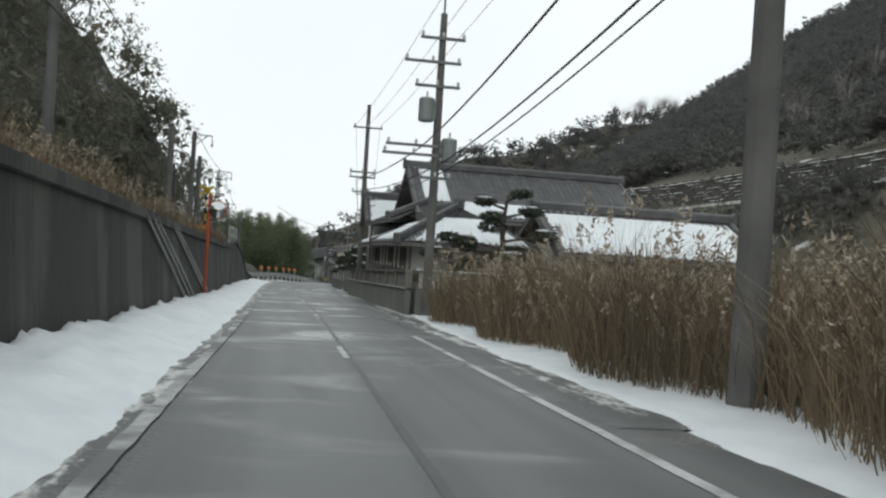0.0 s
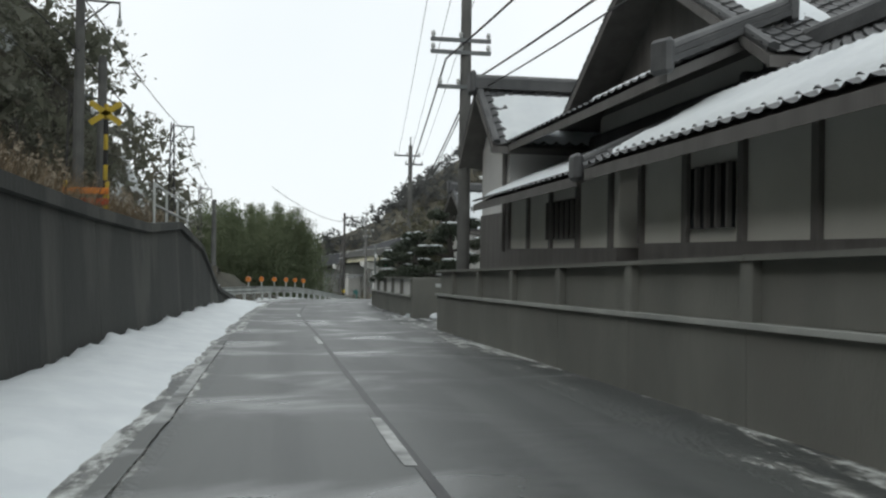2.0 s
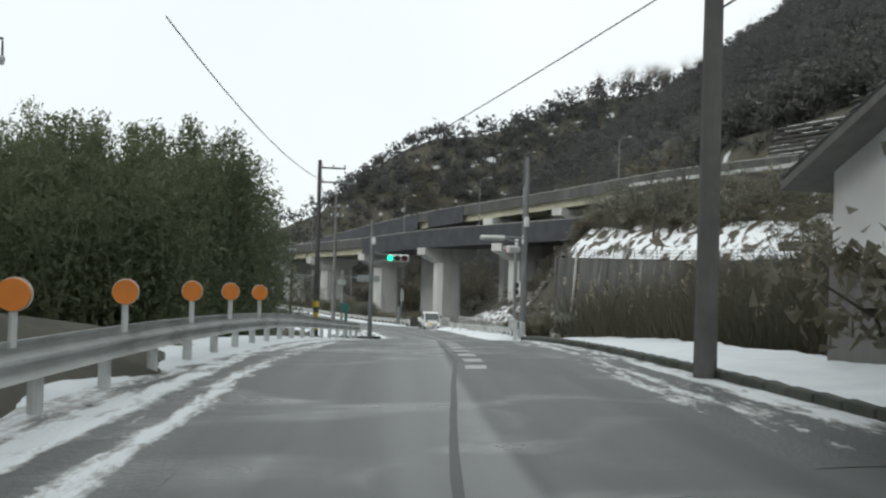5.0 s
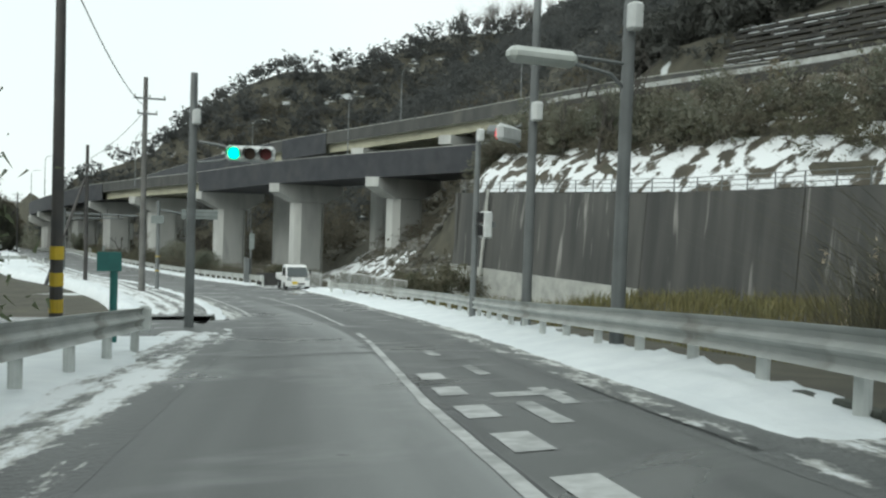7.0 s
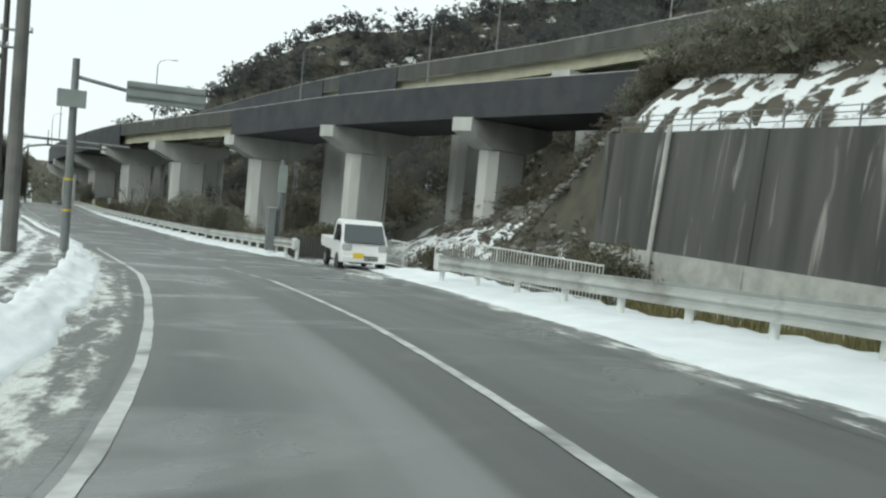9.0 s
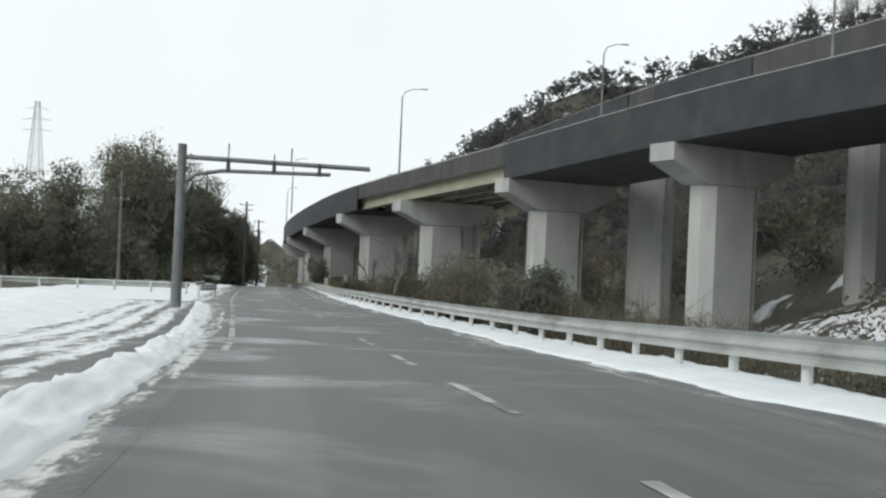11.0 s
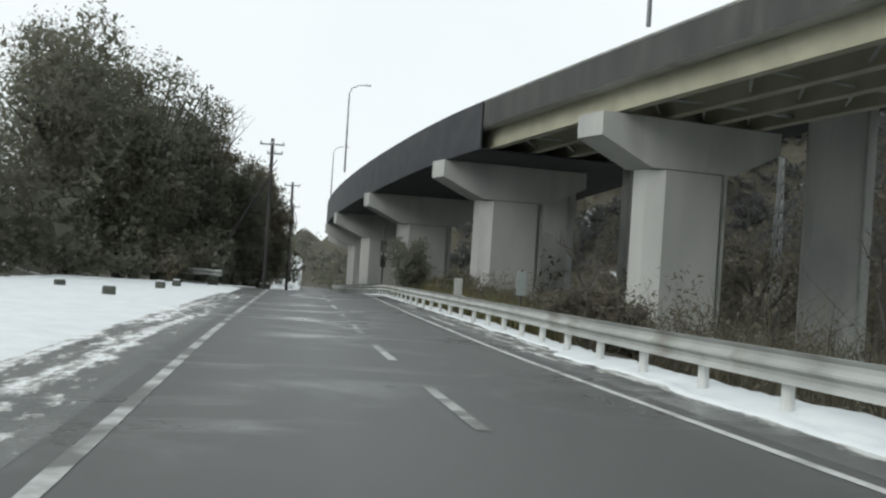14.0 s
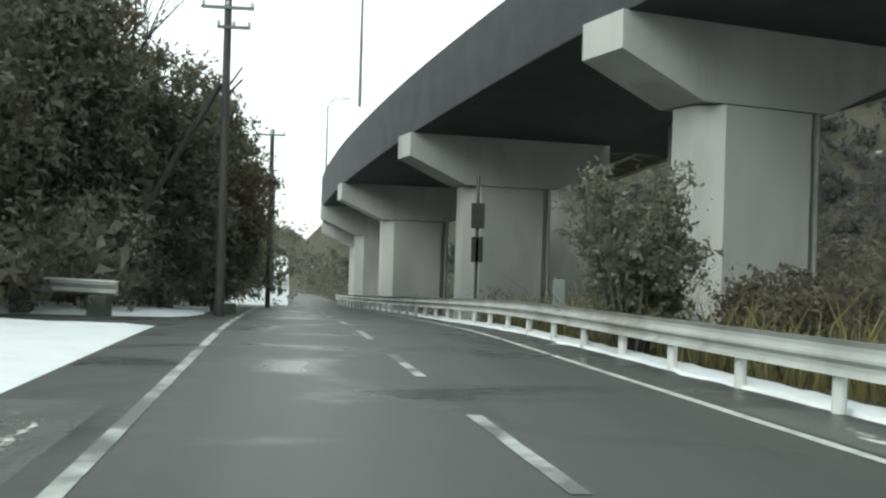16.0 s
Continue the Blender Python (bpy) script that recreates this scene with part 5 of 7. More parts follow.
# ---- parked light truck ----
def truck(place, turn):
    t = thing("pickup_truck", "small white cab-over pickup truck parked by the rail", "truck", place, turn)
    side = [(-1.68, 0.36), (-1.72, 0.6), (-1.66, 0.95), (-1.24, 1.52), (-1.1, 1.6), (-0.42, 1.615), (-0.28, 1.56), (-0.2, 0.9), (-0.2, 0.36)]
    bm = bmesh.new()
    w = 0.735
    rings = []
    for x in (-w, -w + 0.05, -w + 0.14, w - 0.14, w - 0.05, w):
        edge = {w: 0.06, w - 0.05: 0.018}.get(round(abs(x), 3), 0.0)
        rings.append([bm.verts.new((x * (0.9 if z > 1.4 else 1.0), y + (edge if y < -1 else -edge * 0.5), z - (edge if z > 1.4 else 0))) for y, z in side])
    m = len(side)
    for a, b in zip(rings, rings[1:]):
        for k in range(m):
            bm.faces.new((a[k], a[(k + 1) % m], b[(k + 1) % m], b[k]))
    bm.faces.new(rings[0][::-1])
    bm.faces.new(rings[-1])
    cab = part("cab", bm, CAR_WHITE, t)
    bm = bmesh.new()
    q = [bm.verts.new(p) for p in ((-0.65, -1.655, 0.98), (0.65, -1.655, 0.98), (0.59, -1.275, 1.5), (-0.59, -1.275, 1.5))]
    q2 = [bm.verts.new(v.co + Vector((0, 0.03, -0.015))) for v in q]
    bm.faces.new(q)
    bm.faces.new(q2[::-1])
    for k in range(4):
        bm.faces.new((q[k], q2[k], q2[(k + 1) % 4], q[(k + 1) % 4]))
    part("windscreen", bm, WINDSCREEN, cab, "grey-blue windscreen glass")
    for s in (-1, 1):
        bm = bmesh.new()
        q = [bm.verts.new((s * xx, y, z)) for xx, y, z in ((0.742, -1.46, 0.98), (0.742, -0.5, 0.98), (0.685, -0.52, 1.46), (0.685, -1.16, 1.46))]
        bm.faces.new(q)
        part("side_window", bm, GLASS_DARK, cab)
        bm = bmesh.new()
        box(bm, (s * 0.56 - 0.14, -1.745, 0.72), (s * 0.56 + 0.14, -1.68, 0.92), bevel=0.03)
        part("headlight", bm, CLEAR, cab)
        bm = bmesh.new()
        box(bm, (s * 0.8 - 0.06, -1.5, 1.1), (s * 0.8 + 0.06, -1.42, 1.32), bevel=0.02)
        part("wing_mirror", bm, BLACK, cab)
        bm = bmesh.new()
        box(bm, (s * 0.745 - 0.008, -0.75, 0.93), (s * 0.745 + 0.008, -0.6, 0.97))
        part("door_handle", bm, BLACK, cab)
    bm = bmesh.new()
    box(bm, (-0.7, -1.76, 0.36), (0.7, -1.66, 0.56), bevel=0.03)
    part("bumper", bm, CAR_WHITE, cab)
    bm = bmesh.new()
    for k in range(3):
        box(bm, (-0.02, -1.772, 0.44 + 0.05 * k), (0.42, -1.76, 0.47 + 0.05 * k))
    part("grille", bm, BLACK, cab)
    for s in (-1, 1):
        bm = bmesh.new()
        tube(bm, [(s * 0.7, -1.15, 0.3), (s * 0.742, -1.15, 0.3)], 0.31, 20)
        part("wheel_arch", bm, BLACK, cab)
    bm = bmesh.new()
    box(bm, (-0.6, -1.735, 0.955), (0.6, -1.665, 0.975), bevel=0.006)
    part("wiper_cowl", bm, BLACK, cab)
    bm = bmesh.new()
    box(bm, (-0.36, -1.775, 0.5), (-0.04, -1.762, 0.66))
    part("number_plate", bm, PLATE, cab, "yellow plate")
    for z, lo, hi in ((0.66, (-0.71, -0.16, 0.6), (0.71, 1.68, 0.68)),):
        bm = bmesh.new()
        box(bm, lo, hi)
        bed = part("load_bed", bm, CAR_WHITE, t)
    for name, lo, hi in (("side_board", (-0.73, -0.16, 0.66), (-0.69, 1.7, 0.96)), ("side_board", (0.69, -0.16, 0.66), (0.73, 1.7, 0.96)), ("tail_board", (-0.69, 1.66, 0.66), (0.69, 1.7, 0.96))):
        bm = bmesh.new()
        box(bm, lo, hi, bevel=0.01)
        part(name, bm, CAR_WHITE, bed)
    bm = bmesh.new()
    for x in (-0.66, 0.62):
        tube(bm, [(x, -0.14, 0.96), (x, -0.14, 1.55)], 0.02, 6)
    tube(bm, [(-0.66, -0.14, 1.53), (0.62, -0.14, 1.53)], 0.02, 6)
    tube(bm, [(-0.66, -0.14, 1.25), (0.62, -0.14, 1.25)], 0.02, 6)
    part("guard_frame", bm, POLE_STEEL, bed)
    bm = bmesh.new()
    box(bm, (-0.35, -1.4, 0.3), (0.35, 1.5, 0.5))
    part("chassis", bm, BLACK, t)
    for x in (-0.63, 0.63):
        for y in (-1.15, 0.98):
            bm = bmesh.new()
            tube(bm, [(x - 0.07, y, 0.27), (x - 0.05, y, 0.27), (x + 0.05, y, 0.27), (x + 0.07, y, 0.27)], [0.23, 0.27, 0.27, 0.23], 20)
            wheel = part("tyre", bm, RUBBER, t)
            bm = bmesh.new()
            tube(bm, [(x - 0.075, y, 0.27), (x + 0.075, y, 0.27)], 0.15, 14)
            part("rim", bm, POLE_STEEL, wheel)


truck((21.15, 156.6, gz(156.6) - 0.06), -3)


def picket_fence(a, b, z0, tall, label):
    f = thing("fence", label, "fence")
    a, b = Vector((*a, z0)), Vector((*b, z0))
    n = int((b - a).length / 0.14)
    for k in range(n + 1):
        p = a.lerp(b, k / n)
        r = 0.03 if k % 12 == 0 else 0.014
        bm = bmesh.new()
        tube(bm, [p, p + Vector((0, 0, tall))], r, 5)
        part("picket", bm, WHITE, f)
    for z in (0.12, tall - 0.04):
        bm = bmesh.new()
        tube(bm, [a + Vector((0, 0, z)), b + Vector((0, 0, z))], 0.025, 6)
        part("rail", bm, WHITE, f)


picket_fence((24.0, 156.6), (25.8, 148.8), gz(155), 1.1, "white picket fence panel behind the parked truck")
picket_fence((23.2, 160.3), (23.6, 158.3), gz(160), 1.0, "white picket fence end beside the parked truck")


def dark_screen():
    f = thing("fence", "low dark slatted fence behind the parked truck", "fence")
    a, b = Vector((20.35, 163.3, gz(163) - 0.1)), Vector((22.9, 162.8, gz(163) - 0.1))
    for k in range(24):
        p = a.lerp(b, k / 23)
        bm = bmesh.new()
        box(bm, (-0.045, -0.012, 0), (0.045, 0.012, 0.92 + 0.03 * (k % 3)), Matrix.Translation(p))
        part("slat", bm, POLE_DARK, f)
    for z in (0.2, 0.75):
        bm = bmesh.new()
        tube(bm, [a + Vector((0, 0.03, z)), b + Vector((0, 0.03, z))], 0.025, 5)
        part("rail", bm, POLE_DARK, f)
    c = thing("roadside_cabinet", "grey steel cabinet with a blank board on its mast", "cabinet", (19.85, 164.2, gz(163) - 0.2))
    bm = bmesh.new()
    box(bm, (-0.17, -0.16, 0.3), (0.17, 0.16, 2.0), bevel=0.03)
    part("case", bm, POLE_STEEL, c)
    bm = bmesh.new()
    tube(bm, [(0.26, 0.05, -0.2), (0.3, 0.05, 3.9)], 0.07, 8)
    part("mast", bm, POLE_STEEL, c)
    bm = bmesh.new()
    box(bm, (0.14, -0.08, 2.6), (0.5, -0.04, 3.7), bevel=0.01)
    part("board", bm, SIGN_BACK, c)


dark_screen()


def teal_post():
    t = thing("bollard", "slim teal post behind the guard rail's end", "post", (7.6, 117.2, gz(117) - 0.1))
    bm = bmesh.new()
    tube(bm, [(0, 0, 0), (0, 0, 1.75), (0, 0, 1.8)], [0.07, 0.07, 0.03], 10)
    part("post", bm, TEAL, t)
    bm = bmesh.new()
    box(bm, (-0.3, -0.1, 1.45), (0.12, -0.07, 1.8), bevel=0.01)
    part("board", bm, TEAL, t)


teal_post()


# ---- the farmhouse and its neighbours ----
def lerp4(q, u, v):
    a, b, c, d = q
    return (a.lerp(b, u)).lerp(d.lerp(c, u), v)


def tile_roof(name, quad, parent, tile=0.28, row=0.26, label="", thick=0.05):
    """Pan-tile roofing over a quad of eave left, eave right, ridge right, ridge left: rolls across, lapped steps up the slope."""
    q = [Vector(p) for p in quad]
    nrm = (q[1] - q[0]).cross(q[3] - q[0]).normalized()
    if nrm.z < 0:
        nrm = -nrm
    width = max((q[1] - q[0]).length, (q[2] - q[3]).length)
    slope = max((q[3] - q[0]).length, (q[2] - q[1]).length)
    nu, nv = max(2, int(width / tile)) * 4, max(2, int(slope / row))
    verts, faces = [], []
    w = nu + 1
    for j in range(nv):
        for lap in (0, 1):
            v = (j + lap) / nv
            lift = thick * (1 - lap)
            for i in range(w):
                roll = 0.035 * max(0.0, math.cos(i * math.tau / 4)) - 0.012 * max(0, -math.cos(i * math.tau / 4))
                verts.append(lerp4(q, i / nu, v) + nrm * (roll + lift * 0.7))
    for r in range(2 * nv - 1):
        for i in range(nu):
            k = r * w + i
            faces.append((k, k + 1, k + w + 1, k + w))
    ob = pydata(name, verts, faces, TILE, parent, label)
    return ob


def under_roof(quad, parent, mat, drop=0.14):
    """The boards and rafters' thickness under a roof slope."""
    q = [Vector(p) for p in quad]
    bm = bmesh.new()
    hi = [bm.verts.new(p - Vector((0, 0, 0.03))) for p in q]
    lo = [bm.verts.new(p - Vector((0, 0, drop + 0.03))) for p in q]
    for k in range(4):
        bm.faces.new((lo[k], lo[(k + 1) % 4], hi[(k + 1) % 4], hi[k]))
    bm.faces.new(hi)
    bm.faces.new(lo[::-1])
    part("eave_board", bm, mat, parent)


def ridge_cap(a, b, parent, high=0.3, wide=0.16, knob=True):
    a, b = Vector(a), Vector(b)
    side = Vector((-(b - a).y, (b - a).x, 0)).normalized()
    for i, (h0, h1, w) in enumerate(((0.0, high * 0.35, wide), (high * 0.37, high * 0.7, wide * 0.8))):
        bm = bmesh.new()
        lo = [bm.verts.new(p + side * s * w + Vector((0, 0, h))) for p in (a, b) for s, h in ((-1, h0), (1, h0), (1, h1), (-1, h1))]
        for f in ((0, 1, 2, 3), (7, 6, 5, 4), (0, 4, 5, 1), (1, 5, 6, 2), (2, 6, 7, 3), (3, 7, 4, 0)):
            bm.faces.new([lo[k] for k in f])
        part("ridge_course", bm, TILE, parent)
    bm = bmesh.new()
    tube(bm, [a + Vector((0, 0, high * 0.8)), b + Vector((0, 0, high * 0.8))], wide * 0.62, 10)
    part("ridge_roll", bm, TILE, parent)
    if knob:
        for p, o in ((a, (a - b).normalized()), (b, (b - a).normalized())):
            bm = bmesh.new()
            m = Matrix.Translation(p + o * 0.05) @ Vector((side.x, side.y, 0)).to_track_quat("X", "Z").to_matrix().to_4x4()
            box(bm, (-wide * 1.35, -0.07, -0.12), (wide * 1.35, 0.07, high + 0.1), m, bevel=0.05)
            part("ridge_end_tile", bm, TILE, parent)


def roof_snow(quad, parent, u0=0.0, u1=1.0, v0=0.0, v1=1.0, thick=0.08, seed=0.0, ragged=0.08):
    """A sheet of snow that still lies on part of a slope, thin at its torn edge."""
    q = [Vector(p) for p in quad]
    nrm = (q[1] - q[0]).cross(q[3] - q[0]).normalized()
    if nrm.z < 0:
        nrm = -nrm
    nu = max(8, int((q[1] - q[0]).length * (u1 - u0) / 0.14))
    nv = max(6, int((q[3] - q[0]).length * (v1 - v0) / 0.18))
    verts, faces = [], []
    for j in range(nv + 1):
        for i in range(nu + 1):
            f, g = i / nu, j / nv
            e = min(f, 1 - f, g, 1 - g)
            e2 = e + ragged * noise.noise((f * 9 + seed, g * 7, seed)) + 0.3 * ragged * noise.noise((f * 31, g * 23, seed + 2))
            up = thick * min(1.0, max(0.0, e2 * 14)) + 0.012 * noise.noise((f * 20, g * 20, seed)) + 0.012 * math.cos(i * math.tau / 2)
            if e <= 0.0:
                up = 0.0
            verts.append(lerp4(q, u0 + (u1 - u0) * f, v0 + (v1 - v0) * g) + nrm * (up + 0.012))
    w = nu + 1
    for j in range(nv):
        for i in range(nu):
            faces.append((j * w + i, j * w + i + 1, (j + 1) * w + i + 1, (j + 1) * w + i))
    pydata("snow_sheet", verts, faces, SNOW, parent, "snow lying on the tiles", True)


def walls_of(x0, x1, y0, y1, z0, z1, mat, parent, name="wall", thick=0.16):
    for lo, hi in (((x0, y0, z0), (x1, y0 + thick, z1)), ((x0, y1 - thick, z0), (x1, y1, z1)), ((x0, y0 + thick, z0), (x0 + thick, y1 - thick, z1)), ((x1 - thick, y0 + thick, z0), (x1, y1 - thick, z1))):
        bm = bmesh.new()
        box(bm, lo, hi)
        part(name, bm, mat, parent)


def gable(x, y0, y1, z0, ym, zt, mat, parent, thick=0.14):
    bm = bmesh.new()
    a = [bm.verts.new((x, yy, zz)) for yy, zz in ((y0, z0), (y1, z0), (ym, zt))]
    b = [bm.verts.new((x + thick, yy, zz)) for yy, zz in ((y0, z0), (y1, z0), (ym, zt))]
    for k in range(3):
        bm.faces.new((a[k], a[(k + 1) % 3], b[(k + 1) % 3], b[k]))
    bm.faces.new(a[::-1])
    bm.faces.new(b)
    part("gable", bm, mat, parent)


def window(parent, lo, hi, axis, bars=3):
    """A dark window with its frame and bars, proud of a wall that faces -x (axis 0) or -y (axis 1)."""
    lo, hi = Vector(lo), Vector(hi)
    bm = bmesh.new()
    box(bm, lo, hi)
    win = part("window", bm, GLASS_DARK, parent, "dark window glass")
    o = Vector((-0.03, 0, 0)) if axis == 0 else Vector((0, -0.03, 0))
    along_v = Vector((0, hi.y - lo.y, 0)) if axis == 0 else Vector((hi.x - lo.x, 0, 0))
    for k in range(bars + 1):
        p = Vector(lo) + along_v * k / bars
        bm = bmesh.new()
        box(bm, p + o - Vector((0.025, 0.025, 0)), Vector((p.x, p.y, hi.z)) + o + Vector((0.025, 0.025, 0)))
        part("frame_bar", bm, TIMBER, win)


def gabled_house(name, label, x0, x1, yr, half, zr, ze, over, wall_mat, low_mat, zlow, zb, inset=0.6, snow=((0, 1, 0, 1),), back_snow=False, gable_mat=None):
    """A house whose ridge runs along x at yr; slopes fall to eaves half to either side."""
    h = thing(name, label, "house")
    front = [(x0, yr - half, ze), (x1, yr - half, ze), (x1, yr, zr), (x0, yr, zr)]
    back = [(x1, yr + half, ze), (x0, yr + half, ze), (x0, yr, zr), (x1, yr, zr)]
    for q in (front, back):
        tile_roof("roof", q, h)
        under_roof(q, h, TIMBER)
    ridge_cap((x0 - 0.03, yr, zr + 0.02), (x1 + 0.03, yr, zr + 0.02), h)
    for x in (x0 + 0.1, x1 - 0.1):
        for q in (front, back):
            e = Vector((x, q[0][1], ze + 0.03))
            r = Vector((x, yr, zr + 0.03))
            bm = bmesh.new()
            tube(bm, [e + (r - e) * 0.02, r], 0.09, 8)
            part("verge_roll", bm, TILE, h)
    for s in snow:
        roof_snow(front, h, *s, seed=x0 + s[0] * 3)
    if back_snow:
        roof_snow(back, h, 0.02, 0.98, 0.03, 0.9, seed=x1)
    wx0, wx1, wy0, wy1 = x0 + inset, x1 - inset, yr - half + over, yr + half - over
    zt = ze + (zr - ze) * over / half - 0.1
    walls_of(wx0, wx1, wy0, wy1, zlow, zt, wall_mat, h)
    walls_of(wx0 - 0.03, wx1 + 0.03, wy0 - 0.03, wy1 + 0.03, zb, zlow, low_mat, h, "lower_wall")
    for x in (wx0, wx1 - 0.14):
        gable(x, wy0, wy1, zt, yr, zr - 0.12, gable_mat or wall_mat, h)
    return h


Z_YARD = gz(45) - 0.05
main = gabled_house("farmhouse", "large old farmhouse with a grey tiled roof half cleared of snow", 6.3, 17.8, 46.9, 4.6, 5.35, 2.75, 0.9, PLASTER_GREY, TIMBER, 1.6, gz(47) - 0.2, 0.8,
                    ((0.05, 0.16, 0.3, 0.98), (0.2, 0.5, 0.08, 0.34), (0.52, 0.8, 0.1, 0.3), (0.62, 0.7, 0.34, 0.42)), gable_mat=TIMBER)
pent = [(5.1, 51.2, 2.55), (5.1, 42.6, 2.55), (7.1, 43.4, 3.45), (7.1, 50.4, 3.45)]
tile_roof("roof", pent, main)
under_roof(pent, main, TIMBER)
roof_snow(pent, main, 0.55, 0.97, 0.1, 0.9, seed=4)
ridge_cap((5.05, 42.55, 2.6), (7.2, 43.5, 3.55), main, 0.22, 0.13)
for k in range(7):
    bm = bmesh.new()
    box(bm, (8.3 + 1.4 * k, 43.16, 1.6), (8.42 + 1.4 * k, 43.2, 2.95))
    part("wall_post", bm, TIMBER, main)

lean = thing("outbuilding", "low street-side outbuilding with snow on its tiled hip roof", "house")
rx = 7.3
q_road = [(4.45, 43.8, 1.42), (4.45, 34.5, 1.48), (rx, 37.4, 3.0), (rx, 43.8, 2.95)]
q_front = [(4.45, 34.5, 1.48), (10.1, 34.5, 1.48), (rx + 0.02, 37.4, 3.0), (rx, 37.4, 3.0)]
q_back = [(10.1, 34.5, 1.48), (10.1, 43.8, 1.48), (rx, 43.8, 2.95), (rx, 37.4, 3.0)]
for i, q in enumerate((q_road, q_front, q_back)):
    tile_roof("roof", q, lean)
    under_roof(q, lean, TIMBER)
roof_snow(q_road, lean, 0.03, 0.97, 0.04, 0.62, seed=8)
roof_snow(q_front, lean, 0.08, 0.96, 0.05, 0.7, seed=9)
ridge_cap((rx, 37.4, 3.02), (rx, 43.8, 2.97), lean, 0.28)
ridge_cap((4.5, 34.55, 1.52), (rx, 37.4, 3.05), lean, 0.2, 0.13)
walls_of(5.15, 9.5, 35.2, 43.4, 0.4, 1.75, PLASTER_GREY, lean)
walls_of(5.1, 9.55, 35.15, 43.45, gz(39) - 0.2, 0.4, TIMBER, lean, "lower_wall")
for y in np.arange(35.2, 43.5, 1.36):
    bm = bmesh.new()
    box(bm, (5.09, y, 0.4), (5.148, y + 0.12, 1.7))
    part("wall_post", bm, TIMBER, lean)
for y in (36.8, 40.9):
    window(lean, (5.1, y, 0.55), (5.148, y + 1.0, 1.25), 0, 4)

lean2 = thing("outbuilding", "second low outbuilding with snowy tiles and dark boards", "house")
q_road2 = [(4.45, 51.0, 1.3), (4.45, 44.1, 1.36), (7.0, 44.1, 2.5), (7.0, 51.0, 2.45)]
q_back2 = [(9.4, 44.1, 1.36), (9.4, 51.0, 1.3), (7.0, 51.0, 2.45), (7.0, 44.1, 2.5)]
for q in (q_road2, q_back2):
    tile_roof("roof", q, lean2)
    under_roof(q, lean2, TIMBER)
roof_snow(q_road2, lean2, 0.03, 0.97, 0.04, 0.75, seed=12)
ridge_cap((7.0, 44.0, 2.5), (7.0, 51.1, 2.46), lean2, 0.26)
ridge_cap((4.5, 44.15, 1.4), (7.0, 44.15, 2.55), lean2, 0.16, 0.12)
walls_of(5.15, 8.9, 44.3, 50.7, 0.35, 1.6, PLASTER_GREY, lean2)
walls_of(5.1, 8.95, 44.25, 50.75, gz(48) - 0.2, 0.35, TIMBER, lean2, "lower_wall")
for y in np.arange(44.5, 50.7, 1.5):
    bm = bmesh.new()
    box(bm, (5.09, y, 0.35), (5.148, y + 0.12, 1.55))
    part("wall_post", bm, TIMBER, lean2)
window(lean2, (5.1, 46.2, 0.5), (5.148, 47.6, 1.15), 0, 5)

kura = gabled_house("storehouse", "white plastered storehouse with black boards and a snowy roof", 4.75, 11.2, 52.4, 1.8, 3.95, 2.5, 0.45, PLASTER, TIMBER, 1.15, gz(54) - 0.2, 0.5, ((0.04, 0.97, 0.03, 0.93),))
bm = bmesh.new()
tube(bm, [(5.2, 51.33, 2.5), (5.2, 51.33, 0.3)], 0.05, 8)
part("downpipe", bm, TIMBER, kura)
bm = bmesh.new()
tube(bm, [(4.8, 50.92, 2.44), (11.1, 50.92, 2.44)], 0.06, 8)
part("gutter", bm, TIMBER, kura)
shed = gabled_house("shed", "beige rendered shed with a grey tiled gable roof", 7.4, 14.5, 60.3, 2.6, 2.75, 1.05, 0.5, PLASTER_GREY, PLASTER_GREY, 0.2, gz(59) - 0.2, 0.45, ((0.05, 0.95, 0.02, 0.35),))
house3 = gabled_house("house", "white walled house with a snow-covered tiled roof", 7.7, 16.5, 71.1, 3.6, 2.95, 1.15, 0.7, PLASTER, TIMBER, -0.6, gz(71) - 0.2, 0.6, ((0.02, 0.98, 0.03, 0.97),))
for k in range(5):
    bm = bmesh.new()
    box(bm, (9.0 + 1.5 * k, 68.13, -0.6), (9.1 + 1.5 * k, 68.17, 1.2))
    part("wall_post", bm, TIMBER, house3)
barn = gabled_house("barn", "barn with a wide snow-covered tiled roof", 9.6, 17.8, 34.4, 3.4, 3.0, 1.4, 0.6, PLASTER_GREY, TIMBER, 0.6, gz(33) - 0.3, 0.6, ((0.03, 0.97, 0.03, 0.93),))
far_house = gabled_house("house", "distant house with a white snowy roof", 10.5, 17, 84, 3.2, 2.2, 0.6, 0.6, PLASTER, TIMBER, -0.8, gz(84) - 0.3, 0.6, ((0.02, 0.98, 0.03, 0.97),))


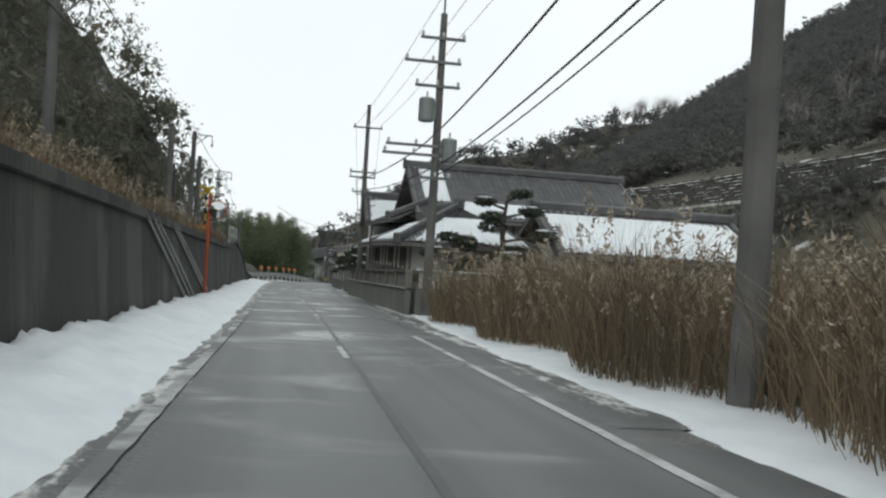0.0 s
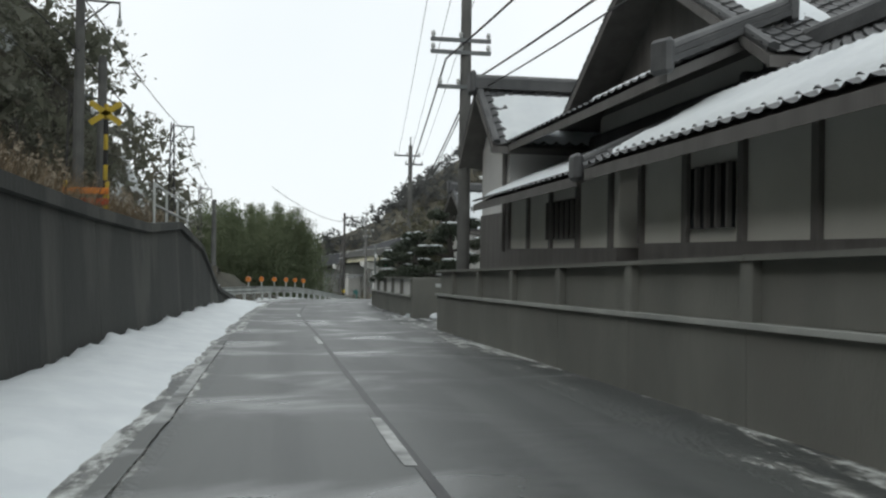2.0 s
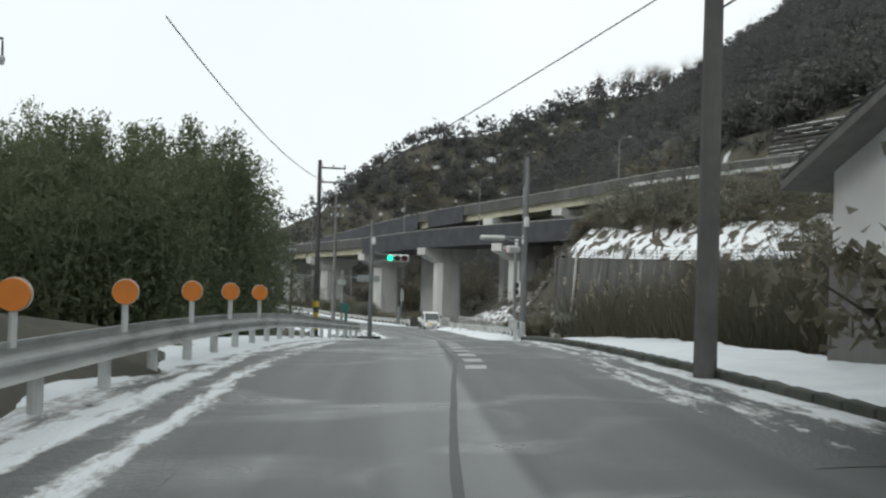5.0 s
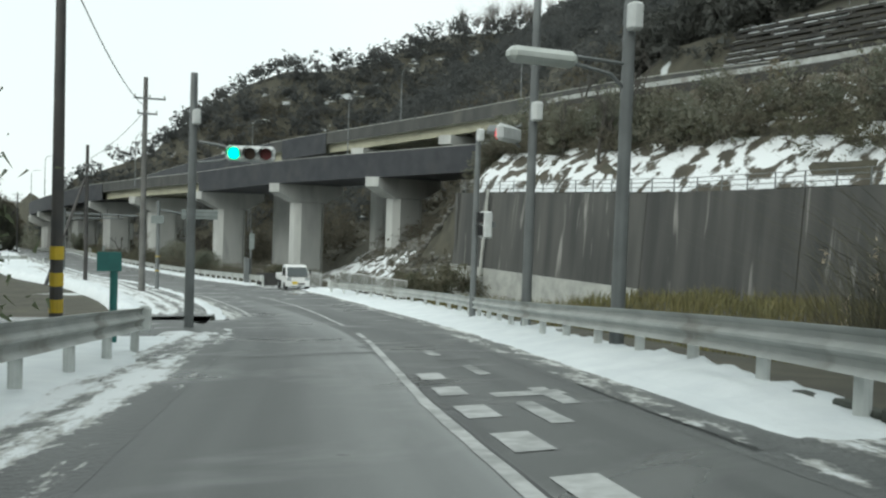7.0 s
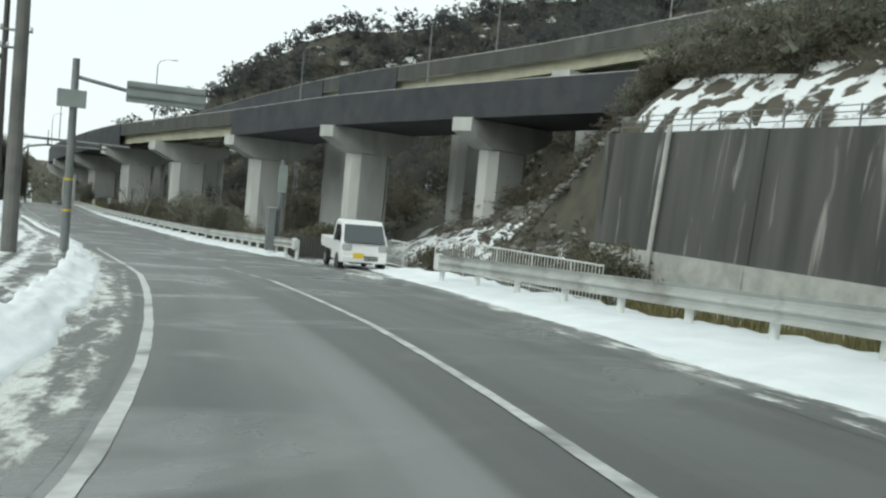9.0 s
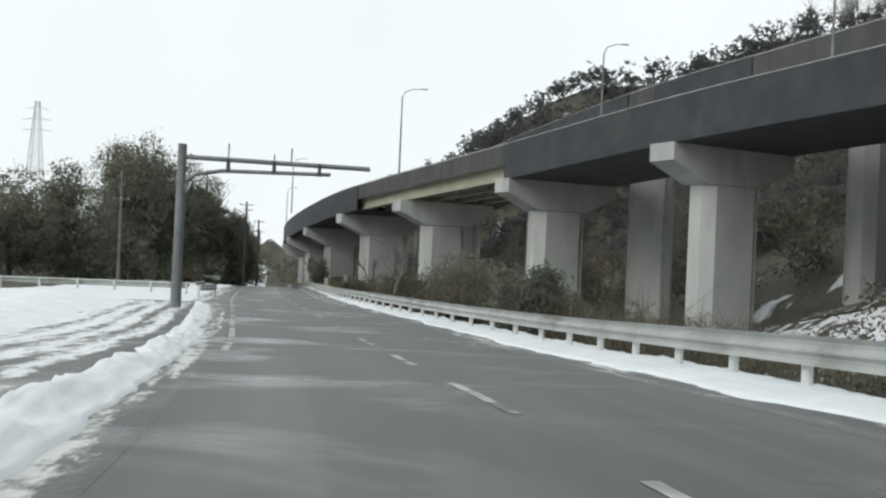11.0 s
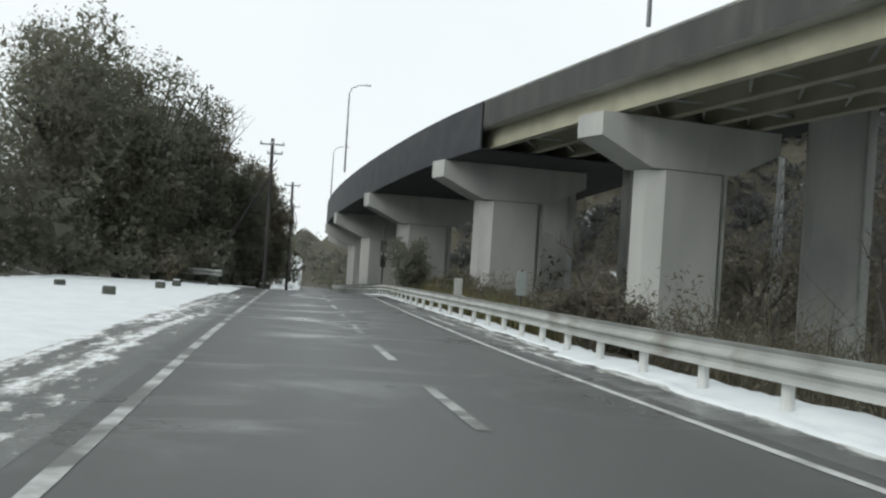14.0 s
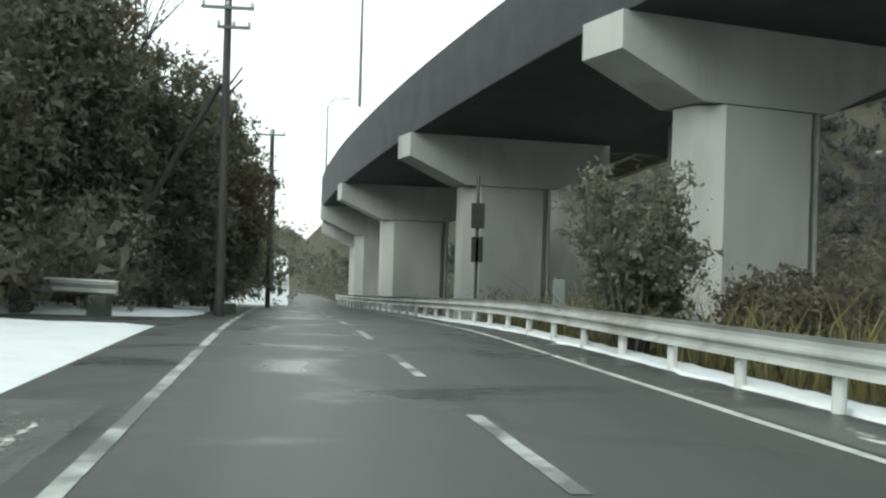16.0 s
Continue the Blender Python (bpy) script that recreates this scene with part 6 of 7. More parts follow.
# ---- garden walls along the street ----
def panel_wall(y0, y1, x, low, high, step, panel_mat, label, slit=0.0):
    w = tagged(new("garden_wall"), label, "wall")
    ys = np.arange(y0, y1 - 0.01, step)
    for y in ys:
        e = min(y + step, y1)
        za, zb = gz(y), gz(e)
        bm = bmesh.new()
        va = [bm.verts.new(p) for p in ((x, y, za - 0.4), (x - 0.02, y, za + low), (x + 0.2, y, za + low), (x + 0.2, y, za - 0.4))]
        vb = [bm.verts.new(p) for p in ((x, e - 0.012, zb - 0.4), (x - 0.02, e - 0.012, zb + low), (x + 0.2, e - 0.012, zb + low), (x + 0.2, e - 0.012, zb - 0.4))]
        for k in range(4):
            bm.faces.new((va[k], va[(k + 1) % 4], vb[(k + 1) % 4], vb[k]))
        bm.faces.new(va[::-1])
        bm.faces.new(vb)
        part("base_block", bm, BLOCK, w)
        bm = bmesh.new()
        va = [bm.verts.new((x + s, y + 0.1, za + z)) for s, z in ((0.07, low + 0.004), (0.07, high - 0.05), (0.14, high - 0.05), (0.14, low + 0.004))]
        vb = [bm.verts.new((x + s, e - 0.1, zb + z)) for s, z in ((0.07, low + 0.004), (0.07, high - 0.05), (0.14, high - 0.05), (0.14, low + 0.004))]
        for k in range(4):
            bm.faces.new((va[k], va[(k + 1) % 4], vb[(k + 1) % 4], vb[k]))
        bm.faces.new(va[::-1])
        bm.faces.new(vb)
        part("panel", bm, panel_mat, w)
        bm = bmesh.new()
        box(bm, (x - 0.03, y - 0.1, za + low - 0.02), (x + 0.2, y + 0.1, za + high - 0.02), bevel=0.015)
        part("pillar", bm, BLOCK, w)
        bm = bmesh.new()
        va = [bm.verts.new((x + t, y, za + z)) for t, z in ((-0.075, low - 0.055), (-0.075, low - 0.005), (-0.025, low + 0.0), (-0.025, low - 0.055))]
        vb = [bm.verts.new((x + t, e - 0.01, zb + z)) for t, z in ((-0.075, low - 0.055), (-0.075, low - 0.005), (-0.025, low + 0.0), (-0.025, low - 0.055))]
        for k in range(4):
            bm.faces.new((va[k], va[(k + 1) % 4], vb[(k + 1) % 4], vb[k]))
        bm.faces.new(va[::-1])
        bm.faces.new(vb)
        part("ledge", bm, CONCRETE_LIGHT, w)
        bm = bmesh.new()
        va = [bm.verts.new((x + s, y, za + z)) for s, z in ((-0.05, high - 0.05), (-0.05, high), (0.22, high), (0.22, high - 0.05))]
        vb = [bm.verts.new((x + s, e - 0.01, zb + z)) for s, z in ((-0.05, high - 0.05), (-0.05, high), (0.22, high), (0.22, high - 0.05))]
        for k in range(4):
            bm.faces.new((va[k], va[(k + 1) % 4], vb[(k + 1) % 4], vb[k]))
        bm.faces.new(va[::-1])
        bm.faces.new(vb)
        part("coping", bm, BLOCK, w)
    return w


panel_wall(31.0, 55.0, 4.4, 0.92, 1.5, 2.74, BLOCK, "grey concrete garden wall with moulded panels and coping")


def yard_wall(x0, x1, y, low, high, step):
    """The garden wall's return along the yard's near side, with pale panels and a thin cap of snow."""
    w = tagged(new("garden_wall"), "grey garden wall with pale panels and snow along its coping", "wall")
    z = gz(y)
    n = max(1, round((x1 - x0) / step))
    for k in range(n):
        a, b = x0 + (x1 - x0) * k / n, x0 + (x1 - x0) * (k + 1) / n
        for name, lo, hi, mat in (("base_block", (a, y, z - 0.4), (b - 0.01, y + 0.2, z + low), BLOCK), ("panel", (a + 0.1, y + 0.06, z + low + 0.004), (b - 0.1, y + 0.13, z + high - 0.05), PLASTER_GREY if k % 2 == 0 else BLOCK),
                                  ("pillar", (b - 0.1, y - 0.03, z + low - 0.02), (b + 0.1, y + 0.2, z + high - 0.06), BLOCK), ("coping", (a, y - 0.05, z + high - 0.05), (b - 0.01, y + 0.22, z + high), BLOCK)):
            bm = bmesh.new()
            box(bm, lo, hi, bevel=0.01)
            ob = part(name, bm, mat, w)
        bm = bmesh.new()
        box(bm, (a + 0.15 * (k % 2), y - 0.04, z + high + 0.002), (b - 0.05, y + 0.2, z + high + 0.055), bevel=0.02)
        part("snow_cap", bm, SNOW, ob, "thin snow along the coping")


yard_wall(4.75, 10.0, 31.0, 0.92, 1.5, 1.3)
panel_wall(61.2, 73.7, 4.62, 0.72, 1.3, 2.5, PLASTER, "low stone wall with white panels between dark pillars")
gate = thing("gate_pillar", "broad beige gate wall with a small name plate left blank", "gate pillar", (4.6, 60.9, gz(61)))
bm = bmesh.new()
box(bm, (0, 0, -0.3), (1.55, 0.25, 1.3), bevel=0.02)
part("block", bm, BLOCK, gate)
bm = bmesh.new()
box(bm, (0.75, -0.015, 1.0), (0.98, -0.003, 1.12))
part("plate", bm, WHITE, gate)
yard = pydata("driveway", [(4.2, 55.0, gz(55.0) + 0.004), (12, 55.0, gz(55.0) + 0.004), (12, 60.9, gz(60.9) + 0.004), (4.2, 60.9, gz(60.9) + 0.004)], [(0, 1, 2, 3)], CONCRETE_LIGHT)
tagged(yard, "pale concrete driveway between the garden walls", "driveway", kind="structure")


# ---- plants ----
def crown_points(n, centre, radii, rng, shell=0.55, lumps=9, want_mass=False):
    """Leaf places in a lumpy crown: several offset blobs with gaps between; also, where wanted, the blobs' places and sizes."""
    c = np.asarray(centre, float)
    r = np.asarray(radii, float)
    lc = rng.normal(size=(lumps, 3))
    lc /= np.linalg.norm(lc, axis=1, keepdims=True)
    lc *= rng.uniform(0.3, 0.8, (lumps, 1))
    size = rng.uniform(0.28, 0.5, (lumps, 1))
    # small sprays of leaves over each blob
    spray = max(1, n // 22)
    which = rng.integers(0, lumps, spray)
    p = rng.normal(size=(spray, 3))
    p /= np.linalg.norm(p, axis=1, keepdims=True)
    p *= rng.uniform(shell, 1.1, (spray, 1)) * size[which]
    mid = c + (lc[which] + p) * r
    pts = mid[rng.integers(0, spray, n)] + rng.normal(0, 0.085, (n, 3)) * r.mean() * np.array([1, 1, 0.6])
    return (pts, c + lc * r, size * r) if want_mass else pts


def lumps(centres, radii, rng, level, jag=(0.6, 1.25)):
    """Uneven rounded clumps, the dense insides of crowns, as vertices and faces."""
    bm = bmesh.new()
    bmesh.ops.create_icosphere(bm, subdivisions=level, radius=1)
    base = np.array([v.co[:] for v in bm.verts])
    face = np.array([[v.index for v in f.verts] for f in bm.faces])
    bm.free()
    n, m = len(centres), len(base)
    turn = rng.uniform(0, math.tau, n)
    rot = np.stack([np.stack([np.cos(turn), -np.sin(turn), 0 * turn], 1), np.stack([np.sin(turn), np.cos(turn), 0 * turn], 1), np.tile([0, 0, 1.0], (n, 1))], 1)
    v = np.einsum("nij,mj->nmi", rot, base) * rng.uniform(*jag, (n, m, 1)) * radii[:, None, :] + centres[:, None, :]
    return v.reshape(-1, 3), (face[None] + m * np.arange(n)[:, None, None]).reshape(-1, 3)


def branchy(bm, root, tall, rng, depth=3, r0=0.16, spread=0.5, lean=(0, 0, 1), tips=None):
    """A trunk that forks into ever thinner limbs."""
    way = Vector(lean).normalized()
    p = Vector(root)
    mid = p + way * tall * 0.5 + Vector(rng.normal(0, 0.06 * tall, 3))
    end = p + way * tall + Vector(rng.normal(0, 0.09 * tall, 3))
    tube(bm, [p, mid, end], [r0, r0 * 0.75, r0 * 0.5], 7 if depth > 1 else 4)
    if tips is not None:
        tips.append(end)
    if depth == 0:
        return
    for k in range(4 if depth > 1 else 3):
        w = (way + Vector(rng.normal(0, spread, 3)) + Vector((0, 0, 0.15))).normalized()
        s = p.lerp(end, rng.uniform(0.45, 1.0))
        branchy(bm, s, tall * rng.uniform(0.45, 0.7), rng, depth - 1, r0 * 0.48, spread, w, tips)


def evergreen(x, y, tall, radius, n, label, seed, mat=None, leaf=0.28, base=None, group="roadside evergreens"):
    rng = np.random.default_rng(seed)
    zb = float(land(x, y)) if base is None else base
    t = thing("tree", label, "tree", (x, y, zb), group=group)
    bm = bmesh.new()
    branchy(bm, (0, 0, -0.3), tall * 0.55, rng, 2, 0.03 * tall, 0.35)
    part("trunk", bm, BARK, t)
    pts, mid, size = crown_points(n, (0, 0, tall * 0.55), (radius, radius, tall * 0.5), rng, 0.7, 26, True)
    k = 90
    q = np.repeat(mid, k, 0) + np.repeat(size, k, 0) * rng.uniform(-0.85, 0.85, (len(mid) * k, 3))
    leaves("inner_crown", q, radius * rng.uniform(0.03, 0.065, len(q)), mat or LEAF, t, rng=rng, wide=1.5)
    leaves("crown", pts, rng.uniform(0.6, 1.3, n) * leaf, mat or LEAF, t, rng=rng)
    return t


def bare_tree(x, y, tall, label, seed, base=None, depth=4, mat=None):
    rng = np.random.default_rng(seed)
    zb = float(land(x, y)) if base is None else base
    t = thing("tree", label, "tree", (x, y, zb), group="bare winter trees")
    bm = bmesh.new()
    branchy(bm, (0, 0, -0.3), tall * 0.45, rng, depth, 0.02 * tall, 0.42)
    part("trunk", bm, mat or BARK, t)


def bush(x, y, wide, tall, n, mat, label, seed, leaf=0.16, twigs=18, dense=True):
    rng = np.random.default_rng(seed)
    zb = float(land(x, y))
    t = thing("bush", label, "bush", (x, y, zb), group="roadside bushes")
    bm = bmesh.new()
    for _ in range(twigs):
        a = rng.uniform(0, math.tau)
        o = Vector((math.cos(a), math.sin(a), 0)) * wide * rng.uniform(0.3, 0.9)
        tube(bm, [(0.2 * o.x, 0.2 * o.y, -0.2), (0.6 * o.x, 0.6 * o.y, tall * 0.5), (o.x, o.y, tall * rng.uniform(0.5, 0.9))], [0.03, 0.02, 0.008], 4)
    part("brushwood", bm, BARK, t)
    pts, mid, size = crown_points(n, (0, 0, tall * 0.5), (wide, wide, tall * 0.55), rng, 0.45, 14, True)
    if dense:
        k = 30
        q = np.repeat(mid, k, 0) + np.repeat(size, k, 0) * rng.uniform(-0.8, 0.8, (len(mid) * k, 3))
        q[:, 2] = np.maximum(q[:, 2], 0.1)
        leaves("inner_foliage", q, wide * rng.uniform(0.025, 0.055, len(q)), mat, t, rng=rng, wide=1.5)
    pts[:, 2] = np.maximum(pts[:, 2], 0.02)
    leaves("foliage", pts, rng.uniform(0.6, 1.4, n) * leaf, mat, t, rng=rng)


def garden_pine(x, y, tall, seed, base, label="cloud-pruned garden pine with snow on its pads", pads=9, reach=1.5):
    rng = np.random.default_rng(seed)
    t = thing("pine_tree", label, "tree", (x, y, base), group="pruned pines")
    bm = bmesh.new()
    tube(bm, [(0, 0, -0.2), (0.15, 0.1, tall * 0.35), (-0.1, 0, tall * 0.7), (0.05, 0, tall)], [0.16, 0.13, 0.09, 0.04], 8)
    spots = []
    for k in range(pads):
        a = k * 2.4 + rng.uniform(-0.4, 0.4)
        z = tall * (0.35 + 0.65 * k / (pads - 1))
        r = reach * (1.1 - 0.75 * k / (pads - 1))
        p = Vector((math.cos(a) * r, math.sin(a) * r, z))
        tube(bm, [(0, 0, z - 0.25), p * 0.6 + Vector((0, 0, 0.4 * z - 0.1)), p], [0.06, 0.045, 0.03], 6)
        spots.append((p, rng.uniform(0.45, 0.7) * (1.15 - 0.4 * k / pads)))
    part("trunk", bm, BARK, t)
    for p, r in spots:
        n = 420
        q = rng.normal(size=(n, 3))
        q /= np.linalg.norm(q, axis=1, keepdims=True)
        q *= rng.uniform(0.5, 1, (n, 1)) * np.array([r, r, r * 0.38])
        pad = leaves("needle_pad", q + np.array(p), rng.uniform(0.05, 0.1, n), LEAF_PINE, t, rng=rng, up=0.3)
        if rng.uniform() < 0.6:
            bm = bmesh.new()
            bmesh.ops.create_icosphere(bm, subdivisions=2, radius=1, matrix=Matrix.Translation(p + Vector((0, 0, r * 0.36))) @ Matrix.Diagonal((r * 0.55, r * 0.4, 0.05, 1)))
            for v in bm.verts:
                v.co += Vector((noise.noise(v.co * 5), noise.noise(v.co * 5 + Vector((9, 0, 0))), 0)) * 0.12
            part("snow_cap", bm, SNOW, pad, "small cap of snow", True)


garden_pine(8.0, 32.2, 4.4, 1, gz(32), pads=11, reach=1.9)
garden_pine(6.3, 33.0, 2.8, 2, gz(33), pads=7, reach=1.1)
garden_pine(6.5, 64.2, 3.5, 3, gz(64), pads=10, reach=1.5)
garden_pine(5.9, 68.5, 2.9, 4, gz(68), pads=8, reach=1.3)
garden_pine(6.8, 76.5, 3.2, 5, gz(76), pads=8, reach=1.4)
garden_pine(5.8, 72.5, 2.6, 6, gz(72), pads=8, reach=1.2)
bush(6.6, 61.9, 0.9, 1.1, 900, LEAF_BUSH, "clipped garden shrub with a red-brown tinge", 21, 0.07)
bush(7.6, 80, 1.6, 2.2, 1500, LEAF, "dark hedge bush behind the panelled wall", 22, 0.1)
evergreen(9.0, 79, 5.0, 2.4, 2600, "green garden tree behind the houses", 23, LEAF_BUSH, 0.14, group="garden trees")


# pampas on the verge and on the railway bank
def pampas(name, n, sampler, tall, label, seed, mat=STRAW, width=0.02, plume_share=0.03, lean=0.3):
    rng = np.random.default_rng(seed)
    xy = sampler(rng, n)
    z = land(xy[:, 0], xy[:, 1])
    clump = np.array([noise.noise((a * 0.55, b * 0.55, seed)) + 0.6 * noise.noise((a * 1.6, b * 1.6, seed)) for a, b in xy])
    h = tall * rng.uniform(0.35, 1.1, n) * (1 + 0.4 * clump)
    root = np.column_stack([xy, z])
    ob = blades(name, root, h, width, mat, lean, rng=rng)
    tagged(ob, label, "grass", kind="stuff")
    k = int(n * plume_share)
    tips = root[:k] + np.column_stack([rng.normal(0, 0.1, (k, 2)), h[:k] * 1.05])
    pts = np.repeat(tips, 14, 0) + np.column_stack([rng.normal(0, 0.035, (14 * k, 2)), rng.uniform(-0.24, 0.1, 14 * k)])
    tagged(leaves(name + "_plumes", pts, 0.05, PLUME, rng=rng, up=1.2), "pale feathery pampas plumes", "grass", kind="stuff")


def verge_spots(rng, n):
    y = rng.uniform(-6, 29.8, n)
    d = 4.5 + 7.5 * rng.uniform(0, 1, n) ** 1.1 + 0.35 * np.sin(y * 0.9)
    return np.column_stack([np.interp(y, LINE_Y, LINE_X) + d, y])


def bank_spots(rng, n):
    y = rng.uniform(4, 72, n)
    d = -4.3 - 2.3 * rng.uniform(0, 1, n) ** 1.2
    return np.column_stack([np.interp(y, LINE_Y, LINE_X) + d, y])


pampas("pampas_grass", 48000, verge_spots, 1.95, "tall dry brown pampas grass on the verge", 31, width=0.015, lean=0.42, plume_share=0.04)
pampas("bank_grass", 16000, bank_spots, 1.45, "dry brown grass on the railway bank", 32, plume_share=0.04)


def valley_spots(rng, n):
    y = rng.uniform(112, 168, n)
    x = np.interp(y, LINE_Y, LINE_X) + rng.uniform(12, 28, n)
    return np.column_stack([x, y])


pampas("valley_grass", 16000, valley_spots, 0.9, "olive winter grass on the low ground", 33, GREEN_GRASS, 0.05, 0.0)


def shoulder_spots(rng, n):
    y = rng.uniform(236, 270, n)
    x = np.interp(y, LINE_Y, LINE_X) + rng.uniform(6.2, 10.5, n)
    return np.column_stack([x, y])


pampas("shoulder_grass", 6000, shoulder_spots, 1.15, "yellowish winter grass behind the guard rail", 34, GREEN_GRASS, 0.03, 0.0)


# bamboo grove
def bamboo_grove():
    rng = np.random.default_rng(41)
    g = thing("bamboo_grove", "dense green bamboo grove beyond the bend", "bamboo")
    culm = bmesh.new()
    pts = []
    made = 0
    while made < 230:
        a, r = rng.uniform(0, math.tau), math.sqrt(rng.uniform(0, 1))
        x, y = -3.2 + 9.0 * r * math.cos(a), 113.5 + 10.5 * r * math.sin(a)
        if x > cx(y) - 6.6 or x < -6.2 or y < 103 + 0.8 * x:
            continue
        made += 1
        zb = float(land(x, y))
        h = rng.uniform(7.0, 9.2) * (1.04 - 0.34 * r ** 3) * (0.72 + 0.28 * smooth(104, 113, y))
        ln = rng.normal(0, 0.5, 2)
        base, top = Vector((x, y, zb)), Vector((x + ln[0], y + ln[1], zb + h))
        tube(culm, [base, base.lerp(top, 0.5) + Vector((0, 0, 0.3)), top], [0.05, 0.04, 0.01], 5)
        k = 820
        f = rng.uniform(0.02, 1.0, k) ** 0.85
        spread = (1.35 - 1.1 * f ** 2)[:, None]
        c = np.array(base) + f[:, None] * (np.array(top) - np.array(base)) + rng.normal(0, 0.72, (k, 3)) * spread * np.array([1, 1, 0.6])
        c[:, 2] = np.maximum(c[:, 2], zb + 0.05)
        pts.append(c)
    part("culm", culm, CULM, g)
    pts = np.concatenate(pts)
    leaves("foliage", pts, rng.uniform(0.09, 0.17, len(pts)), LEAF_BAMBOO, g, rng=rng, up=-0.5, wide=0.6)


bamboo_grove()


def woods(name, spots, rise, radius, per, leaf, mat, label, seed, core=1):
    """Woodland that nobody could count, as one sheet of many crowns."""
    rng = np.random.default_rng(seed)
    n = len(spots)
    z = land(spots[:, 0], spots[:, 1])
    h = rise * rng.uniform(0.6, 1.4, n)
    r = radius * rng.uniform(0.7, 1.3, n)
    mid = np.column_stack([spots, z + h * 0.55])
    sprays = max(3, per // 16)
    p = rng.normal(size=(n * sprays, 3))
    p /= np.linalg.norm(p, axis=1, keepdims=True)
    p *= rng.uniform(0.5, 1.05, (n * sprays, 1)) if core else rng.uniform(0.2, 1.0, (n * sprays, 1))
    p = np.repeat(mid, sprays, 0) + p * np.column_stack([np.repeat(r, sprays), np.repeat(r, sprays), np.repeat(h, sprays) * 0.5])
    c = p.reshape(n, sprays, 3)[np.repeat(np.arange(n), per), rng.integers(0, sprays, n * per)]
    c = c + rng.normal(0, 0.13, (n * per, 3)) * np.repeat(r, per)[:, None] * np.array([1, 1, 0.6])
    tagged(leaves(name, c, leaf * rng.uniform(0.6, 1.4, n * per), mat, rng=rng), label, "woodland", kind="stuff")
    if core:
        # broader leaf masses that fill each crown's inside
        k = 44 if core > 1 else 20
        q = rng.normal(size=(n * k, 3))
        q /= np.linalg.norm(q, axis=1, keepdims=True)
        q *= rng.uniform(0.15, 0.88, (n * k, 1)) * np.column_stack([np.repeat(r, k), np.repeat(r, k), np.repeat(h, k) * 0.5])
        size = np.repeat(r, k) * rng.uniform(0.08, 0.19, n * k) * (1.0 if core > 1 else 1.25)
        tagged(leaves(name + "_inside", np.repeat(mid, k, 0) + q, size, mat, rng=rng, wide=1.5), label, "woodland", kind="stuff")


def spots_where(n, box4, keep, seed):
    rng = np.random.default_rng(seed)
    out = []
    while sum(len(o) for o in out) < n:
        p = np.column_stack([rng.uniform(box4[0], box4[1], 4 * n), rng.uniform(box4[2], box4[3], 4 * n)])
        out.append(p[keep(p[:, 0], p[:, 1])])
    return np.concatenate(out)[:n]


def over_bank(x, y):
    return x - np.interp(y, BANK_Y, BANK_X)


def hill_right(x, y):
    return ridge_height(x, y, CREST_R, 1.45, 1.15)


# both hill woods in this colour carry their haze in the leaves
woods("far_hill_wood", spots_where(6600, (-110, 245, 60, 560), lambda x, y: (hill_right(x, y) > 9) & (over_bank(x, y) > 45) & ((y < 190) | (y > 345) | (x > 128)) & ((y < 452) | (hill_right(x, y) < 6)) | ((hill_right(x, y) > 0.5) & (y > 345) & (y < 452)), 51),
      5.0, 3.2, 44, 0.46, LEAF_HAZED, "winter woodland on the far hill, greyed and paled for haze", 52)
woods("near_hill_wood", spots_where(1900, (40, 200, -60, 205), lambda x, y: ((over_bank(x, y) > 25) & (y > 70) & (y < 167)) | ((over_bank(x, y) > 21) & (y > 166)) | ((over_bank(x, y) > 47) & (hill_right(x, y) > 3)) | ((y < 93) & (over_bank(x, y) > 13)), 53),
      5.8, 2.8, 95, 0.36, LEAF_HILL, "dark mixed woodland above the cutting", 54)
woods("rail_hill_wood", spots_where(640, (-60, -5.0, 10, 104), lambda x, y: (ridge_height(x, y, CREST_L, 0.55, 1.0) > 1.2), 55),
      5.2, 2.4, 260, 0.16, LEAF, "dark wooded hill above the railway", 56, 2)
woods("slope_scrub", spots_where(380, (38, 66, 90, 205), lambda x, y: (over_bank(x, y) > 3.0) & (over_bank(x, y) < 7.6), 57),
      2.2, 1.4, 230, 0.09, LEAF_BROWN, "brown winter scrub on the cut slope", 58, 0)
woods("slope_scrub", spots_where(150, (38, 66, 95, 180), lambda x, y: (over_bank(x, y) > 3.5) & (over_bank(x, y) < 7.0), 59),
      2.8, 1.5, 300, 0.1, LEAF, "dark evergreen scrub on the cut slope", 60, 2)
woods("rail_side_scrub", spots_where(280, (9, 40, 168, 300), lambda x, y: (x - np.interp(y, LINE_Y, LINE_X) > 8.0) & (x - np.interp(y, LINE_Y, LINE_X) < 22), 61),
      2.0, 1.5, 320, 0.06, LEAF_BROWN, "leafless brown scrub below the guard rail", 62, 0)
woods("lot_wood", spots_where(340, (-70, 2, 205, 330), lambda x, y: x < -9 - 14 * (1 - soft(244, 252, y)) + 0.02 * (y - 205) + 8.5 * soft(258, 266, y) + 2.0 * soft(285, 292, y), 63),
      6.4, 2.9, 560, 0.15, LEAF, "dark evergreen wood behind the snowy lot", 64, 2)
woods("lot_scrub", spots_where(130, (-40, 4, 222, 296), lambda x, y: np.abs(x + 11 + 14 * (1 - soft(244, 252, y)) - 0.02 * (y - 205) - 8.5 * soft(258, 266, y) - 2.0 * soft(285, 292, y)) < 2.2, 99),
      2.8, 1.5, 230, 0.11, LEAF, "dark undergrowth along the wood's edge", 100, 2)
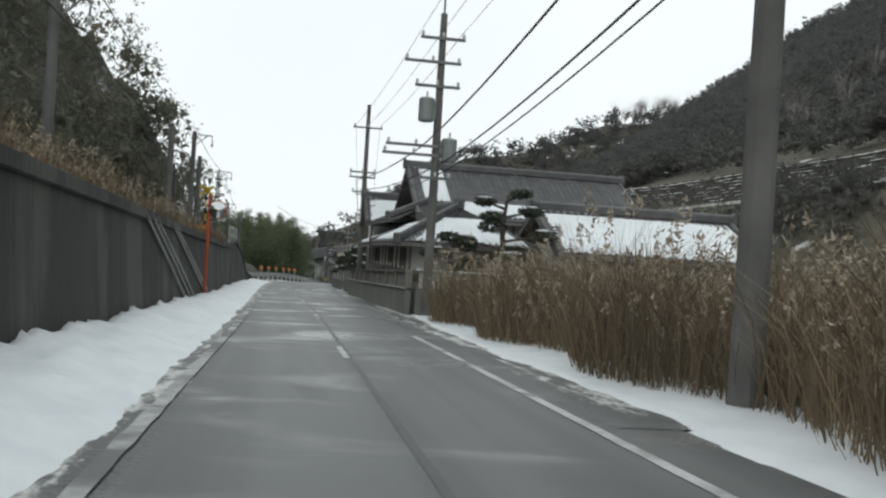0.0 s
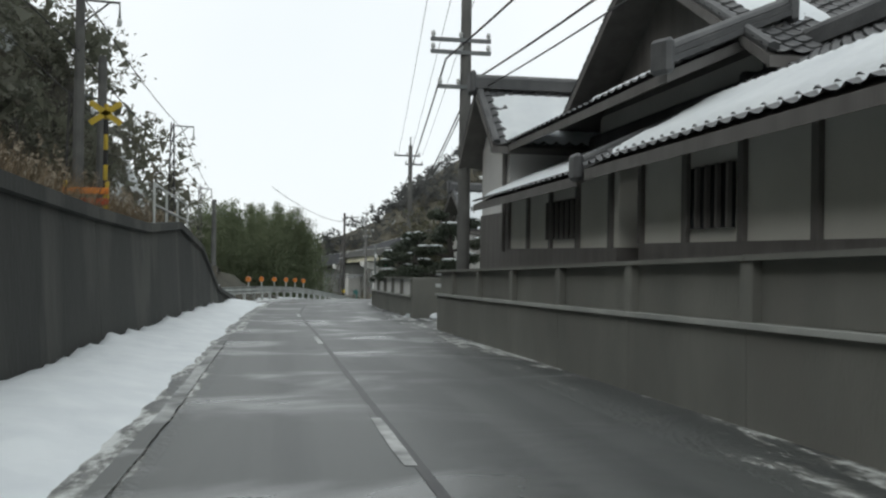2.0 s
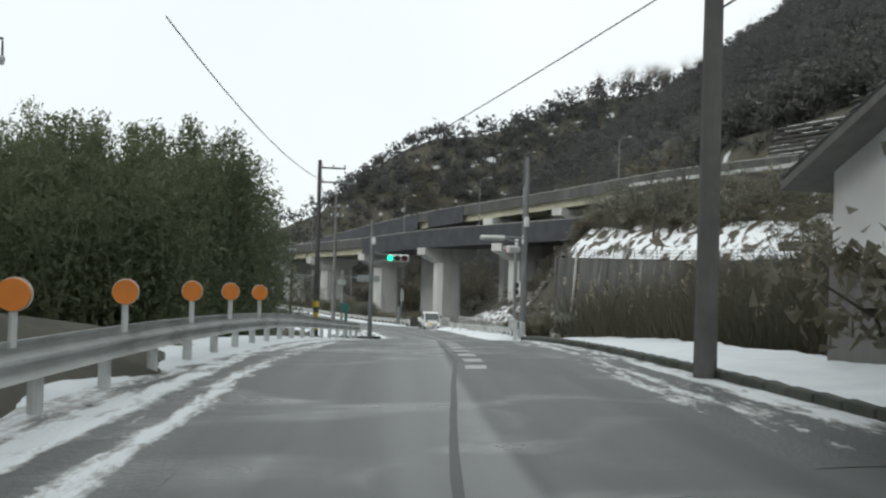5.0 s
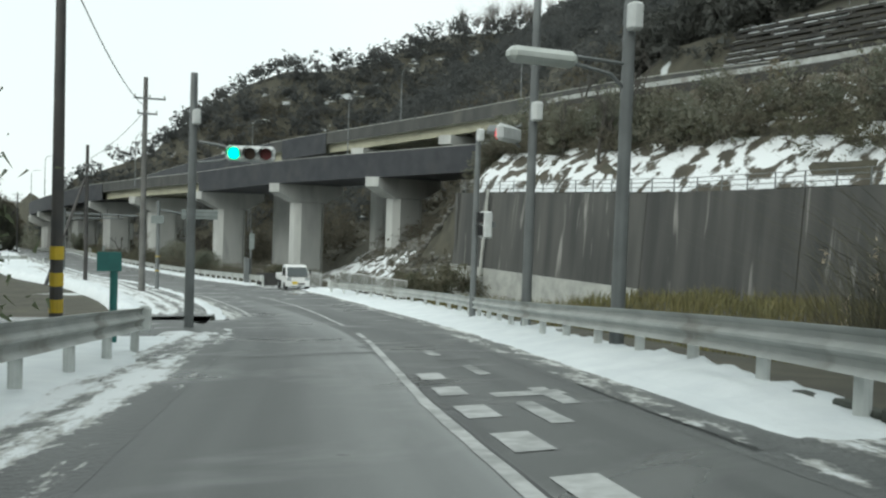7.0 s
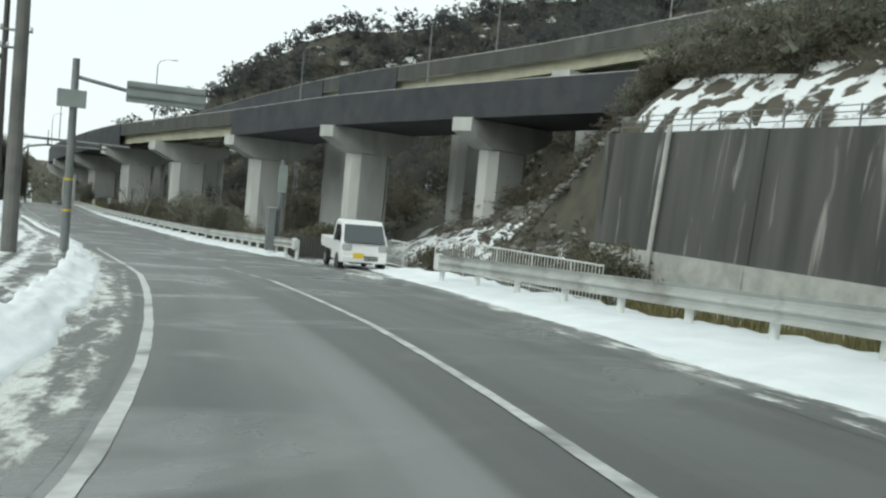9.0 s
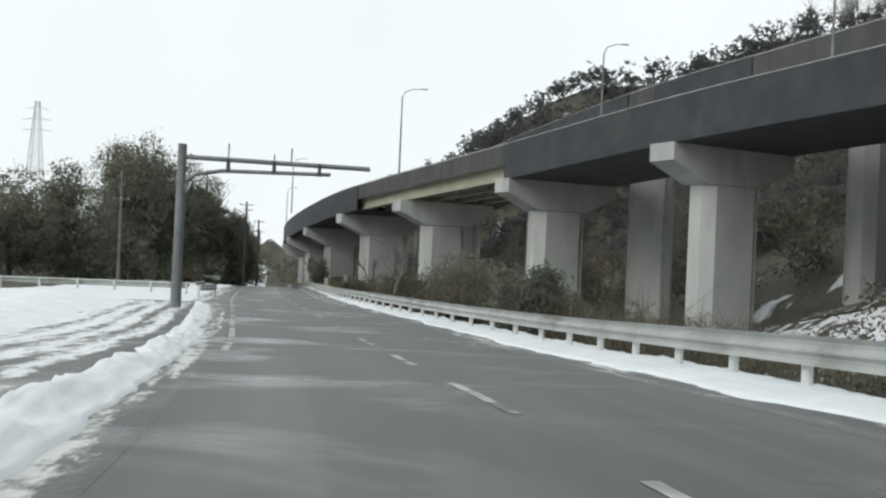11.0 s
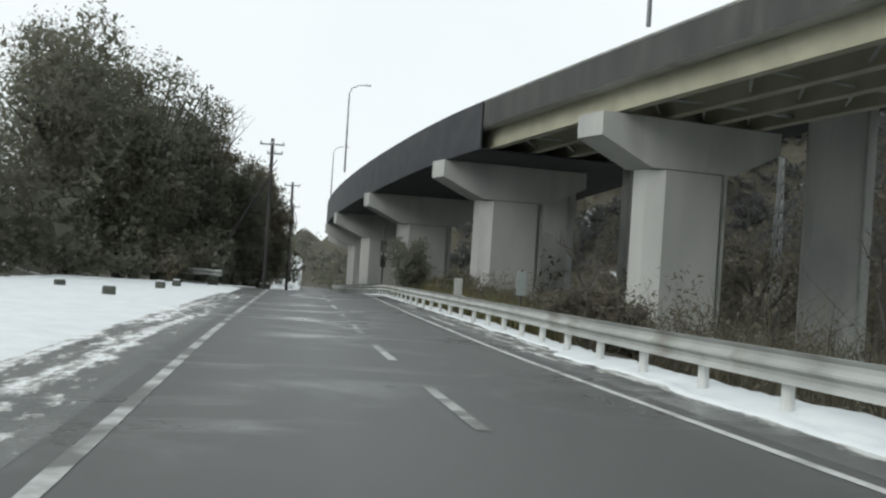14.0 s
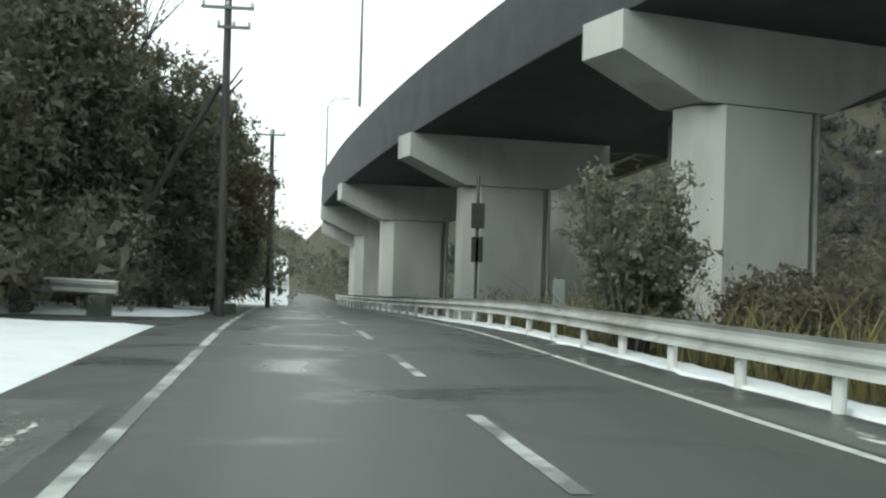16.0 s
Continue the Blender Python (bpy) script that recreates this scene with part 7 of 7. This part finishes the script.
woods("bank_wood", spots_where(170, (46, 72, 5, 98), lambda x, y: (over_bank(x, y) > 1.0) & (over_bank(x, y) < 9.0), 101), 4.2, 2.1, 150, 0.2, LEAF_HILL, "dark bare scrub trees on the cut slope", 102, 1)
woods("hillside_wood", spots_where(430, (55, 132, 188, 348), lambda x, y: (hill_right(x, y) > 2) & (x < 130) & (over_bank(x, y) > 22), 72), 6.4, 3.3, 200, 0.34, LEAF_HAZED, "winter wood on the slope behind the viaduct, greyed for haze", 73, 1)
woods("road_end_wood", spots_where(90, (-40, 40, 352, 440), lambda x, y: np.abs(x - np.interp(y, LINE_Y, LINE_X)) > 5, 69), 6.0, 2.6, 200, 0.22, LEAF, "dark trees closing the road's far end", 71)
woods("behind_wood", spots_where(280, (10, 84, 206, 420), lambda x, y: (x - np.interp(y, [206, 225, 249, 300, 420], [69, 60, 51, 42, 36])) > 0, 65),
      7.0, 3.0, 380, 0.18, LEAF_BROWN, "brown woodland behind the viaduct", 66, 2)
woods("junction_wood", spots_where(110, (-40, -4, 128, 205), lambda x, y: x < -8, 67), 5.0, 2.3, 260, 0.14, LEAF, "dark trees behind the side lane", 68, 2)

def weed_spots(rng, n):
    y = rng.uniform(80, 113, n)
    x = np.interp(y, [80, 92, 104, 108, 113], [13.2, 12.8, 13.2, 16.5, 20.0]) + 15 * rng.uniform(0, 1, n) ** 1.2
    return np.column_stack([x, y])


pampas("withered_weeds", 48000, weed_spots, 2.35, "tall tangled brown weeds behind the snowy pavement", 35, WEED, 0.014, 0.012, 0.55)
for i, (x, y, w, h, mat) in enumerate(((18.5, 97, 2.6, 3.0, LEAF_BROWN), (22, 101, 3.0, 3.6, LEAF_BUSH), (20.5, 106, 2.6, 3.0, LEAF_BROWN), (25, 104, 3.0, 3.8, LEAF_BUSH), (19, 90, 2.6, 2.9, LEAF_BUSH), (24, 94, 3.0, 3.8, LEAF_BROWN),
                                       (20, 84, 3.0, 3.0, LEAF_BROWN), (27, 99, 3.2, 4.2, LEAF_BUSH), (23, 110, 2.6, 3.0, LEAF_BROWN))):
    bush(x, y, w, 1.3 * h, 9000, mat, "tangled roadside bush with brown and green leaves", 70 + i, 0.06, 60, False)
for i, (x, y, w, h, mat, n) in enumerate(((21.5, 206, 3.0, 4.8, LEAF, 5000), (18.5, 214, 2.2, 2.8, LEAF_BUSH, 2600), (15.0, 256.5, 1.7, 1.9, LEAF_BROWN, 3000), (17.5, 253, 1.8, 2.4, LEAF_BUSH, 2000), (20.5, 189, 2.0, 2.4, LEAF, 2400),
                                          (17.0, 243, 1.4, 1.8, LEAF_BUSH, 1500), (26, 176, 2.2, 2.4, LEAF_BUSH, 2000), (24, 170, 1.8, 2.0, LEAF, 1800), (22.4, 166, 1.4, 1.6, LEAF_BUSH, 1200))):
    bush(x, y, w, h, 3 * n, mat, "dark bush growing beside the guard rail", 90 + i, 0.075)
for i, (x, y, h, r) in enumerate(((-8.0, 266.4, 16, 5.0), (-12, 256, 10.4, 4.6), (-4.0, 268, 12.6, 3.4), (-4.0, 274, 13.5, 4.2), (-15, 248, 9.2, 4.6), (-6, 284, 13, 4.5), (0.3, 291, 9.5, 3.0), (-20, 240, 8, 4.6), (-10.5, 273, 17.0, 4.6), (-6.4, 273, 16.0, 4.2), (-1.6, 274, 12.5, 3.4), (1.0, 276, 10, 2.5), (2.4, 279, 8, 1.9))):
    evergreen(x, y, h, r, 17000, "tall dark evergreen beside the snowy lot", 120 + i, LEAF, 0.13)
bare_tree(-2.3, 279, 17.0, "tall bare winter tree above the evergreens", 140, depth=4)
bare_tree(0.8, 284.5, 12.5, "slender bare winter tree behind the pole", 141, depth=4)
bare_tree(17.6, 210, 5.6, "pale leafless tree below the viaduct", 142, depth=4, mat=TWIG)
bare_tree(17.2, 237, 5.5, "leafless roadside sapling below the viaduct", 143, depth=3)
rng_b = np.random.default_rng(5)
for k in range(14):
    yy = rng_b.uniform(110, 180)
    xx = float(np.interp(yy, BANK_Y, BANK_X)) + rng_b.uniform(46, 66)
    bare_tree(xx, yy, rng_b.uniform(7, 10), "leafless tree on the hill's shoulder", 150 + k, depth=3)
for k in range(10):
    yy = rng_b.uniform(20, 95)
    bare_tree(-9 - rng_b.uniform(0, 7), yy * 0.45 + 55, rng_b.uniform(4, 6), "leafless tree on the railway hill", 170 + k, depth=3)


def ridge_twigs():
    """Leafless crowns along the hill's skyline, as fans of thin branches."""
    rng = np.random.default_rng(77)
    crest = np.array([c for c in CREST_R if c[0] >= 165], float)
    k = rng.uniform(0, len(crest) - 1.001, 190)
    a = k.astype(int)
    p = crest[a] + (crest[a + 1] - crest[a]) * (k - a)[:, None]
    p[:, :2] += rng.normal(0, 7, (len(p), 2))
    near = np.column_stack([rng.uniform(82, 140, 90), rng.uniform(-20, 168, 90), np.zeros(90)])
    p = np.concatenate([p, near])
    p[:, 2] = land(p[:, 0], p[:, 1]) + 3.0
    root = np.repeat(p, 34, 0)
    root[:, :2] += rng.normal(0, 0.25, (len(root), 2))
    ob = blades("ridge_twigs", root, rng.uniform(4.0, 9.5, len(root)), 0.1, TWIG, 0.42, rng=rng)
    tagged(ob, "pale leafless branches standing along the ridge", "woodland", kind="stuff")


ridge_twigs()
woods("cutting_wood", spots_where(150, (58, 78, 165.5, 200), lambda x, y: over_bank(x, y) > 20.6, 95), 4.6, 2.3, 150, 0.26, LEAF_HILL, "dark trees at the crib wall's end", 96, 1)
rng_s = np.random.default_rng(9)
for k in range(16):
    yy = rng_s.uniform(108, 172)
    xx = float(np.interp(yy, BANK_Y, BANK_X)) + rng_s.uniform(2.6, 6.5)
    bare_tree(xx, yy, rng_s.uniform(4.5, 7.5), "thin dark sapling on the snowy cut slope", 300 + k, depth=3)


def loose_rocks():
    rng = np.random.default_rng(15)
    p = np.column_stack([rng.uniform(38, 56, 1500), 176 + 36 * rng.uniform(0, 1, 1500) ** 1.3])
    z = land(p[:, 0], p[:, 1])
    keep = z > -8.3
    p, z = p[keep], z[keep]
    r = rng.uniform(0.1, 0.42, (len(p), 1)) * np.array([1.2, 1.0, 0.7])
    v, f = lumps(np.column_stack([p, z + 0.1]), r, rng, 1, (0.7, 1.2))
    tagged(pydata("loose_rocks", v.tolist(), f.tolist(), ROCK), "loose grey rocks on the bank under the viaduct", "rocks", kind="stuff")


loose_rocks()


def thicket_spots(rng, n):
    y = rng.uniform(180, 276, n)
    x = np.interp(y, LINE_Y, LINE_X) + 8.2 + 15 * rng.uniform(0, 1, n) ** 1.3
    return np.column_stack([x, y])


pampas("leafless_thicket", 25000, thicket_spots, 2.2, "brown leafless thicket between the rail and the piers", 36, WEED, 0.022, 0.0, 0.5)
woods("pier_wood", spots_where(34, (24, 37, 262, 302), lambda x, y: np.hypot(x - 30.3, y - 274.5) > 3.4, 97), 5.6, 1.8, 420, 0.1, LEAF_BROWN, "brown trees growing among the far columns", 98, 2)
woods("bank_scrub", spots_where(260, (37, 54, 175, 206), lambda x, y: land(x, y) > -9.2, 91), 0.9, 0.8, 90, 0.07, LEAF_BROWN, "low brown scrub on the rocky bank", 92, 0)
woods("slope_scrub", spots_where(150, (38, 60, 96, 172), lambda x, y: (over_bank(x, y) > 1.5) & (over_bank(x, y) < 4.4) & ((y < 140) | (over_bank(x, y) > 3)), 93), 2.5, 1.05, 220, 0.08, LEAF_BUSH, "dark shrubs standing in the slope's snow", 94, 0)


# snow lying on the cut slope: a thin broken sheet on the ground
def slope_snow(name, box4, u0, u1, label, mat, step=0.8):
    xs, ys = np.arange(box4[0], box4[1], step), np.arange(box4[2], box4[3], step)
    gx, gy = np.meshgrid(xs, ys)
    z = land(gx, gy)
    u = over_bank(gx, gy)
    z = np.where((u > 0) & (u < 3) & (gy < 174), np.maximum(z, np.interp(gy, BANK_Y, BANK_Z) + 0.8 * np.clip(u - 1.3, 0, 9)), z)
    keep = (u > u0) & (u < u1) & (gx - np.interp(gy, LINE_Y, LINE_X) > 8.5)
    w = len(xs)
    verts = np.stack([gx, gy, z + 0.09], -1).reshape(-1, 3).tolist()
    faces = [(j * w + i, j * w + i + 1, (j + 1) * w + i + 1, (j + 1) * w + i) for j in range(len(ys) - 1) for i in range(w - 1) if keep[j, i] and keep[j + 1, i + 1]]
    tagged(pydata(name, verts, faces, mat, smooth_shade=True), label, "snow", kind="stuff")


def verge_snow():
    """Broken snow on the end of the railway bank, beyond the old wall."""
    xs, ys = np.arange(-9, -2.4, 0.5), np.arange(74, 99, 0.5)
    gx, gy = np.meshgrid(xs, ys)
    z = land(gx, gy) + 0.08
    w = len(xs)
    d = gx - np.interp(gy, LINE_Y, LINE_X)
    faces = [(j * w + i, j * w + i + 1, (j + 1) * w + i + 1, (j + 1) * w + i) for j in range(len(ys) - 1) for i in range(w - 1) if d[j, i] < -3.3]
    tagged(pydata("bank_snow", np.stack([gx, gy, z], -1).reshape(-1, 3).tolist(), faces, SLOPE_SNOW, smooth_shade=True), "broken snow on the railway bank's end", "snow", kind="stuff")
    b = thing("concrete_box", "small grey concrete box at the railway bank's foot", "block", (-2.75, 77.2, gz(77.2) - 0.05), 12)
    bm = bmesh.new()
    box(bm, (-0.45, -0.4, -0.2), (0.45, 0.4, 0.8), bevel=0.03)
    part("body", bm, CONCRETE_LIGHT, b)
    bm = bmesh.new()
    box(bm, (-0.42, -0.37, 0.802), (0.42, 0.37, 0.9), bevel=0.03)
    part("snow_cap", bm, SNOW, b, "snow on its top")


slope_snow("slope_snow", (39, 70, 92, 174), 0.3, 4.6, "white snow patches on the slope above the wall", SLOPE_SNOW)
slope_snow("slope_snow", (39, 72, 92, 200), 4.7, 9.4, "thin scattered snow between the scrub", SLOPE_THIN)
verge_snow()
slope_snow("ground_snow", (16, 52, 186, 300), -60, 3, "patchy snow on the ground under the viaduct", SLOPE_SNOW, 1.3)
slope_snow("slope_snow", (40, 56, 177, 214), 1.6, 12, "broken snow on the rocky bank under the viaduct", SLOPE_THIN)


# highway fence and stepped crib terraces on the hillside
def hill_terraces():
    t = tagged(new("terrace_wall"), "dark crib wall of stepped concrete courses dusted with snow", "wall", kind="structure")
    ys = np.arange(92, 165.6, 1.47)
    for k in range(12):
        u, z = 19.95 + 0.235 * k, 9.05 + 0.54 * k
        pts = [Vector((float(np.interp(y, BANK_Y, BANK_X)) + u, y, float(np.interp(y, BANK_Y, BANK_Z)) + z)) for y in ys]
        bm = bmesh.new()
        sweep(bm, [(-0.14, 0.0), (-0.14, 0.26), (0.5, 0.26), (0.5, 0.0)], along(pts[::4] + pts[-1:]))
        for p in pts[k % 2::2]:
            box(bm, p + Vector((-0.24, -0.11, 0.26)), p + Vector((0.4, 0.11, 0.55)))
        course = part("terrace_course", bm, TERRACE, t)
        bm = bmesh.new()
        for n, (p, q) in enumerate(zip(pts, pts[1:])):
            if noise.noise((n * 0.33, k * 1.7, 3.0)) > (0.06 if k < 11 else -0.4):
                d = 0.03 + 0.08 * abs(noise.noise((n * 0.9, k, 8.0)))
                sweep(bm, [(-0.16, 0.262), (-0.12, 0.26 + d), (0.15, 0.262 + d * 0.9), (0.3, 0.262)], along([p, q]))
        part("snow_ledge", bm, SNOW, course, "snow along the ledge")
    f = thing("crash_barrier", "pale highway crash barrier with snow along the ledge", "barrier")
    pts = [(float(np.interp(y, BANK_Y, BANK_X)) + 9.9, y, float(np.interp(y, BANK_Y, BANK_Z)) + 8.4) for y in np.arange(20, 178, 4.0)]
    bm = bmesh.new()
    sweep(bm, [(-0.1, 0.36), (0.1, 0.36), (0.1, 0.75), (-0.1, 0.75)], along(pts[::-1]))
    part("beam", bm, GALV, f)
    bm = bmesh.new()
    sweep(bm, [(-0.2, -0.6), (0.16, -0.6), (0.14, 0.355), (-0.14, 0.355)], along(pts[::-1]))
    part("kerb_wall", bm, TERRACE, f, "dark concrete base under the beam")
    bm = bmesh.new()
    sweep(bm, [(-0.8, -0.55), (-0.12, -0.5), (-0.12, 0.1), (-0.5, -0.1)], along(pts[::-1]))
    part("snow_ledge", bm, SNOW, f, "snow thrown against the barrier")


hill_terraces()


# ---- small things of the last stretch ----
def concrete_block(x, y, size, turn, label="dark concrete block half sunk in snow"):
    b = thing("concrete_block", label, "block", (x, y, gz(y) + 0.1), turn, group="blocks on the lot")
    bm = bmesh.new()
    box(bm, (-size[0] / 2, -size[1] / 2, -0.1), (size[0] / 2, size[1] / 2, size[2]), bevel=0.04)
    part("block", bm, KERB, b)
    bm = bmesh.new()
    box(bm, (-size[0] * 0.45, -size[1] * 0.45, size[2] + 0.002), (size[0] * 0.4, size[1] * 0.45, size[2] + 0.05), bevel=0.02)
    part("snow_cap", bm, SNOW, b, "thin snow on its top")


for x, y, sx, turn in ((2.0, 239.5, 0.55, 10), (1.5, 249.5, 0.5, -5), (1.3, 254.0, 0.5, 20), (3.3, 275.0, 1.0, 4), (-1.0, 244, 0.5, 30)):
    concrete_block(x, y, (sx * 0.75, 0.3, 0.26), turn)


def block_barrier():
    b = thing("barrier", "pale steel beam laid across two dark concrete blocks", "barrier")
    z = gz(267)
    p, q = Vector((-1.9, 268.6, z)), Vector((1.5, 266.6, z))
    for f in (0.12, 0.85):
        bm = bmesh.new()
        box(bm, (-0.28, -0.25, -0.1), (0.28, 0.25, 0.6), Matrix.Translation(p.lerp(q, f)), bevel=0.05)
        part("block", bm, KERB, b)
    bm = bmesh.new()
    sweep(bm, [(-0.03, 0.6), (0.05, 0.66), (-0.03, 0.76), (0.05, 0.88), (-0.03, 0.95), (-0.06, 0.95), (-0.06, 0.6)], along([p, p.lerp(q, 0.5), q]))
    part("beam", bm, GALV, b)
    bm = bmesh.new()
    sweep(bm, [(-0.08, 0.952), (0.03, 0.952), (0.02, 1.0), (-0.07, 1.0)], along([p, p.lerp(q, 0.5), q]))
    part("snow_cap", bm, SNOW, b, "snow along the beam")


block_barrier()


def signal_post(x, y, tall, boards, label):
    s = thing("sign_post", label, "sign", (x, y, gz(y) - 0.2))
    bm = bmesh.new()
    tube(bm, [(0, 0, 0), (0, 0, tall)], 0.05, 8)
    part("post", bm, POLE_DARK, s)
    for z, w, h, mat in boards:
        bm = bmesh.new()
        box(bm, (-w / 2, -0.1, z - h / 2), (w / 2, -0.06, z + h / 2), bevel=0.01)
        part("board", bm, mat, s)


signal_post(11.4, 268.5, 4.6, ((3.4, 0.4, 0.75, BLACK), (2.4, 0.35, 0.75, BLACK), (2.4, 0.1, 0.72, WHITE)), "dark post with stacked sign boxes behind the rail")
signal_post(15.2, 237.2, 1.9, ((1.45, 0.32, 0.75, SIGN_BACK),), "small grey sign board standing in the scrub")
signal_post(12.4, 262.0, 1.5, ((1.1, 0.28, 0.7, SIGN_BACK),), "small grey marker board behind the rail")
signal_post(13.6, 241.0, 1.5, ((1.1, 0.3, 0.8, CONCRETE_LIGHT), (0.7, 0.55, 0.4, CONCRETE)), "pale stone-coloured marker behind the rail")


def lattice_tower(x, y, zb, tall, w, label, arms=()):
    t = thing("lattice_tower", label, "tower", (x, y, zb))
    bm = bmesh.new()
    n = max(6, int(tall / 1.2))
    for k in range(n):
        f0, f1 = 1 - 0.75 * k / n, 1 - 0.75 * (k + 1) / n
        z0, z1 = tall * k / n, tall * (k + 1) / n
        for sx, sy, ex, ey in ((-1, -1, 1, -1), (1, -1, 1, 1), (1, 1, -1, 1), (-1, 1, -1, -1)):
            tube(bm, [(sx * w * f0, sy * w * f0, z0), (sx * w * f1, sy * w * f1, z1)], 0.04 + 0.02 * w, 4)
            tube(bm, [(sx * w * f0, sy * w * f0, z0), (ex * w * f1, ey * w * f1, z1)], 0.03 + 0.01 * w, 4)
    for z, half in arms:
        tube(bm, [(-half, 0, z), (0, 0, z + 0.8), (half, 0, z)], 0.08, 4)
    part("frame", bm, POLE_STEEL, t)


lattice_tower(46, 287, float(land(46, 287)) - 0.3, 17, 0.5, "slim grey lattice tower behind the viaduct")
lattice_tower(-98, 520, 13, 30, 2.6, "distant pale power pylon on the ridge", ((19, 5), (23, 5), (27, 4)))


def snow_lane():
    pts = [(3.6, 300.0), (2.6, 318.0), (1.4, 336.0), (0.4, 350.0)]
    verts, faces = [], []
    for i in range(13):
        f = i / 12
        x, y = np.interp(f, [0, 0.34, 0.7, 1], [p[0] for p in pts]), np.interp(f, [0, 0.34, 0.7, 1], [p[1] for p in pts])
        for k in range(5):
            verts.append((x - 2.6 + 0.75 * k, y, gz(300) - 0.1 + 2.6 * f ** 1.4 + 0.06 * noise.noise((x, y * 0.7, k))))
    for i in range(12):
        for k in range(4):
            j = 5 * i + k
            faces.append((j, j + 1, j + 6, j + 5))
    tagged(pydata("snow_lane", verts, faces, SNOW, smooth_shade=True), "bright snow-covered lane rising beside the far road", "snow", kind="stuff")


snow_lane()


# tall upper columns standing behind the nearer piers
def far_column(x, y, top, turn, label="tall pale concrete viaduct column with a drain pipe"):
    zb = float(land(x, y)) - 0.5
    c = thing("viaduct_column", label, "column", (x, y, zb), turn, group="upper columns")
    bm = bmesh.new()
    box(bm, (-1.75, -1.2, 0), (1.75, 1.2, top - zb), bevel=0.45)
    part("shaft", bm, CONCRETE, c)
    bm = bmesh.new()
    tube(bm, [(1.2, -1.3, 0), (1.2, -1.3, top - zb)], 0.09, 7)
    part("drain_pipe", bm, CONCRETE_LIGHT, c)


for x, y, top, turn in ((40.3, 234.6, 3.6, -28), (36.6, 258.8, 1.7, -22), (30.3, 274.5, 0.3, -16), (27.0, 291, -1.0, -12), (24.2, 311, -2.4, -8)):
    far_column(x, y, top, turn)


# mixed growth behind the guard rail
for i, (x, y, w, h, mat, n) in enumerate(((22.5, 211, 2.4, 3.2, LEAF_BUSH, 9000), (24.0, 204, 2.6, 3.6, LEAF, 9000), (12.6, 257, 1.3, 3.4, LEAF, 7000), (14.9, 250.5, 1.2, 1.4, LEAF_BUSH, 5000), (16.2, 248.5, 1.7, 2.0, LEAF_BROWN, 6000), (17.5, 256.5, 2.0, 2.6, LEAF_BROWN, 6000), (15.5, 244.5, 1.3, 1.6, LEAF_BROWN, 5000),
                                          (16.2, 231, 1.6, 1.5, LEAF_BROWN, 5000), (14.4, 250.5, 1.2, 1.5, LEAF_BUSH, 4000), (20.0, 197, 1.7, 1.6, LEAF_BROWN, 5000), (14.2, 262, 1.5, 1.6, LEAF_BUSH, 4000))):
    bush(x, y, w, h, n, mat, "soft evergreen and brown scrub behind the guard rail", 210 + i, 0.07, 24)
for i, (x, y, h) in enumerate(((33.3, 262, 9.0), (27.5, 238, 7.5), (22.4, 219, 6.5), (18.5, 250, 4.5))):
    bare_tree(x, y, h, "pale leafless tree growing between the piers", 230 + i, depth=4)

for i, (x, y, w, h) in enumerate(((33.0, 166.0, 2.6, 2.8), (36.8, 167.5, 2.8, 3.4), (30.5, 171.0, 2.2, 2.2), (37.5, 176, 2.6, 2.6))):
    bush(x, y, w, h, 5000, LEAF_BUSH, "dark bush at the foot of the retaining wall", 260 + i, 0.1, 20)


# the yard between the garden walls
def yard_things():
    for x, y, r, h in ((5.6, 60.2, 0.5, 0.22), (4.75, 61.6, 0.32, 0.17), (6.6, 59.3, 0.5, 0.2)):
        bm = bmesh.new()
        bmesh.ops.create_icosphere(bm, subdivisions=3, radius=1, matrix=Matrix.Diagonal((r, r * 0.8, h, 1)))
        for v in bm.verts:
            v.co *= 1 + 0.55 * noise.noise(v.co * 4 + Vector((x, y, 0))) + 0.25 * noise.noise(v.co * 11)
            v.co.z = max(v.co.z, -0.03)
        heap = tagged(part("snow_heap", bm, SNOW, smooth_shade=True), "small heap of shovelled snow on the drive", "snow", group="snow heaps")
        heap.matrix_basis = Matrix.Translation((x, y, gz(y) + 0.01))
    b = thing("crate", "pale green plastic crate with snow on top", "crate", (6.3, 57.6, gz(57.6) + 0.01), 8)
    bm = bmesh.new()
    box(bm, (-0.4, -0.25, 0), (0.4, 0.25, 0.3), bevel=0.03)
    part("body", bm, SIGN_BACK, b)
    bm = bmesh.new()
    box(bm, (-0.38, -0.23, 0.301), (0.38, 0.23, 0.36), bevel=0.025)
    part("snow_cap", bm, SNOW, b, "snow on its lid")


yard_things()
bush(7.0, 58.6, 0.9, 2.0, 3500, LEAF_BUSH, "rounded garden bush before the beige shed", 270, 0.06, 14)
